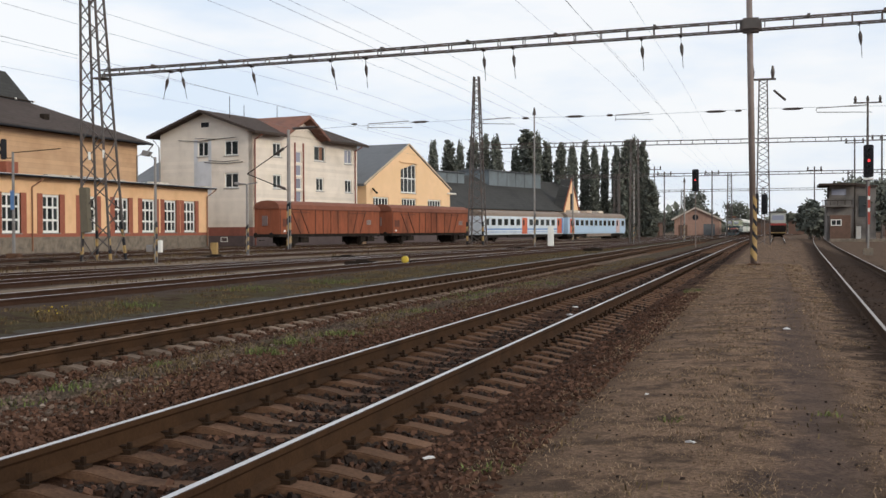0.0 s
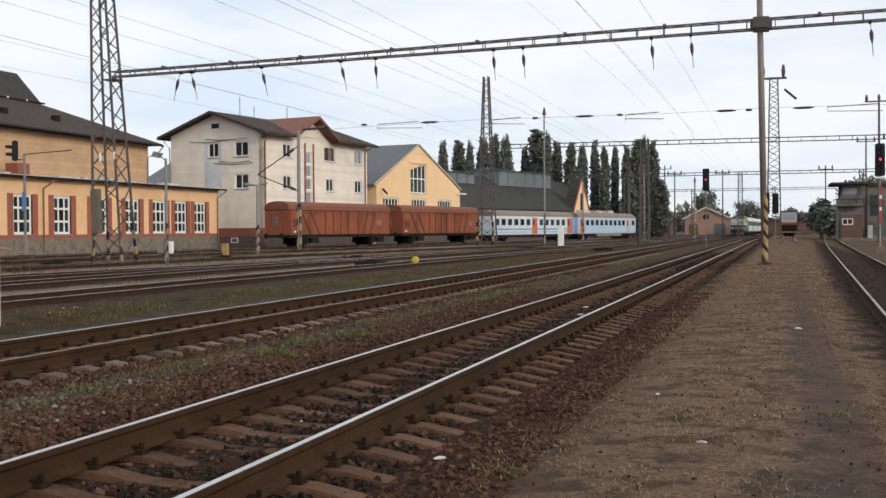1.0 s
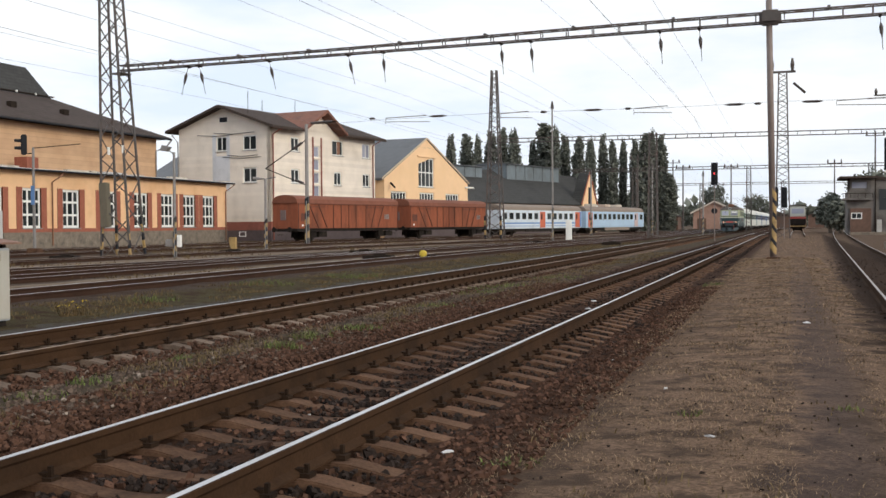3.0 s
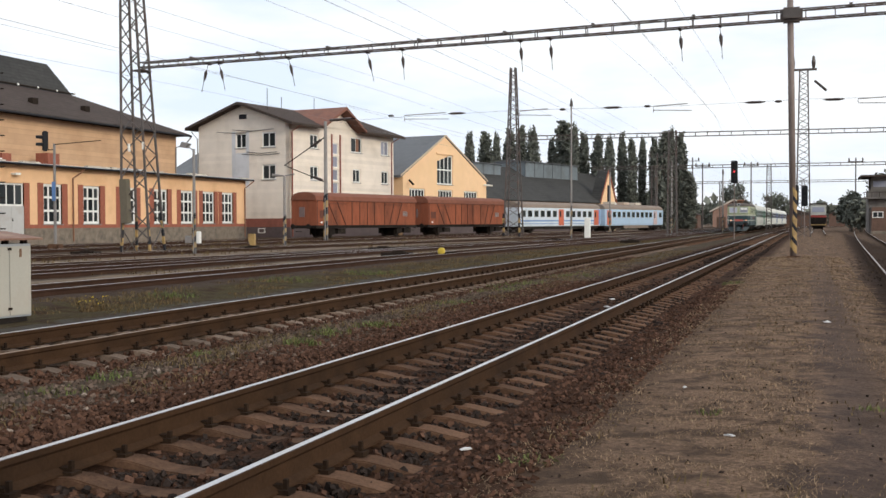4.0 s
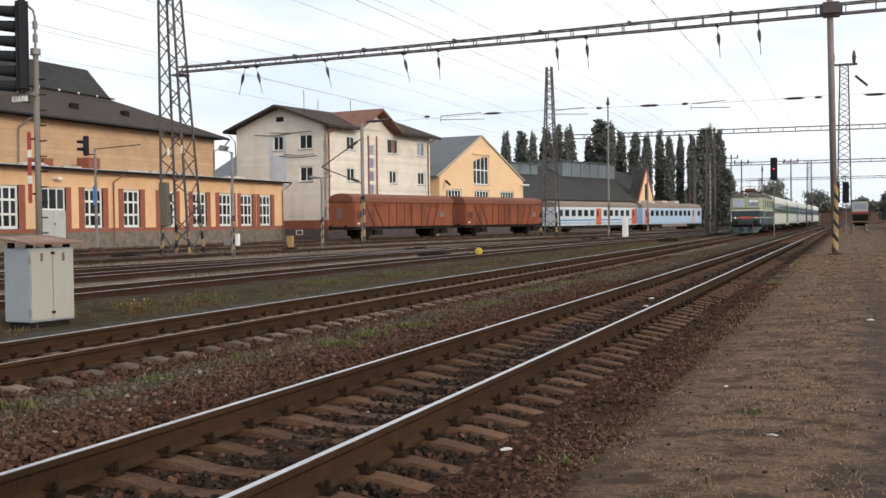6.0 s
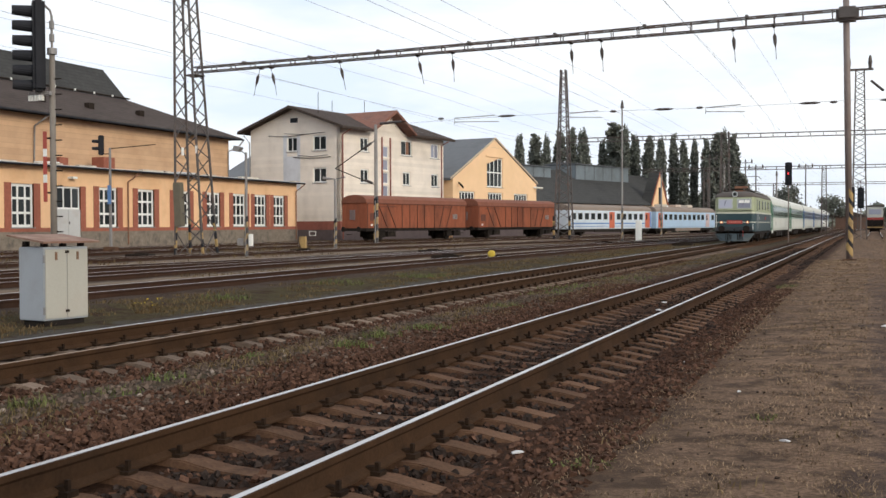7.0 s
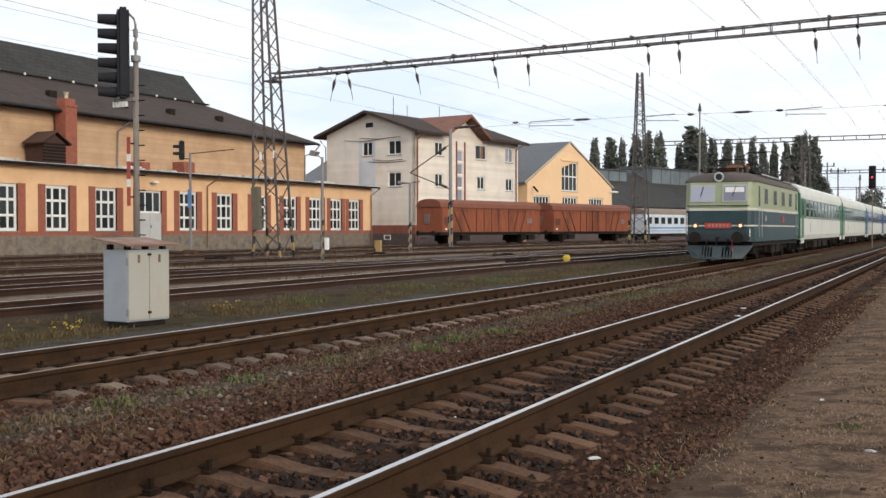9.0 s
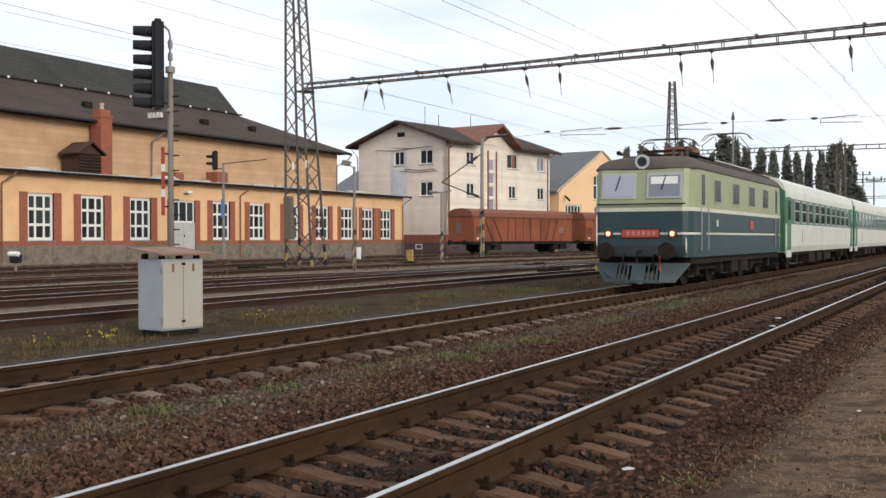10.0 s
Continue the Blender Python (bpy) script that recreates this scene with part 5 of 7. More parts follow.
def railcar(y, second):
    label = "pale blue parked railcar with an open pinkish door" if second else "white and pale blue parked railcar with orange-red doors"
    t = thing("railcar", label, "railcar", on_line(line_wagons, y, 23.8), group="parked railcars")
    L, W = (22.8 if second else 24.2), 1.42
    side_mat = M["emu_blue"] if second else M["emu_white"]
    part("body", Shape().prism([(-W + 0.05, 0.85), (W - 0.05, 0.85), (W, 1.1), (W, 3.15), (-W, 3.15), (-W, 1.1)], 0.2, L - 0.2, "y"), side_mat, t)
    n = 9
    arc = [(W * math.cos(math.pi * i / (n - 1)), 3.15 + 0.75 * math.sin(math.pi * i / (n - 1)) ** 0.8) for i in range(n)]
    part("roof", Shape().prism(arc, 0.2, L - 0.2, "y"), M["emu_roof"], t, "tan dusty roof")
    for sx in (-1, 1):
        def side(name, y0, y1, z0, z1, mat, out, parent, lab=""):
            a, b = sorted((sx * (W + out), sx * (W - 0.05)))
            return part(name, Shape().box(a, b, y0, y1, z0, z1), mat, parent, lab)
        doors = (0.9, 18.6) if second else (11.0, 21.9)
        for d in doors:
            m = M["emu_door"] if d < 15 or not second else M["pink_door"]
            door = side("door", d, d + 1.5, 0.95, 3.0, m, 0.02, t)
            side("pane", d + 0.25, d + 0.65, 2.0, 2.75, M["glass"], 0.026, door)
        ys = [2.9 + 1.75 * k for k in range(8)] + [16.8, 20.9] if second else [0.8 + 1.7 * k for k in range(6)] + [13.1 + 1.72 * k for k in range(5)]
        for y0 in ys:
            w = side("window", y0, y0 + 1.15, 1.98, 2.85, M["chrome"], 0.012, t)
            side("pane", y0 + 0.06, y0 + 1.09, 2.04, 2.79, M["glass"], 0.018, w)
        if not second:
            side("stripe", 0.3, L - 0.3, 1.45, 1.62, M["emu_stripe"], 0.006, t, "blue stripe")
            side("stripe", 0.3, L - 0.3, 1.15, 1.22, M["emu_stripe"], 0.006, t, "blue stripe")
            side("cab_patch", L - 1.2, L - 0.3, 1.0, 3.1, M["emu_stripe"], 0.008, t, "blue end patch")
    part("underframe", Shape().box(-1.2, 1.2, 0.4, L - 0.4, 0.5, 0.85), M["under"], t)
    for yb in (3.2, L - 3.2):
        bogie(t, yb, 2.5)
    if second:
        for y0 in (4.0, 9.0, 13.5):
            part("roof_unit", Shape().box(-0.6, 0.6, y0, y0 + 2.0, 3.88, 4.25), M["coach_roof"], t, bevel=0.06)
    part("skirt", Shape().box(W - 0.1, W - 0.02, 7, 16.5, 0.45, 0.86), M["emu_roof"] if second else M["under"], t)
    return t


M["pink_door"] = material("faded_pink_door_paint", (0.52, 0.40, 0.40), 0.6, 0, 0.1, 2)
railcar(125.6, False)
railcar(150.3, True)


# ---- overhead line: lattice masts, beams, wires ----
def lattice(s, p, w0, w1, h, d0=None, d1=None, leg=0.09, brace=0.05, step=None):
    """Four corner legs that taper, with zigzag braces on every side."""
    d0, d1 = d0 or w0, d1 or w1
    x, y, z = p
    corner = lambda i, t: Vector((x + (-1, 1, 1, -1)[i] * (w0 + (w1 - w0) * t) / 2, y + (-1, -1, 1, 1)[i] * (d0 + (d1 - d0) * t) / 2, z + h * t))
    for i in range(4):
        s.beam(corner(i, 0), corner(i, 1), leg)
    t, k = 0.0, 0
    while t < 0.985:
        dt = (step or 0.9) * (w0 + (w1 - w0) * t) / h
        t2 = min(1.0, t + dt)
        for i in range(4):
            j = (i + 1) % 4
            a, b = (corner(i, t), corner(j, t2)) if k % 2 == 0 else (corner(j, t), corner(i, t2))
            s.beam(a, b, brace)
        t, k = t2, k + 1
    return s


def hazard(parent, p, r, h, n=9, square=True):
    """Slanting yellow and black bands round the foot of a post."""
    for k in range(n):
        z0, z1 = h * k / n, h * (k + 1) / n
        m = M["hazard_y"] if k % 2 else M["black"]
        sh = 0.10
        v = []
        for z, q in ((z0, 0), (z1, 0)):
            for dx, dy in ((-1, -1), (1, -1), (1, 1), (-1, 1)):
                v.append((p[0] + dx * r, p[1] + dy * r, p[2] + max(0, z + sh * dx)))
        part("warning_band", Shape().add(v, [(3, 2, 1, 0), (4, 5, 6, 7), (0, 1, 5, 4), (1, 2, 6, 5), (2, 3, 7, 6), (3, 0, 4, 7)]), m, parent)


def lattice_mast(name, label, p, w0, w1, h, d0=None, d1=None, leg=0.1, group=""):
    t = thing(name, label, "mast", pose(*p), group=group)
    part("lattice", lattice(Shape(), (0, 0, 0), w0, w1, h, d0, d1, leg, leg * 0.45, 0.6), M["lattice"], t)
    return t


# tall mast with the near beam: wide at the foot, turned a little
big = lattice_mast("lattice_mast", "tall weathered steel lattice mast with striped feet", (-32.85, 48.3, -0.2), 2.3, 0.84, 17.8, 1.7, 0.7, 0.125)
big.matrix_basis = pose(-32.85, 48.3, -0.2, 0, -2.4, 0) @ Matrix.Diagonal((0.73, 0.8, 1, 1))
for i, (dx, dy) in enumerate(((-1, -1), (1, -1), (1, 1), (-1, 1))):
    for k in range(5):
        c = Vector((dx * (1.175 - 0.03 * k), dy * (0.85 - 0.02 * k), 0.05 + 0.42 * k))
        part("warning_band", Shape().beam(c, c + Vector((-dx * 0.034, -dy * 0.024, 0.40)), 0.15), M["hazard_y"] if (k + i) % 2 else M["black"], big)
part("equipment_cabinet", Shape().box(-1.0, -0.42, -1.05, -0.55, 1.6, 3.9), M["cab_olive"], big, "olive-grey tall equipment cabinet", bevel=0.04)
part("platform", Shape().box(0.1, 1.0, -0.5, 0.5, 9.45, 9.52), M["lattice"], big)
part("insulator", Shape().tube([(0.9, -0.7, 5.35), (0.9, -0.7, 5.75)], 0.09, 8), M["white"], big)
part("insulator", Shape().tube([(-0.2, -0.8, 5.3), (-0.2, -0.8, 5.7)], 0.09, 8), M["white"], big)


def beam_truss(name, label, y, x0, x1, z0, z1, depth=0.40, step=1.15, r=0.05, slim=1.0):
    """A portal beam: two chords, front and back, with posts and diagonals; slim: depth at the x0 end, as a share."""
    t = thing(name, label, "gantry beam", kind="")
    n = int(abs(x1 - x0) / step)
    at = lambda i, up, dy: Vector((x0 + (x1 - x0) * i / n, y + dy, z0 + (z1 - z0) * i / n + up * (slim + (1 - slim) * smoothstep((i / n - 0.15) / 0.4))))
    for dy in (-0.22, 0.22):
        for up in (0, depth):
            chord = Shape()
            for i in range(0, n, 2):
                chord.beam(at(i, up, dy), at(min(i + 2, n), up, dy), r * 1.25)
            part("chord", chord, M["lattice"], t)
    s = Shape()
    for i in range(n + 1):
        for dy in (-0.22, 0.22):
            s.beam(at(i, 0, dy), at(i, depth, dy), r * 0.8)
        s.beam(at(i, 0, -0.22), at(i, 0, 0.22), r * 0.6)
        s.beam(at(i, depth, -0.22), at(i, depth, 0.22), r * 0.6)
        if i < n:
            s.beam(at(i, depth, -0.22), at(i + 1, depth, 0.22), r * 0.4)
    part("web", s, M["lattice"], t)
    return t


near_beam = beam_truss("portal_beam", "long steel portal beam carrying the overhead wires", 48.3, -32.85, 22.0, 9.45, 10.25, slim=0.62)
for x in (-29.8, -26.0, -22.2, -17.5, -13.3, -9.2, -4.8, 1.6, 4.6):
    z = 9.45 + 0.8 * (x + 32.6) / 54.6 + 0.40 * (0.62 + 0.38 * smoothstep(((x + 32.85) / 54.85 - 0.15) / 0.4)) + 0.02
    part("splice_bracket", Shape().box(x - 0.06, x + 0.06, 48.05, 48.55, z - 0.03, z + 0.09), M["lattice"], near_beam)
part("joint_collar", Shape().box(-1.2, -0.3, 47.95, 48.65, 9.82, 10.42), M["lattice"], near_beam, bevel=0.12)

pole = thing("steel_pole", "brown-grey round steel pole with yellow and black foot bands", "pole", pose(-0.62, 48.3, -0.2))
part("shaft", Shape().tube([(0, 0, 0), (-0.12, 0, 7.0), (-0.22, 0, 13.0)], [0.137, 0.133, 0.122], 16), M["pole"], pole, smooth=True)
for k in range(9):
    z0 = 0.42 + 0.29 * k
    vs, n = [], 16
    for zz in ((z0, z0 + 0.22) if k % 2 else (z0 - 0.07, z0 + 0.29)):
        for j in range(n):
            a = 2 * math.pi * j / n
            vs.append((0.1405 * math.cos(a) - 0.008, 0.1405 * math.sin(a), zz - 0.19 * math.cos(a)))
    part("warning_band", Shape().add(vs, [(j, (j + 1) % n, n + (j + 1) % n, n + j) for j in range(n)]), M["black"] if k % 2 else M["hazard_y"], pole)
part("foot", Shape().box(-0.3, 0.3, -0.3, 0.3, -0.1, 0.12), M["sleeper"], pole, bevel=0.04)

# second portal and the far ones
beam_truss("portal_beam", "steel portal beam over the far tracks", 111.0, -29.5, 30.0, 10.05, 9.75)
far_mast = lattice_mast("lattice_mast", "slender steel lattice mast at the far portal", (-29.7, 111.0, -0.2), 1.7, 0.5, 17.9, leg=0.13)
for k in range(5):
    for dx, dy in ((-1, -1), (1, -1)):
        part("warning_band", Shape().box(dx * 0.85 - 0.1, dx * 0.85 + 0.1, dy * 0.85 - 0.1, dy * 0.85 + 0.1, 0.5 * k, 0.5 * k + 0.5), M["hazard_y"] if k % 2 else M["black"], far_mast)
lattice_mast("lattice_post", "steel lattice post under the far portal", (-13.1, 111.0, -0.2), 0.95, 0.7, 10.8, leg=0.11)
mast_c = lattice_mast("lattice_mast", "slender steel lattice mast with insulators on top", (-0.55, 111.0, -0.2), 1.35, 0.75, 16.3, leg=0.12)
part("crossarm", Shape().box(-1.2, 1.2, -0.1, 0.1, 16.2, 16.4), M["lattice"], mast_c)
for x in (-1.0, 0.9):
    part("insulator", Shape().tube([(x, 0, 16.4), (x, 0, 17.0), (x, 0, 17.6)], [0.13, 0.2, 0.10], 8), M["insulator"], mast_c)
part("stay_insulator", Shape().tube([(1.0, 0, 15.2), (2.1, 0, 14.2)], 0.12, 8), M["insulator"], mast_c)
for y, x0, x1, z in ((178, -34, 40, 10.0), (257, -40, 50, 10.2)):
    beam_truss("portal_beam", "distant steel portal beam", y, x0, x1, z, z, 0.42, 1.6, 0.085)
    for x in (-24, -6.0, 12):
        lattice_mast("lattice_post", "distant steel lattice post", (x + (y - 178) * 0.06, y, -0.2), 0.8, 0.6, z + 0.6, leg=0.12)
for x, y, h in ((10.6, 130, 16.0), (-24, 240, 15), (-20.5, 225, 13), (-11.5, 235, 13.5), (9.0, 236, 14), (13.5, 190, 16), (16.0, 172, 15), (-27.0, 205, 14)):
    t = thing("line_mast", "slender grey line mast with a crossarm", "mast", pose(x, y, -0.2), group="line masts")
    part("shaft", Shape().tube([(0, 0, 0), (0, 0, h)], [0.17, 0.11], 8), M["lattice"], t)
    part("crossarm", Shape().box(-1.5, 1.5, -0.07, 0.07, h - 0.35, h - 0.2), M["lattice"], t)
    for dx in (-1.3, 0, 1.3):
        part("insulator", Shape().tube([(dx, 0, h - 0.2), (dx, 0, h + 0.15), (dx, 0, h + 0.5)], [0.12, 0.17, 0.08], 8), M["insulator"], t)

# hanging insulators and the wires they carry
XS = (-28.9, -28.3, -24.4, -20.2, -18.4, -12.6, -11.2, -5.4, -3.7, 3.6)
for x in XS:
    zt = 9.45 + 0.8 * (x + 32.6) / 54.6
    t = thing("hanging_insulator", "dark hanging insulator string under the portal beam", "insulator", pose(x, 48.3, zt), group="hanging insulators")
    lean = 0.30 if x < -14 and x not in (-28.9, -18.4) else 0.1
    if x == -28.9:
        lean = -0.35
    part("link", Shape().tube([(0, 0, 0.05), (lean * 0.3, 0, -0.38)], 0.012, 5), M["iron"], t)
    part("insulator", Shape().tube([(lean * 0.3, 0, -0.34), (lean * 0.45, 0, -0.5), (lean * 0.6, 0, -0.72), (lean * 0.8, 0, -0.95)], [0.02, 0.085, 0.07, 0.02], 8), M["insulator"], t)
    part("clamp", Shape().box(-0.05, 0.05, -0.27, 0.27, -0.07, -0.02).box(-0.04, 0.04, -0.04, 0.04, -0.12, 0.02), M["iron"], t)
    part("drop_rod", Shape().tube([(lean * 0.8, 0, -0.93), (lean * 1.15, 0, -1.45)], 0.014, 5), M["iron"], t)


def wire(name, pts, r, label):
    return tagged(part(name, Shape().tube(pts, r, 4), M["wire"]), label, "overhead wire")


for x in (-28.3, -24.4, -20.2, -18.4, -14.7, -12.6, -11.2, -6.7, -5.4, -3.7):
    pts = [(x, -40 + 6 * k, 7.95 - 0.25 * math.sin(math.pi * (((-40 + 6 * k) - 48.3) % 62.7) / 62.7)) for k in range(60)]
    pts = [(px + bend(py), py, pz) for px, py, pz in pts]
    wire("messenger_wire", pts, 0.0048, "thin dark messenger wire above the tracks")
for line in (line_main_a, line_main_b, line_yard_a):
    wire("contact_wire", [(line(y) + 0.2 * (-1) ** int(y / 50), y, 5.62) for y in range(-40, 320, 12)], 0.0045, "thin dark contact wire over the track")
# head span with insulators at the far portal
span = thing("head_span", "cross-span wires with dark insulators over the yard", "span wire")
part("span_wire", Shape().tube([(-62, 111, 12.2), (-44, 111, 12.9), (-29.7, 111, 13.2), (-12, 111, 13.05), (-0.5, 111, 13.25), (10.6, 111, 13.1), (30, 111, 13.3)], 0.015, 5), M["wire"], span)
for x, w in ((-43.6, 0.35), (-36.0, 1.0), (-24.4, 0.35), (-19.2, 1.0), (-15.6, 0.35), (-5.1, 1.0), (-2.9, 0.35), (2.2, 1.0)):
    part("insulator", Shape().tube([(x - w, 111, 13.12), (x - w * 0.5, 111, 13.12), (x + w * 0.5, 111, 13.12), (x + w, 111, 13.12)], [0.03, 0.125, 0.125, 0.03], 8), M["insulator"], span)
for x0, x1, dz in ((-42.0, -37.3, 0.6), (-29.0, -26.0, 0.5), (-15.0, -11.6, 0.6), (4.4, 9.0, 0.3)):
    part("stay_arm", Shape().tube([(x0, 111, 13.1 - dz), (x0, 111, 13.1), (x1, 111, 13.25)], 0.05, 5).tube([(x0, 111, 12.7), (x1 + 0.4, 111, 12.55)], 0.04, 5), M["galv"], span)

# posts in the yard
def post(name, label, cat, x, y, h, r, head, bands=3.0):
    t = thing(name, label, cat, pose(x, y, -0.22))
    part("shaft", Shape().tube([(0, 0, 0), (0, 0, h)], [r, r * 0.8], 10), M["galv"], t)
    if bands:
        hazard(t, (0, 0, 0.02), r * 0.88, bands, 7)
    head(t, h)
    return t


def floodlight(t, h):
    part("bracket", Shape().tube([(0, 0, h - 0.1), (-0.35, 0, h + 0.15)], 0.03, 6), M["galv"], t)
    part("lamp_head", Shape().prism([(-0.72, h + 0.10), (-0.40, h + 0.04), (-0.22, h + 0.26), (-0.60, h + 0.36)], -0.16, 0.16, "y"), M["galv"], t, "grey floodlight head")
    part("control_box", Shape().box(-0.48, -0.14, -0.12, 0.12, 0.62, 0.98), M["galv"], t, bevel=0.02)
    part("control_box", Shape().box(0.16, 0.34, -0.10, 0.10, 0.6, 1.2), M["white"], t, bevel=0.02)


def yard_lamp(t, h):
    part("lamp_head", Shape().tube([(-0.05, 0, h), (-0.9, 0, h + 0.05)], [0.04, 0.12], 8), M["galv"], t)
    part("lamp_head", Shape().tube([(0.05, 0, h), (0.75, 0, h + 0.1)], [0.03, 0.05], 8), M["galv"], t)


def cantilever(t, h):
    part("bracket_arm", Shape().tube([(0, 0, h - 1.2), (-3.6, 0, h - 3.4)], 0.04, 6).tube([(0, 0, h - 4.8), (-3.6, 0, h - 3.4)], 0.04, 6).tube([(0.6, 0, h + 0.1), (2.6, 0, h + 0.15)], 0.05, 6), M["iron"], t)
    for a, b in (((-0.3, 0, h - 4.65), (-1.0, 0, h - 4.35)), ((-0.4, 0, h - 1.45), (-1.1, 0, h - 1.87)), ((0.4, 0, h + 0.08), (2.2, 0, h + 0.14))):
        part("insulator", Shape().tube([a, b], 0.11, 8), M["insulator"], t)


def insulator_top(t, h):
    part("insulator", Shape().tube([(0, 0, h), (0, 0, h + 0.3), (0, 0, h + 0.7)], [0.17, 0.13, 0.05], 8), M["insulator"], t)


post("yard_lamp_post", "grey yard post with a floodlight and control box", "lamp post", -29.0, 47.0, 5.3, 0.08, floodlight, 2.0)
post("yard_lamp_post", "grey yard lamp post with striped foot", "lamp post", -33.7, 66.0, 4.8, 0.10, yard_lamp, 2.0)
post("bracket_post", "tall grey post with insulated brackets and striped foot", "post", -36.2, 78.0, 9.6, 0.16, cantilever, 3.8)
p3 = post("insulator_post", "tall grey post with striped foot and top insulator", "post", -20.3, 96.0, 12.0, 0.085, insulator_top, 3.0)
tagged(part("marker_post", Shape().box(-19.27, -18.77, 96.8, 97.2, -0.25, 1.75), M["white"], bevel=0.04), "white painted concrete marker post", "marker")
for x, y, h in ((-24.5, 140, 8.0), (-17.2, 145, 9.0), (-11.0, 150, 8)):
    post("thin_post", "thin grey steel post with striped foot", "post", x, y, h, 0.12, insulator_top, 2.4)
marker = thing("marker_post", "short faded yellow marker post on a concrete foot", "marker", pose(-33.4, 61.0, -0.25))
part("shaft", Shape().prism([(-0.10, 0.1), (0.16, 0.1), (0.16, 0.95), (-0.30, 0.95), (-0.30, 0.65)], -0.12, 0.12, "y"), M["hazard_y"], marker, bevel=0.02)
part("foot", Shape().box(-0.22, 0.28, -0.2, 0.2, -0.1, 0.12), M["plinth"], marker, bevel=0.03)


# ---- signals ----
def signal_head(t, m, h, lamps, w=0.46, d=0.22, hood=0.34, lit=None, first=0.22, step=0.27):
    """A tall dark box with hooded lamps that look along local -y."""
    head = part("signal_head", Shape().box(-w / 2, w / 2, -d / 2, d / 2, 0, h), M["black"], t, "dark signal head with hooded lamps", bevel=0.05)
    head.matrix_basis = m
    for k in range(lamps):
        z = h - first - k * step
        n, vs = 14, []
        for y, big_r, open_a in ((-d / 2, 0.108, 1.3), (-d / 2 - hood, 0.092, 0.9)):
            for r in (big_r, big_r - 0.012):
                vs += [(r * math.cos(-open_a + (math.pi + 2 * open_a) * j / (n - 1)), y, z + r * math.sin(-open_a + (math.pi + 2 * open_a) * j / (n - 1))) for j in range(n)]
        fs = []
        for j in range(n - 1):
            fs += [(j, j + 1, 2 * n + j + 1, 2 * n + j), (n + j, 3 * n + j, 3 * n + j + 1, n + j + 1), (2 * n + j, 2 * n + j + 1, 3 * n + j + 1, 3 * n + j)]
        part("hood", Shape().add(vs, fs), M["black"], head)
        part("lens", Shape().tube([(0, -d / 2 - 0.002, z), (0, -d / 2 - 0.012, z)], 0.085, 14), M["red_on"] if k == lit else M["glass"], head)
    return head


sig = thing("colour_light_signal", "tall six-lamp colour light signal on a grey mast", "railway signal", pose(-13.92, 15.9, -0.2))
part("mast", Shape().tube([(0, 0, 0), (0, 0, 2.6), (0, 0, 4.75)], [0.066, 0.058, 0.050], 14), M["post_grey"], sig, smooth=True)
part("cap", Shape().tube([(0, 0, 4.75), (0, 0, 4.86)], 0.09, 12), M["galv"], sig)
part("conduit", Shape().tube([(0, 0, 4.86), (0, 0, 5.45), (-0.04, 0, 5.56), (-0.16, 0, 5.66)], 0.022, 8).tube([(0, 0, 4.98), (0, 0, 5.12)], 0.045, 8).tube([(0, 0, 5.22), (0, 0, 5.36)], 0.045, 8), M["galv"], sig)
signal_head(sig, pose(-0.20, -0.12, 4.06, 0, 0, -46), 1.68, 6)
part("head_bracket", Shape().box(-0.42, 0.05, -0.14, -0.06, 4.0, 4.06), M["galv"], sig)
for k in range(5):
    part("terminal", Shape().box(-0.42 + 0.07 * k, -0.38 + 0.07 * k, -0.16, -0.1, 3.90, 4.0), M["white"], sig)
for z0, z1, m in ((2.05, 2.40, "sig_red"), (2.40, 2.55, "white"), (2.55, 2.88, "sig_red"), (2.88, 3.02, "white"), (3.02, 3.34, "sig_red")):
    part("mast_plate", Shape().box(-0.155, -0.075, -0.09, -0.075, z0, z1), M[m], sig)
for z in (2.2, 3.2):
    part("plate_bracket", Shape().box(-0.12, 0.0, -0.075, -0.05, z, z + 0.03), M["iron"], sig)
for k in range(11):
    z = 1.5 + 0.28 * k
    part("rung", Shape().tube([(-0.02, 0, z), (0.19, 0.02, z)], 0.012, 5), M["iron"], sig)

small = thing("colour_light_signal", "small two-lamp signal on a thin grey post", "railway signal", pose(-41.3, 52.0, -0.2))
part("mast", Shape().tube([(0, 0, 0), (0, 0, 6.2)], [0.09, 0.07], 10), M["galv"], small)
signal_head(small, pose(-0.55, -0.1, 5.78, 0, 0, -46), 1.15, 2, 0.5, 0.3, 0.36, None, 0.35, 0.42)
part("arm", Shape().tube([(0, 0, 5.85), (-0.5, 0, 5.85)], 0.03, 6).tube([(0, 0, 6.15), (3.2, 0, 6.3)], 0.025, 5), M["iron"], small)
part("blue_plate", Shape().box(-0.12, 0.12, -0.11, -0.09, 2.9, 4.0), M["emu_stripe"], small)
part("foot", Shape().box(-0.35, 0.35, -0.3, 0.3, -0.1, 0.4), M["sleeper"], small, bevel=0.04)

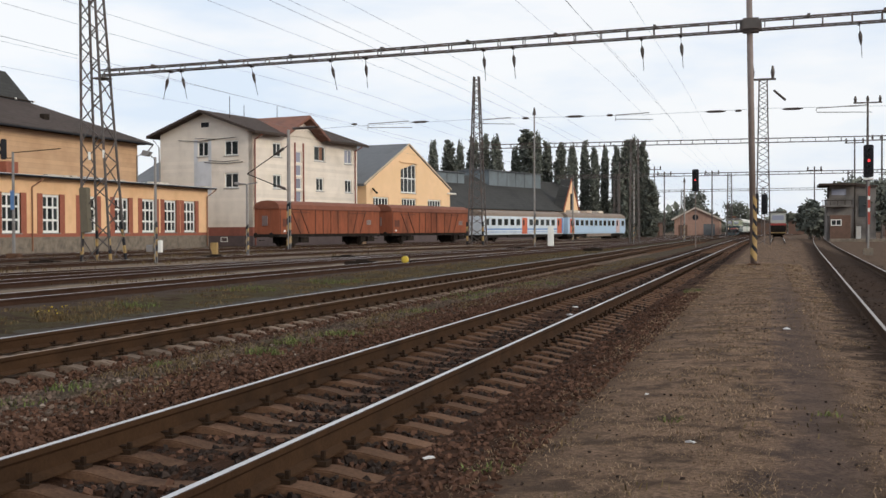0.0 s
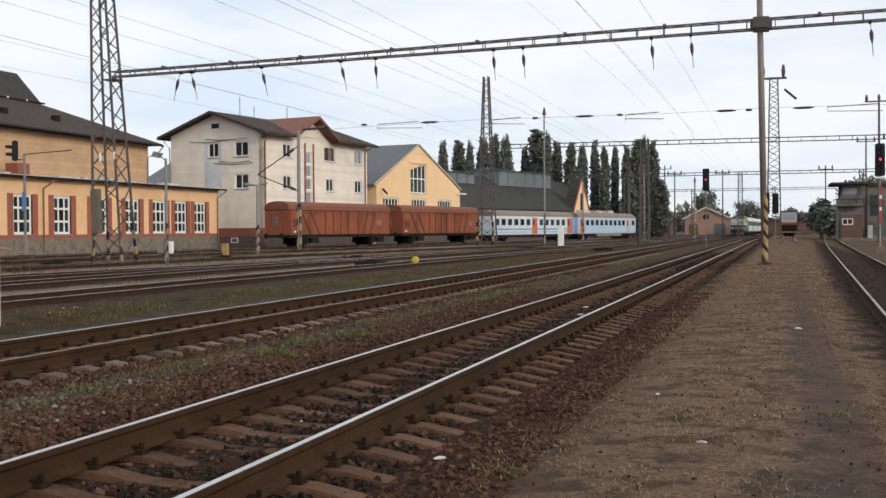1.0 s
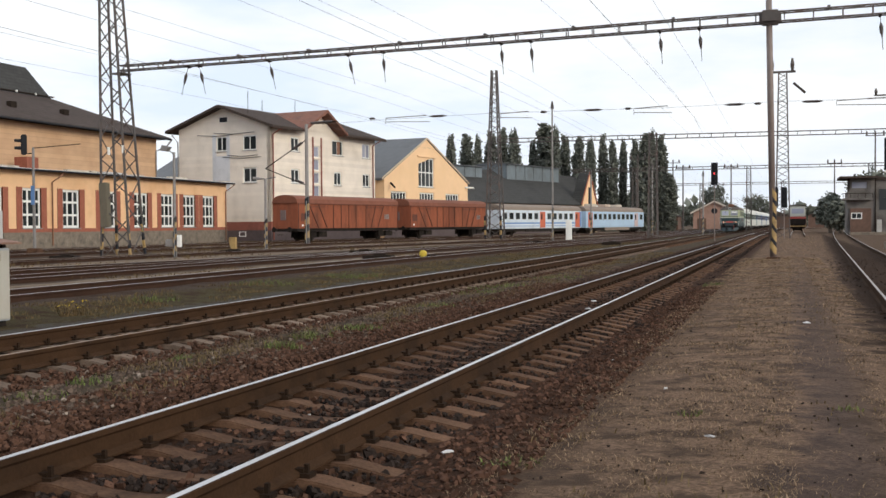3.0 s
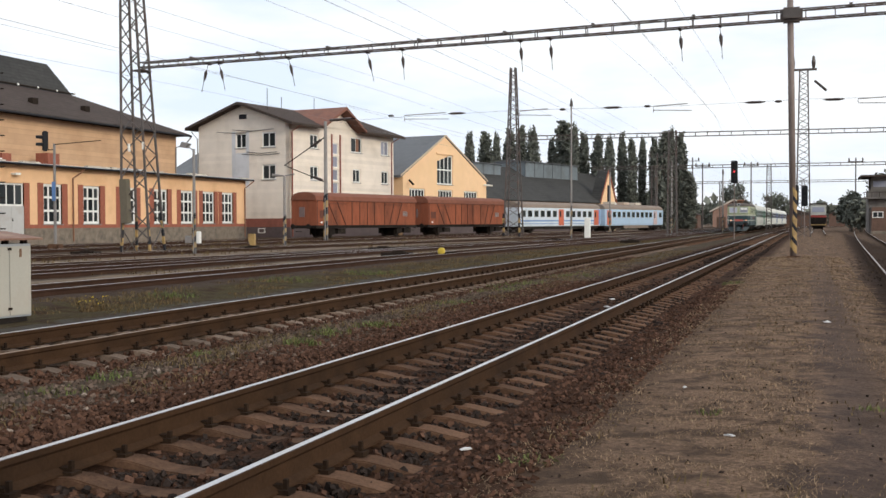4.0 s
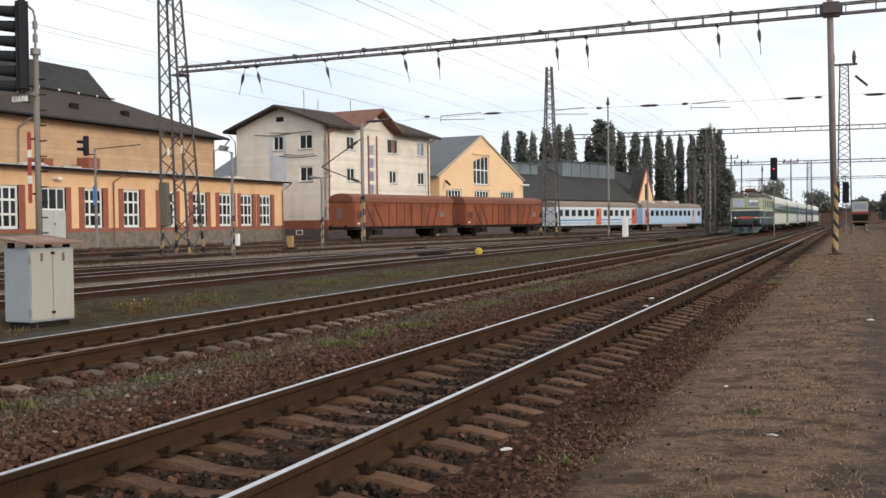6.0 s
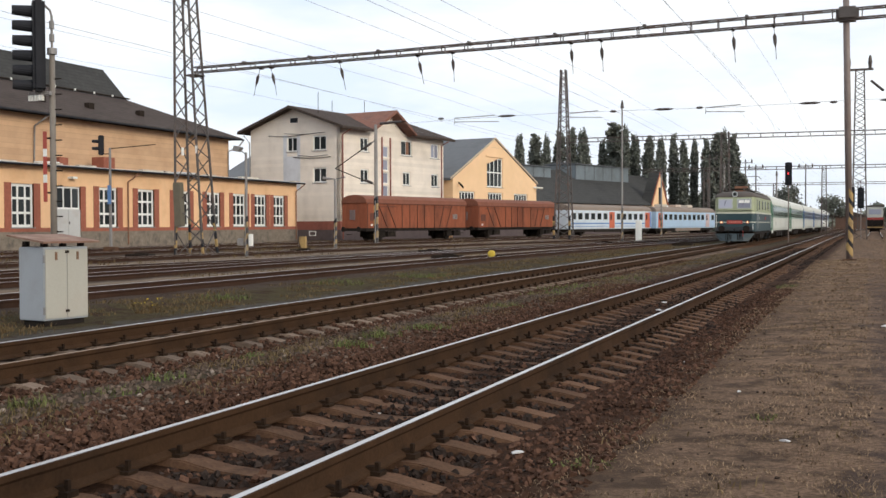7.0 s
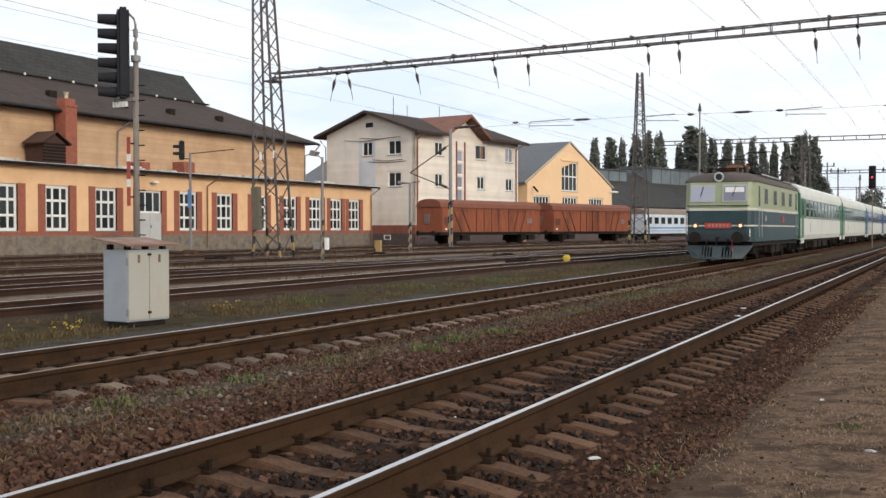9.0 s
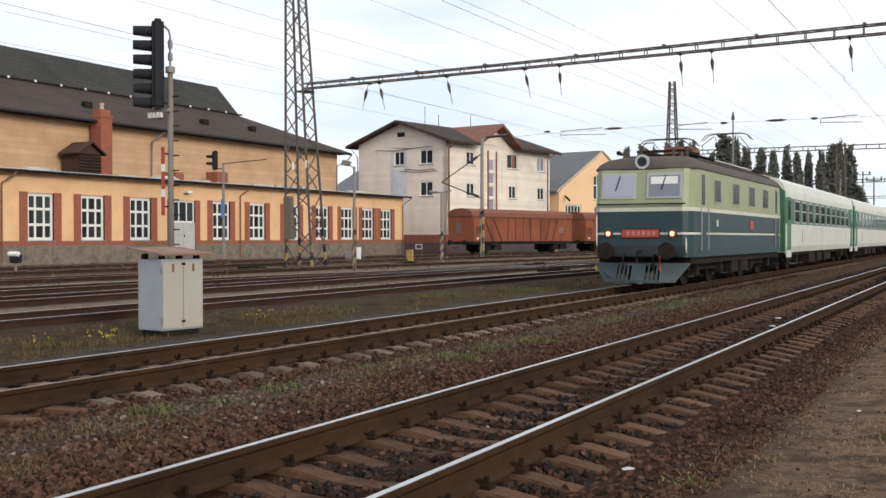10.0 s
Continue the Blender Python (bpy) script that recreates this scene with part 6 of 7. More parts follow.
for x, y, h, lit in ((5.75, 70.0, 6.6, 2), (-6.15, 97.0, 6.8, 2), (-1.2, 106.0, 4.9, None), (-0.4, 108.0, 4.9, None)):
    t = thing("colour_light_signal", "tall signal with a red light" if lit else "dark unlit signal head on a post", "railway signal", pose(x, y, -0.2))
    part("mast", Shape().tube([(0, 0, 0), (0, 0, h - 1.6)], 0.06 if x > 0 else 0.04, 10), M["galv"] if x > 0 else M["pole"], t)
    signal_head(t, pose(0, -0.1, h - 1.9, 0, 0, 0), 1.95, 5, 0.56, 0.3, 0.3, lit, 0.3, 0.33)
    if x > 0:
        for z0, z1, m in ((1.85, 2.62, "sig_red"), (2.62, 2.84, "white"), (2.84, 3.34, "sig_red"), (3.34, 3.56, "white"), (3.56, 4.15, "sig_red")):
            part("mast_plate", Shape().box(-0.03, 0.10, -0.095, -0.08, z0, z1), M[m], t)
        part("foot", Shape().box(-0.28, 0.28, -0.25, 0.25, -0.1, 0.42), M["plinth"], t, bevel=0.05)
        part("sill_plate", Shape().box(-0.28, 0.28, -0.3, -0.1, h - 2.05, h - 1.95), M["white"], t)

dwarf = thing("dwarf_signal", "low black and white shunting signal", "railway signal", pose(-40.8, 36.0, -0.25))
part("mast", Shape().tube([(0, 0, 0), (0, 0, 0.6)], 0.06, 8), M["galv"], dwarf)
part("head", Shape().box(-0.3, 0.3, -0.15, 0.15, 0.55, 1.0), M["black"], dwarf, bevel=0.05)
part("hood", Shape().tube([(-0.3, -0.1, 0.98), (0.3, -0.1, 0.98)], 0.12, 8), M["white"], dwarf)

# ---- relay cabinet ----
cab = thing("relay_cabinet", "pale grey steel relay cabinet with a rusty sloping roof", "relay cabinet", pose(-12.08, 13.55, -0.20, 0, 0, -8))
CX, CY = 0.58, 0.90
part("body", Shape().box(-CX, 0, 0, CY, 0.10, 1.27), M["cabinet"], cab, bevel=0.012)
part("base", Shape().box(-CX + 0.05, -0.05, 0.05, CY - 0.05, -0.1, 0.10), M["under"], cab)
for y0, y1 in ((0.02, CY / 2 - 0.005), (CY / 2 + 0.005, CY - 0.02)):
    d = part("door", Shape().box(0.0, 0.016, y0, y1, 0.13, 1.23), M["cabinet_lit"], cab, "cabinet door in the paler tone of the lit side", bevel=0.006)
    part("vent_slot", Shape().box(0.016, 0.022, (y0 + y1) / 2 - 0.022, (y0 + y1) / 2 + 0.022, 1.06, 1.19), M["rust_spot"], d)
for z in (0.22, 1.17):
    part("latch", Shape().box(0.016, 0.03, CY / 2 - 0.035, CY / 2 + 0.035, z, z + 0.04), M["iron"], cab)
for z in (0.2, 1.02):
    part("hinge", Shape().box(-0.01, 0.022, -0.012, 0.012, z, z + 0.12), M["galv"], cab)
for x, y in ((-CX + 0.08, 0.08), (-0.08, 0.08), (-0.08, CY - 0.08), (-CX + 0.08, CY - 0.08), (-0.08, CY / 2)):
    part("roof_stud", Shape().box(x - 0.04, x + 0.04, y - 0.04, y + 0.04, 1.27, 1.36), M["iron"], cab)
part("roof", Shape().prism([(-CX - 0.16, 1.44), (0.12, 1.33), (0.12, 1.36), (-CX - 0.16, 1.47)], -0.10, CY + 0.14, "y"), M["rust_roof"], cab, "rusty brown sheet roof")

# ---- point lever, buffer, small yard pieces ----
lev = thing("point_lever", "point lever with a round yellow weight", "point lever", pose(-16.0, 47.0, -0.2))
part("weight", Shape().tube([(0, 0.1, 0.27), (0, 0.06, 0.27), (0, -0.06, 0.27), (0, -0.1, 0.27)], [0.09, 0.165, 0.165, 0.09], 18), M["lever_yellow"], lev, "round yellow weight")
part("stand", Shape().box(0.25, 0.7, -0.2, 0.2, -0.05, 0.22).box(-0.05, 0.6, -0.03, 0.03, 0.1, 0.16), M["iron"], lev, bevel=0.02)
for x, y in ((-17.6, 46.0), (-22.0, 55), (-30.0, 55), (-12.3, 80), (-19.0, 84), (-33, 44)):
    tagged(part("point_machine", Shape().box(x - 0.9, x + 0.5, y - 0.3, y + 0.3, -0.22, 0.03).box(x - 0.4, x + 0.2, y - 0.2, y + 0.2, 0.03, 0.10), M["iron"], bevel=0.03), "low dark point machine beside the rails", "point machine")

# ---- right-hand side and the far end ----
def control_tower():
    t = thing("signal_tower", "grey-brown signal tower with an overhanging flat roof", "signal box", pose(6.9, 150, -0.25))
    part("body", Shape().box(0.4, 3.8, 0, 7, 0, 5.6), M["grey_render"], t)
    part("lower_wing", Shape().box(0.7, 3.2, -1.2, 0, 0, 3.4), M["brick_dark"], t)
    w = window(t, 0.78, 2.1, 2.05, 2.85, 2, 1, 0.0, 0.10, False)
    w.location.y = -1.3
    part("balcony", Shape().box(-0.2, 3.4, -1.0, 3, 4.5, 4.7), M["grey_render"], t)
    part("balcony_rail", Shape().box(-0.2, 3.4, -1.0, -0.94, 5.3, 5.37).box(-0.2, -0.14, -1.0, 3, 5.3, 5.37), M["iron"], t)
    for x in (-0.2, 0.7, 1.6, 2.5, 3.34):
        part("baluster", Shape().box(x, x + 0.06, -1.0, -0.94, 4.7, 5.3), M["iron"], t)
    for x0, x1, y0, y1 in ((0.7, 0.95, 0.3, 0.55), (2.75, 3.8, 0.3, 0.55), (0.7, 0.95, 6.4, 6.7), (2.75, 3.8, 6.4, 6.7), (3.6, 3.8, 0.55, 6.4)):
        part("cabin_pier", Shape().box(x0, x1, y0, y1, 5.6, 7.3), M["grey_render"], t)
    for y in (0.34, 6.5):
        part("cabin_parapet", Shape().box(0.95, 2.75, y, y + 0.2, 5.6, 6.05), M["grey_render"], t)
        # pale opaque panes stand in for bright sky seen through the cabin
        part("window_strip", Shape().box(0.95, 2.75, y + 0.08, y + 0.1, 6.05, 6.85), M["pale_glass"], t)
        part("lintel", Shape().box(0.95, 2.75, y, y + 0.2, 6.85, 7.3), M["grey_render"], t)
    part("roof", Shape().box(-0.6, 4.0, -1.3, 7.4, 7.3, 7.55), M["roof"], t, "overhanging flat roof")
    part("stair_wing", Shape().box(3.8, 6.4, 0.6, 8, 0, 7.1), M["grey_render"], t)
    part("stair_window", Shape().box(4.3, 5.5, 0.54, 0.6, 3.2, 5.9), M["glass"], t)
    part("stair_roof", Shape().prism([(3.7, 7.1), (6.6, 7.1), (6.6, 7.25), (3.7, 7.6)], 0.3, 8.3, "y"), M["roof"], t)
    part("drainpipe", Shape().tube([(3.78, -0.1, 0), (3.78, -0.1, 7.2)], 0.07, 6), M["iron"], t)
    part("door", Shape().box(4.0, 4.6, 0.54, 0.6, 0, 1.95), M["door_grey"], t)
    t2 = thing("platform_edge", "low weathered concrete platform edge beside the side track", "platform", kind="structure")
    part("slab", Shape().box(7.4, 18, 145.4, 147.6, -0.35, 0.12), M["plinth"], t2, bevel=0.04)


M["grey_render"] = material("grey_brown_render", (0.17, 0.155, 0.145), 0.9, 0, 0.3, 2, (0.05, 0.042, 0.038), 0.8, 0.5)
M["brick_dark"] = material("dark_sooty_brick", (0.13, 0.075, 0.055), 0.9, 0, 0.25, 3)
M["pink_brick"] = material("pale_red_brick", (0.36, 0.22, 0.17), 0.9, 0, 0.15, 2)
control_tower()


def line_stub(y): return 0.9 + 0.008 * (y - 120)


track(line_stub, 122, 300, "short rusty siding behind the grass path", M["dull_steel"])
mv = thing("maintenance_railcar", "white, red and dark maintenance railcar with yellow sill", "railcar", pose(line_stub(185), 185, 0) @ Matrix.Diagonal((0.92, 1, 1.14, 1)))
part("body", Shape().box(-1.35, 1.35, 0, 9, 1.0, 2.0), M["under"], mv)
part("red_band", Shape().box(-1.36, 1.36, -0.01, 9.01, 1.75, 2.05), M["red_plate"], mv)
part("cabin", Shape().box(-1.3, 1.3, 0.05, 6, 2.05, 3.6), M["coach_white"], mv, bevel=0.08)
part("windscreen", Shape().box(-1.0, 1.0, 0.0, 0.06, 2.5, 3.2), M["pale_glass"], mv)
part("sill", Shape().box(-1.36, 1.36, -0.05, 9, 0.62, 0.78), M["hazard_y"], mv)
part("frame", Shape().box(-1.2, 1.2, 0.1, 9, 0.4, 1.0), M["under"], mv)
part("roof", Shape().box(-1.4, 1.4, -0.1, 6.2, 3.6, 3.75), M["roof_dust"], mv)
wheelset(mv, 1.8)
wheelset(mv, 7.0)

depot = thing("depot_house", "old pale red brick depot with a low gabled roof", "depot building", pose(-23, 280, -0.25))
part("wall", Shape().prism([(0, 0), (11, 0), (11, 4.2), (5.2, 6.9), (0, 4.2)], 0, 14, "y"), M["pink_brick"], depot)
part("roof", Shape().prism([(-0.6, 3.95), (5.2, 6.95), (11.6, 3.95), (11.6, 4.3), (5.2, 7.3), (-0.6, 4.3)], -0.5, 14.5, "y"), M["roof"], depot)
part("verge", Shape().prism([(-0.7, 3.9), (5.2, 6.9), (11.7, 3.9), (11.7, 4.32), (5.2, 7.33), (-0.7, 4.32)], -0.6, -0.5, "y"), M["coach_roof"], depot, "pale verge boards")
part("round_window", Shape().tube([(5.2, -0.02, 4.7), (5.2, -0.08, 4.7)], 0.75, 16), M["black"], depot)
part("gate", Shape().box(7.2, 10.0, -0.08, 0, 0, 3.0), M["tin"], depot)
part("gate", Shape().box(1.0, 3.2, -0.08, 0, 0, 2.8), M["brick_dark"], depot)
for x0, w, h, y in ((-34, 9, 3.2, 262), (-42, 7, 3.6, 250), (22, 16, 5, 230), (-8, 9, 3.5, 330), (6, 10, 4.0, 360), (-2, 8, 3.0, 400)):
    t = thing("far_shed", "low brown shed far down the yard", "shed", pose(x0, y, -0.25), group="far sheds")
    part("wall", Shape().box(0, w, 0, 8, 0, h), M["brick_dark"], t)
    part("roof", Shape().prism([(-0.4, h), (w + 0.4, h), (w / 2, h + 1.6)], -0.4, 8.4, "y"), M["roof"], t)


# ---- trees ----
# leaf colour is paled and greyed to stand in for distance haze
M["leaf"] = material("hazy_tree_leaf", (0.135, 0.145, 0.120), 0.8, 0, 0.35, 3, (0.080, 0.090, 0.074), 0.6, 1.0, 0, island=0.5)
M["bark"] = material("grey_bark", (0.11, 0.09, 0.075), 0.95, 0, 0.25, 5)


def leaf_cloud(rng, centres, size):
    """Many small bent leaf sprays, two triangles each, round given points."""
    n = len(centres)
    c = np.asarray(centres)
    a = rng.normal(size=(n, 3)); a /= np.linalg.norm(a, axis=1)[:, None]
    b = np.cross(a, rng.normal(size=(n, 3))); b /= np.linalg.norm(b, axis=1)[:, None]
    s = size * rng.uniform(0.5, 1.3, (n, 1))
    v = np.stack([c - a * s, c + b * s * 0.6, c + a * s, c - b * s * 0.6 + np.cross(a, b) * s * 0.3], 1).reshape(-1, 3)
    sh = Shape()
    sh.v = [tuple(p) for p in v]
    sh.f = [f for i in range(n) for f in ((4 * i, 4 * i + 1, 4 * i + 2), (4 * i, 4 * i + 2, 4 * i + 3))]
    return sh


def poplar(seed, h, r):
    rng = np.random.default_rng(seed)
    t = thing("poplar_tree", "dark green columnar poplar in full leaf", "tree", group="row of poplars")
    s = Shape().tube([(0, 0, 0), (0.1, 0, h * 0.4), (0, 0.1, h * 0.95)], [0.35, 0.22, 0.03], 8)
    pts = []
    for k in range(170):
        u = 0.02 + 0.93 * (k + rng.uniform()) / 170
        a = rng.uniform(0, 6.283)
        wide = (0.85 + 0.15 * math.sin(2.6 * u)) * (1.0 if u < 0.66 else max(0.14, 1 - ((u - 0.66) / 0.37) ** 1.7))
        rad = r * wide * rng.uniform(0.72, 1.10)
        up = h * rng.uniform(0.07, 0.13)
        z = h * u
        foot, tip = (0.25 * rad * math.cos(a), 0.25 * rad * math.sin(a), z - up), (rad * math.cos(a), rad * math.sin(a), min(z + up * 0.6, h))
        s.tube([(0, 0, max(0.1, z - up * 1.3)), tip], [0.04, 0.012], 4)
        for q in range(40):
            w = rng.uniform(0.0, 1.08)
            pts.append(tuple(foot[i] + (tip[i] - foot[i]) * w + rng.normal(0, 0.15 if i < 2 else 0.3) for i in range(3)))
    part("trunk", s, M["bark"], t)
    part("crown", leaf_cloud(rng, pts, 0.34), M["leaf"], t)
    return t


protos = [poplar(3, 19.5, 1.3), poplar(5, 19.5, 1.3), poplar(8, 19.5, 1.3)]
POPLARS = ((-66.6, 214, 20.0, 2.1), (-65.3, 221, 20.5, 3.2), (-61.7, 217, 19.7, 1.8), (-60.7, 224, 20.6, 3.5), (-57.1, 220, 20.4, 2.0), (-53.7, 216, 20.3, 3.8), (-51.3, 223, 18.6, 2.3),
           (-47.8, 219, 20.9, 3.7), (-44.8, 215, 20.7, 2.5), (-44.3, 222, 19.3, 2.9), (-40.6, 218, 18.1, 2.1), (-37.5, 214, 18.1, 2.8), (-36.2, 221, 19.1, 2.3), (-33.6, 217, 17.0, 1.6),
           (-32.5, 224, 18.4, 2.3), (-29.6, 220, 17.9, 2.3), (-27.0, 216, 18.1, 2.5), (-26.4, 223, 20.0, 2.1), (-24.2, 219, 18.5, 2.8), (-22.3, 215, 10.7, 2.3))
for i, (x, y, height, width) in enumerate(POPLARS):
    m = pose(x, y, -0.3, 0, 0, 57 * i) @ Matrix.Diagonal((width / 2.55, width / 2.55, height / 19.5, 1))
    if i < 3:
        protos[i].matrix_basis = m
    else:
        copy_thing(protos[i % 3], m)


def round_tree(seed, x, y, h, r, label, low=-0.5, boughs=40):
    rng = np.random.default_rng(seed)
    t = thing("round_tree", label, "tree", pose(x, y, -0.3))
    s = Shape().tube([(0, 0, 0), (0.1, 0, h * 0.5)], [0.3, 0.15], 8)
    pts = []
    for k in range(boughs):
        a, e = rng.uniform(0, 6.283), rng.uniform(low, 1.4)
        q = rng.uniform(0.5, 1.0)
        c = (r * q * math.cos(a) * math.cos(e), r * q * math.sin(a) * math.cos(e), h * 0.58 + h * 0.38 * q * math.sin(e))
        s.tube([(0, 0, h * 0.3), c], [0.08, 0.015], 4)
        for _ in range(52):
            pts.append((c[0] + rng.normal(0, r * 0.16), c[1] + rng.normal(0, r * 0.16), c[2] + rng.normal(0, h * 0.06)))
    part("trunk", s, M["bark"], t)
    part("crown", leaf_cloud(rng, pts, 0.34), M["leaf"], t)


round_tree(21, -19.2, 302, 12.5, 3.2, "dense dark tree behind the old depot")
round_tree(22, -8.6, 322, 10.0, 4.0, "round dark tree far down the yard")
round_tree(23, -28, 300, 6.5, 5.0, "low spreading tree behind the sheds")
round_tree(24, 13.5, 172, 9.5, 5.0, "dark spreading tree behind the signal tower")
round_tree(25, 20.5, 178, 10.5, 6.0, "dark spreading tree behind the signal tower")
round_tree(29, 16.2, 152, 7.6, 3.6, "dark spreading tree beside the signal tower", -1.2)
round_tree(26, 6.1, 176, 5.8, 2.0, "dark dense bush by the signal tower", -1.4, 60)
round_tree(30, 7.2, 168, 4.6, 1.9, "dark dense bush by the signal tower", -1.4, 60)
round_tree(27, -38, 262, 9.0, 5.0, "bushy tree at the foot of the poplars")
round_tree(28, -26, 232, 8.0, 3.2, "bushy tree at the foot of the poplars")

rng = np.random.default_rng(77)
far = []
for k in range(9000):
    x = rng.uniform(-420, 520)
    far.append((x, 620 + 60 * math.sin(x * 0.03) + rng.uniform(-12, 12), rng.uniform(0, 1) ** 0.8 * (8 + 3.5 * math.sin(x * 0.11) + 2.5 * math.sin(x * 0.37))))
tagged(part("far_woods", leaf_cloud(rng, far, 2.6), M["leaf"]), "distant dark treeline along the horizon", "woods", kind="stuff")


# ---- loose ground cover near the camera ----
M["stone_red"] = material("rusty_ballast_stone", (0.076, 0.041, 0.028), 1.0, 0, 0.35, 12, (0.034, 0.019, 0.013), 0.7, 0.6, 0.4, island=0.5, spec=0.08)
M["stone_grey"] = material("grey_ballast_stone", (0.031, 0.0225, 0.019), 1.0, 0, 0.4, 12, (0.016, 0.012, 0.010), 0.7, 0.6, 0.4, island=0.5, spec=0.08)
M["stone_mix"] = material("dusty_gravel_stone", (0.104, 0.076, 0.060), 1.0, 0, 0.35, 12, (0.05, 0.03, 0.022), 0.7, 0.6, 0.4, island=0.5, spec=0.08)
M["stone_pale"] = material("pale_chalky_stone", (0.22, 0.18, 0.15), 1.0, 0, 0.3, 12, (0.18, 0.14, 0.11), 0.7, 0.6, 0.3, island=0.4, spec=0.08)
M["straw"] = material("dry_straw_blades", (0.25, 0.172, 0.110), 1.0, 0, 0.2, 2, (0.09, 0.06, 0.04), 0.7, 0.9, 0, island=0.5, spec=0.08)
M["weed"] = material("green_weed_leaves", (0.105, 0.128, 0.044), 0.9, 0, 0.25, 3, (0.11, 0.088, 0.04), 0.6, 0.8, 0, island=0.45, spec=0.1)
M["dull_grass"] = material("dull_olive_grass", (0.125, 0.090, 0.046), 0.95, 0, 0.25, 2, (0.105, 0.066, 0.035), 0.7, 0.5, 0, island=0.45, spec=0.08)
M["flower"] = material("yellow_flowers", (0.55, 0.40, 0.03), 0.8, 0, 0.2, 5, bump=0, island=0.3)
M["litter"] = material("white_paper_litter", (0.55, 0.54, 0.54), 0.8, 0, 0.1, 5)
rng = np.random.default_rng(11)
CUBE_V = np.array([(-1, -1, -1), (1, -1, -1), (1, 1, -1), (-1, 1, -1), (-1, -1, 1), (1, -1, 1), (1, 1, 1), (-1, 1, 1)], float)
CUBE_F = np.array([(3, 2, 1, 0), (4, 5, 6, 7), (0, 1, 5, 4), (1, 2, 6, 5), (2, 3, 7, 6), (3, 0, 4, 7)])


def turned(n):
    """Random rotations."""
    q = rng.normal(size=(n, 4))
    q /= np.linalg.norm(q, axis=1)[:, None]
    w, x, y, z = q.T
    return np.stack([1 - 2 * (y * y + z * z), 2 * (x * y - z * w), 2 * (x * z + y * w), 2 * (x * y + z * w), 1 - 2 * (x * x + z * z), 2 * (y * z - x * w),
                     2 * (x * z - y * w), 2 * (y * z + x * w), 1 - 2 * (x * x + y * y)], 1).reshape(n, 3, 3)


def stones(pos, size, mat, name, label):
    """Angular broken stones, one closed hull each, joined."""
    n = len(pos)
    v = CUBE_V[None] * rng.uniform(0.45, 1.0, (n, 8, 3)) * (size[:, None, None] * rng.uniform(0.6, 1.15, (n, 1, 3)))
    v = np.einsum("nij,nkj->nki", turned(n), v) + pos[:, None]
    sh = Shape()
    sh.v = v.reshape(-1, 3).tolist()
    sh.f = (CUBE_F[None] + 8 * np.arange(n)[:, None, None]).reshape(-1, 4).tolist()
    return tagged(part(name, sh, mat), label, "stones", kind="stuff")


def bed(line, y0, y1, count, left, right, s0, s1):
    """Places for ballast: below the rail foot between the sleepers, falling away beside them."""
    y = y0 + (y1 - y0) * rng.uniform(size=count) ** 1.5
    u = rng.uniform(left, right, count)
    a = np.abs(u)
    rail = (np.abs(a - 0.753) < 0.10)
    y, u, a = y[~rail], u[~rail], a[~rail]
    step, first = (0.557, 0.55) if line is line_main_a else (0.6, 0.3)
    phase = np.abs(((y + 6 - first) / step + 0.5) % 1.0 - 0.5) * step
    on_sleeper = (phase < 0.125) & (a < 1.32)
    keep = ~on_sleeper | (rng.uniform(size=len(y)) < 0.10) | ((u < -0.85) & (rng.uniform(size=len(y)) < 0.55) & on_sleeper & (left < -1.5) & (np.abs(u) > 0.95))
    y, u, a = y[keep], u[keep], a[keep]
    z = np.where(a < 0.7, -0.262, np.where(u > 0, -0.238 - 0.14 * np.clip(a - 0.9, 0, 0.4) + 0.10 * np.clip(a - 1.35, 0, 0.4), -0.215 - 0.04 * np.clip(a - 1.6, 0, 1))) + rng.normal(0, 0.008, len(y))
    x = np.array([line(v) for v in y]) + u
    return np.stack([x, y, z], 1), rng.uniform(s0, s1, len(y))


p, s = bed(line_main_a, 2.5, 16, 15000, -2.1, 1.75, 0.014, 0.034)
stones(p, s, M["stone_grey"], "track_ballast", "dark broken stone ballast between the sleepers")
p, s = bed(line_main_a, 3.0, 30, 8000, -2.15, 1.7, 0.018, 0.036)
stones(p, s, M["stone_red"], "track_ballast", "rust-brown broken stone ballast")
p, s = bed(line_main_a, 16, 60, 9000, -2.0, 1.7, 0.022, 0.042)
stones(p, s, M["stone_grey"], "track_ballast", "dark broken stone ballast between the sleepers")
p, s = bed(line_main_a, 45, 130, 8000, -1.9, 1.7, 0.03, 0.06)
stones(p, s, M["stone_grey"], "track_ballast", "dark broken stone ballast between the sleepers")
p, s = bed(line_main_b, 6, 50, 12000, -1.9, 1.9, 0.020, 0.042)
stones(p, s, M["stone_red"], "track_ballast", "rust-brown broken stone ballast")


def scatter(x0, x1, y0, y1, count, power=1.6):
    y = y0 + (y1 - y0) * rng.uniform(size=count) ** power
    x = rng.uniform(x0, x1, count)
    return x, y, np.array([ground_height(a, b) for a, b in zip(x, y)])


x, y, z = scatter(-6.3, -4.72, 3.0, 28, 12000, 1.7)
stones(np.stack([x, y, z + 0.008 + 0.028 * np.clip((x + 5.7) / 0.8, 0, 1)], 1), rng.uniform(0.009, 0.034, len(x)), M["stone_red"], "track_ballast", "rust-brown ballast shoulder beside the near track")
x, y, z = scatter(-2.5, -1.6, 3.0, 28, 5000, 1.7)
stones(np.stack([x, y, z + 0.004], 1), rng.uniform(0.010, 0.030, len(x)), M["stone_red"], "track_ballast", "rust-brown ballast shoulder beside the near track")
x, y, z = scatter(-7.74, -7.15, 5.0, 50, 3000, 1.5)
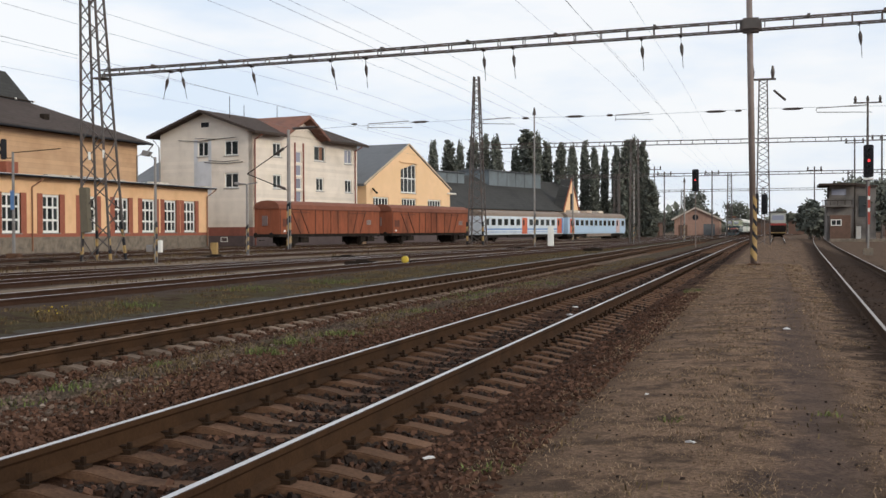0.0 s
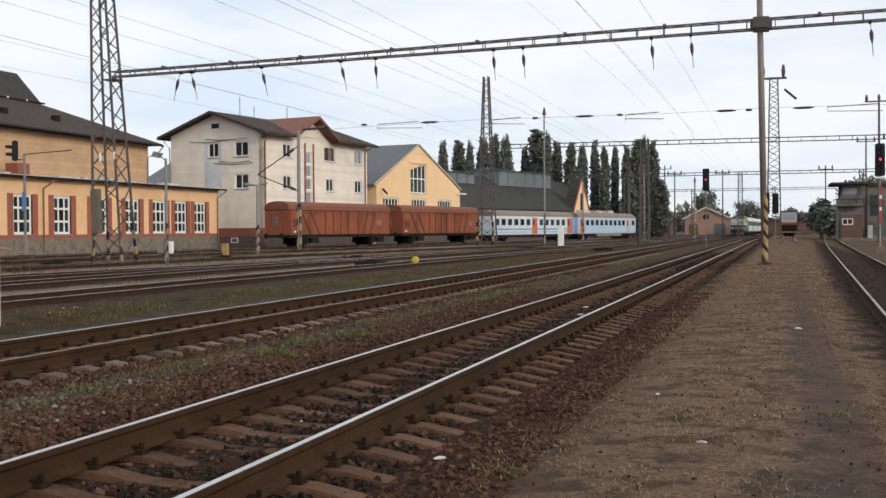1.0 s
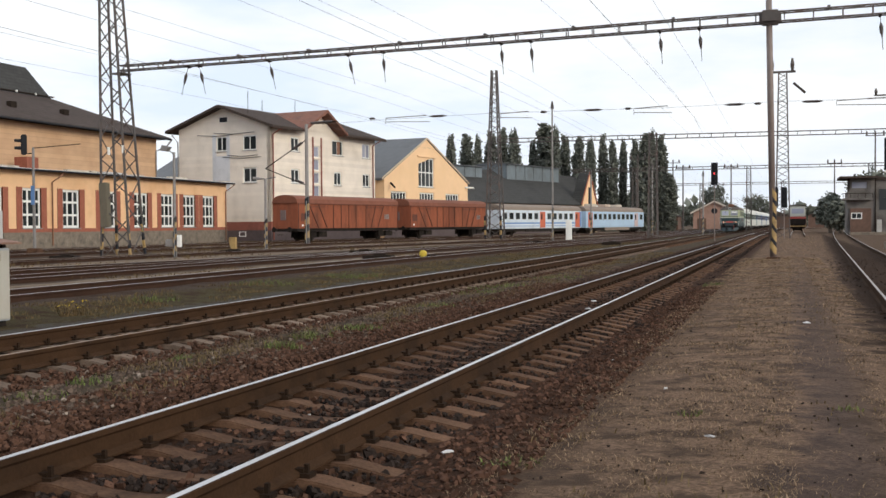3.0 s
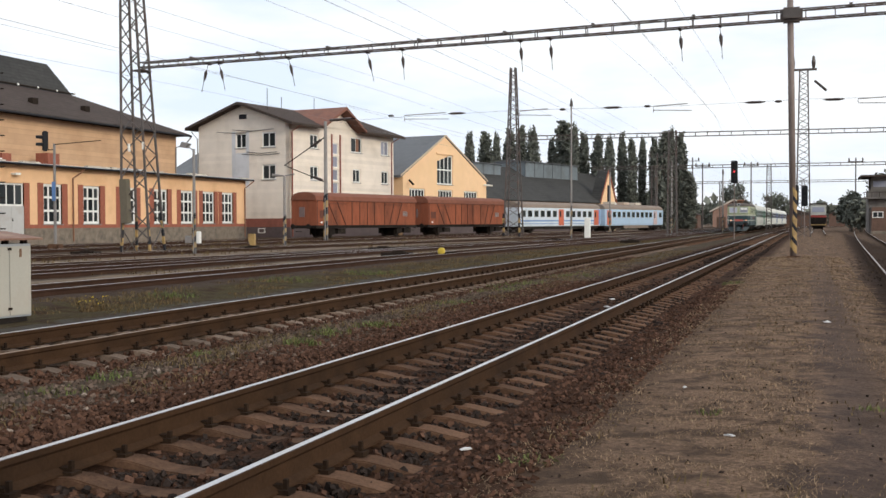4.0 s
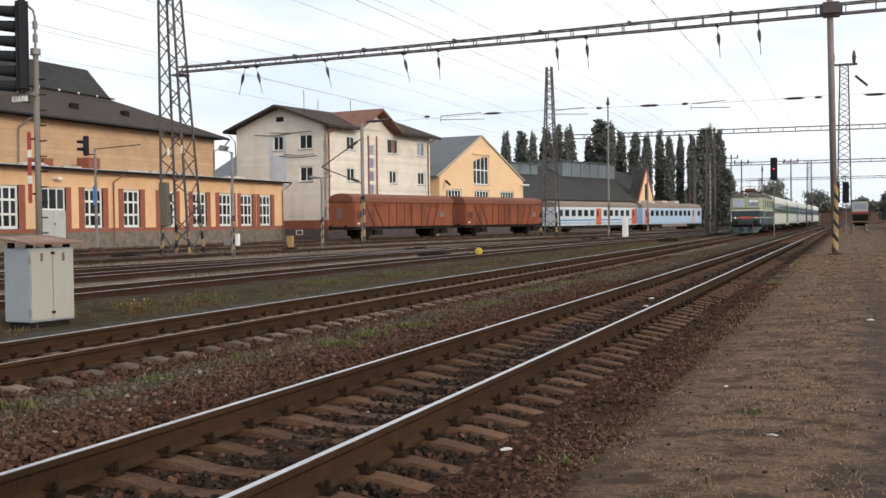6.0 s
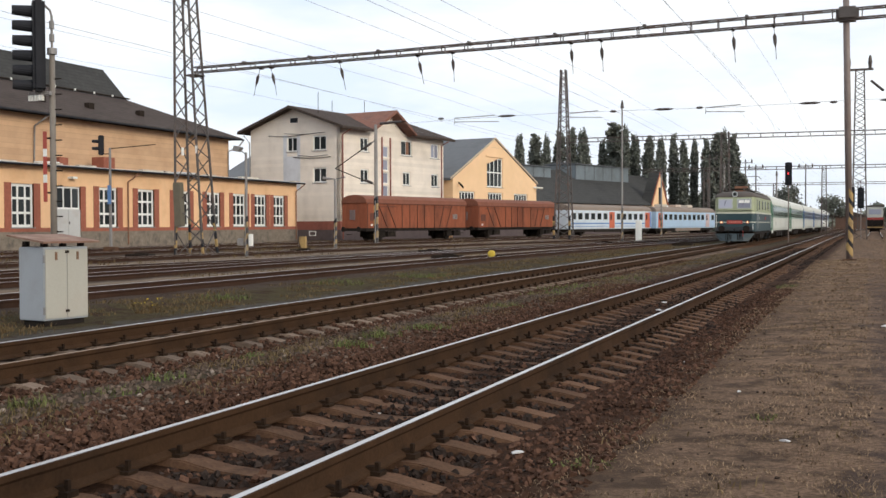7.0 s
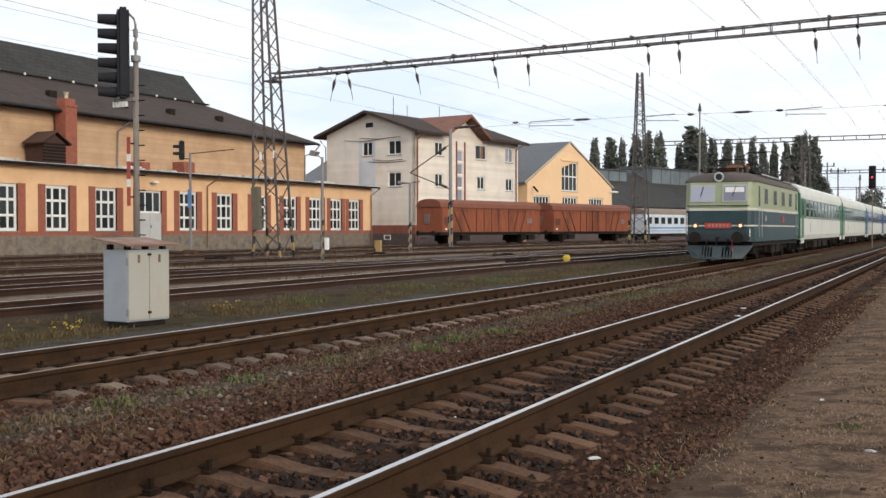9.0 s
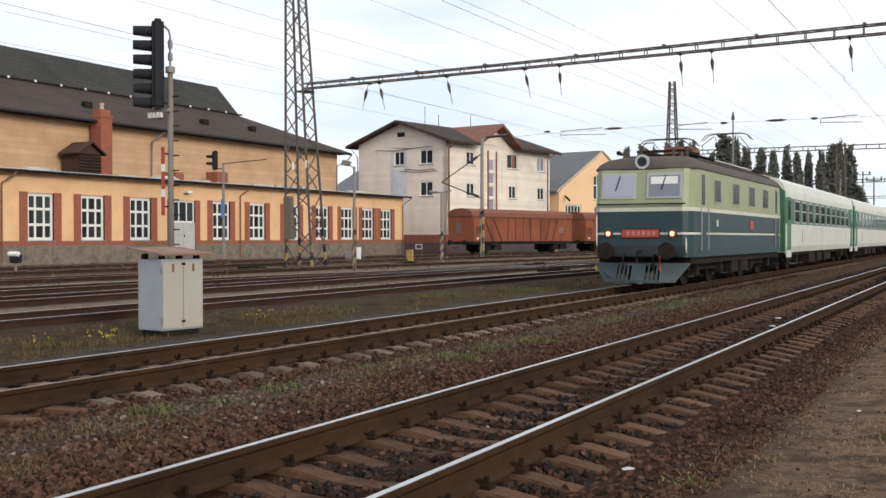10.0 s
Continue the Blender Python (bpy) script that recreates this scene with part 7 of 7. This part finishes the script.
stones(np.stack([x, y, np.maximum(z, -0.235) + 0.008], 1), rng.uniform(0.010, 0.030, len(x)), M["stone_red"], "track_ballast", "dusty ballast lying over the sleeper ends")
x, y, z = scatter(-6.9, -4.9, 3.2, 24, 60, 1.4)
stones(np.stack([x, y, z + 0.02], 1), rng.uniform(0.012, 0.026, len(x)), M["stone_pale"], "loose_gravel", "scattered pale stones among the ballast")
x, y, z = scatter(-7.4, -5.6, 3.5, 40, 7000)
stones(np.stack([x, y, z + 0.004], 1), rng.uniform(0.010, 0.030, len(x)), M["stone_mix"], "loose_gravel", "loose grey-brown gravel between the two main tracks")
x, y, z = scatter(-2.3, 2.0, 3.2, 26, 700, 1.7)
stones(np.stack([x, y, z + 0.001], 1), rng.uniform(0.005, 0.015, len(x)), M["stone_grey"], "loose_gravel", "small dark pebbles in the trodden dry grass")
x, y, z = scatter(1.4, 6.5, 8, 50, 1800)
stones(np.stack([x, y, z + 0.002], 1), rng.uniform(0.012, 0.032, len(x)), M["stone_grey"], "loose_gravel", "dark gravel beside the rusty side track")


def blades(x, y, z, height, width, lean, mat, name, label, category="grass"):
    """Single bent grass blades, two triangles each, joined."""
    n = len(x)
    a = rng.uniform(0, 6.283, n)
    d = np.stack([np.cos(a), np.sin(a), np.zeros(n)], 1)
    q = np.stack([-np.sin(a), np.cos(a), np.zeros(n)], 1)
    b = np.stack([x, y, z - 0.004], 1)
    h = height[:, None]
    up = np.array([0, 0, 1.0])
    mid = b + up * h * 0.6 + d * h * lean * 0.35
    tip = b + up * h * rng.uniform(0.7, 1.0, (n, 1)) + d * h * lean
    w = width[:, None] * 0.5
    v = np.stack([b - q * w, b + q * w, mid + q * w * 0.8, mid - q * w * 0.8, tip], 1)
    sh = Shape()
    sh.v = v.reshape(-1, 3).tolist()
    f = []
    for i in range(n):
        k = 5 * i
        f += [(k, k + 1, k + 2, k + 3), (k + 3, k + 2, k + 4)]
    sh.f = f
    return tagged(part(name, sh, mat), label, category, kind="stuff")


def patchy(x, y, scale, low):
    return np.array([noise.noise((a * scale, b * scale, 5)) for a, b in zip(x, y)]) > low


x, y, z = scatter(-2.0, 1.3, 3.2, 50, 100000, 2.2)
k = patchy(x, y, 1.3, -0.2) & ~((x > 0.05) & (x < 0.6) & (rng.uniform(size=len(x)) < 0.75))
x, y, z = x[k], y[k], z[k]
blades(x, y, z, rng.uniform(0.006, 0.026, len(x)) * (1 + 0.025 * y), rng.uniform(0.0018, 0.0048, len(x)) * (1 + 0.07 * y), 1.6, M["straw"], "dry_grass", "short trodden dry straw grass on the path")
x, y, z = scatter(-1.6, 2.4, 38, 120, 5000, 1.0)
k = patchy(x, y, 0.5, -0.15) & (x < 1.0 + 0.022 * (y - 18))
blades(x[k], y[k], z[k], rng.uniform(0.02, 0.06, k.sum()), rng.uniform(0.012, 0.03, k.sum()), 1.6, M["straw"], "dry_grass", "short dry straw grass on the far path")
x, y, z = scatter(-1.9, 2.2, 3.2, 40, 5000, 1.8)
k = patchy(x, y, 0.9, 0.18)
blades(x[k], y[k], z[k], rng.uniform(0.02, 0.07, k.sum()), rng.uniform(0.004, 0.010, k.sum()) * (1 + 0.04 * y[k]), 0.9, M["dull_grass"], "dry_grass", "sparse olive grass tufts on the path")
x, y, z = scatter(-7.3, -5.7, 5, 60, 16000, 1.7)
k = patchy(x, y, 0.8, 0.02)
blades(x[k], y[k], z[k], rng.uniform(0.02, 0.09, k.sum()), rng.uniform(0.004, 0.010, k.sum()) * (1 + 0.04 * y[k]), 0.9, M["dull_grass"], "verge_grass", "thin dull grass between the main tracks")
x, y, z = scatter(-14.4, -11.2, 7, 90, 26000, 1.5)
k = patchy(x, y, 0.7, 0.02)
blades(x[k], y[k], z[k], rng.uniform(0.02, 0.10, k.sum()), rng.uniform(0.006, 0.012, k.sum()) * (1 + 0.03 * y[k]), 0.6, M["dull_grass"], "verge_grass", "rough uncut grass strip beside the yard tracks")
x, y, z = scatter(-24, -16.6, 10, 90, 12000, 1.3)
k = patchy(x, y, 0.3, 0.12)
blades(x[k], y[k], z[k], rng.uniform(0.03, 0.12, k.sum()), rng.uniform(0.010, 0.02, k.sum()) * (1 + 0.03 * y[k]), 0.6, M["dull_grass"], "verge_grass", "patchy weeds between the yard tracks")
x, y, z = scatter(-50.5, -25, 15, 110, 12000, 1.0)
k = patchy(x, y, 0.15, 0.05)
blades(x[k], y[k], z[k], rng.uniform(0.08, 0.22, k.sum()), rng.uniform(0.03, 0.06, k.sum()), 0.6, M["dull_grass"], "verge_grass", "patchy weeds across the far yard")


def weed(cx, cy, r, n, h, mat="weed", label="leafy bright green weed clump in the gravel"):
    """A clump of upright stems with broad little leaves."""
    a = rng.uniform(0, 6.283, n)
    q = r * np.sqrt(rng.uniform(size=n))
    x, y = cx + q * np.cos(a), cy + q * np.sin(a)
    z = np.array([ground_height(i, j) for i, j in zip(x, y)])
    blades(x, y, z, rng.uniform(0.3, 1.0, n) * h, rng.uniform(0.006, 0.018, n), 0.7, M[mat], "weed_clump", label, "weeds")


for cx, cy, r, n, h in ((-6.34, 13.8, 0.30, 150, 0.15), (-6.15, 12.5, 0.26, 130, 0.15), (-6.15, 15.0, 0.35, 140, 0.13), (-6.85, 11.2, 0.16, 60, 0.12), (-6.8, 9.4, 0.25, 80, 0.12), (-6.8, 7.4, 0.22, 110, 0.14),
                        (-6.6, 8.3, 0.3, 60, 0.09), (-6.95, 26.3, 0.8, 200, 0.16), (-6.5, 19.8, 0.4, 100, 0.12), (-7.0, 24.2, 0.7, 160, 0.15), (-6.6, 31, 0.9, 160, 0.15), (-1.75, 7.0, 0.22, 70, 0.06), (-1.85, 28.6, 0.3, 60, 0.14),
                        (-12.9, 20.0, 0.6, 160, 0.15), (-13.4, 26.0, 0.9, 240, 0.17), (-12.6, 30.5, 0.9, 240, 0.18), (-0.75, 8.9, 0.10, 30, 0.06), (0.45, 9.3, 0.12, 30, 0.06), (-5.7, 6.4, 0.12, 30, 0.06), (-13.4, 15.2, 0.4, 120, 0.14)):
    weed(cx, cy, r, int(n * 0.9), h)
for cx, cy, r, n in ((-12.15, 12.3, 0.30, 34), (-12.6, 11.5, 0.2, 8), (-12.85, 17.3, 0.35, 16), (-12.4, 16.6, 0.2, 7)):
    weed(cx, cy, r * 1.3, 120, 0.17, "dull_grass", "dry leafy stems of flowering weeds")
    a, q = rng.uniform(0, 6.283, n), r * np.sqrt(rng.uniform(size=n))
    c = np.stack([cx + q * np.cos(a), cy + q * np.sin(a), -0.2 + rng.uniform(0.10, 0.22, n)], 1)
    tagged(part("yellow_flowers", leaf_cloud(rng, c, 0.020), M["flower"]), "small yellow weed flowers beside the track", "flowers", kind="stuff")

# scraps of litter lying about
for x, y, w in ((0.26, 17.2, 0.10), (-2.31, 7.28, 0.075), (-7.33, 10.0, 0.06), (-3.88, 22.4, 0.16), (-3.62, 20.3, 0.10), (-1.11, 10.35, 0.04), (-0.55, 8.06, 0.07), (-5.7, 5.03, 0.045), (-7.3, 10.05, 0.05), (-5.13, 9.8, 0.03), (-1.98, 12.8, 0.035), (-4.3, 8.0, 0.03), (-3.9, 8.4, 0.025)):
    w *= 0.6
    z = max(ground_height(x, y), -0.235) + (0.02 if -5.3 < x < -2.2 else 0.004)
    k = rng.uniform(-0.4, 0.4, 8) * w
    sh = Shape().add([(-w, -w * 0.4, k[0] * 0.2), (0, -w * 0.5, abs(k[1])), (w, -w * 0.3, k[2] * 0.2), (w * 0.9, w * 0.4, abs(k[3]) * 0.5), (0, w * 0.45, abs(k[4])), (-w * 0.9, w * 0.35, 0),
                      (-w, -w * 0.4, -0.006), (0, -w * 0.5, -0.006), (w, -w * 0.3, -0.006), (w * 0.9, w * 0.4, -0.006), (0, w * 0.45, -0.006), (-w * 0.9, w * 0.35, -0.006)],
                     [(0, 1, 4, 5), (1, 2, 3, 4), (11, 10, 7, 6), (10, 9, 8, 7), (0, 6, 7, 1), (1, 7, 8, 2), (2, 8, 9, 3), (3, 9, 10, 4), (4, 10, 11, 5), (5, 11, 6, 0)])
    ob = tagged(part("paper_scrap", sh, M["litter"]), "crumpled scrap of white paper litter on the ground", "litter", "scraps of litter")
    ob.matrix_basis = pose(x, y, z, 0, 0, rng.uniform(0, 180))
motions()
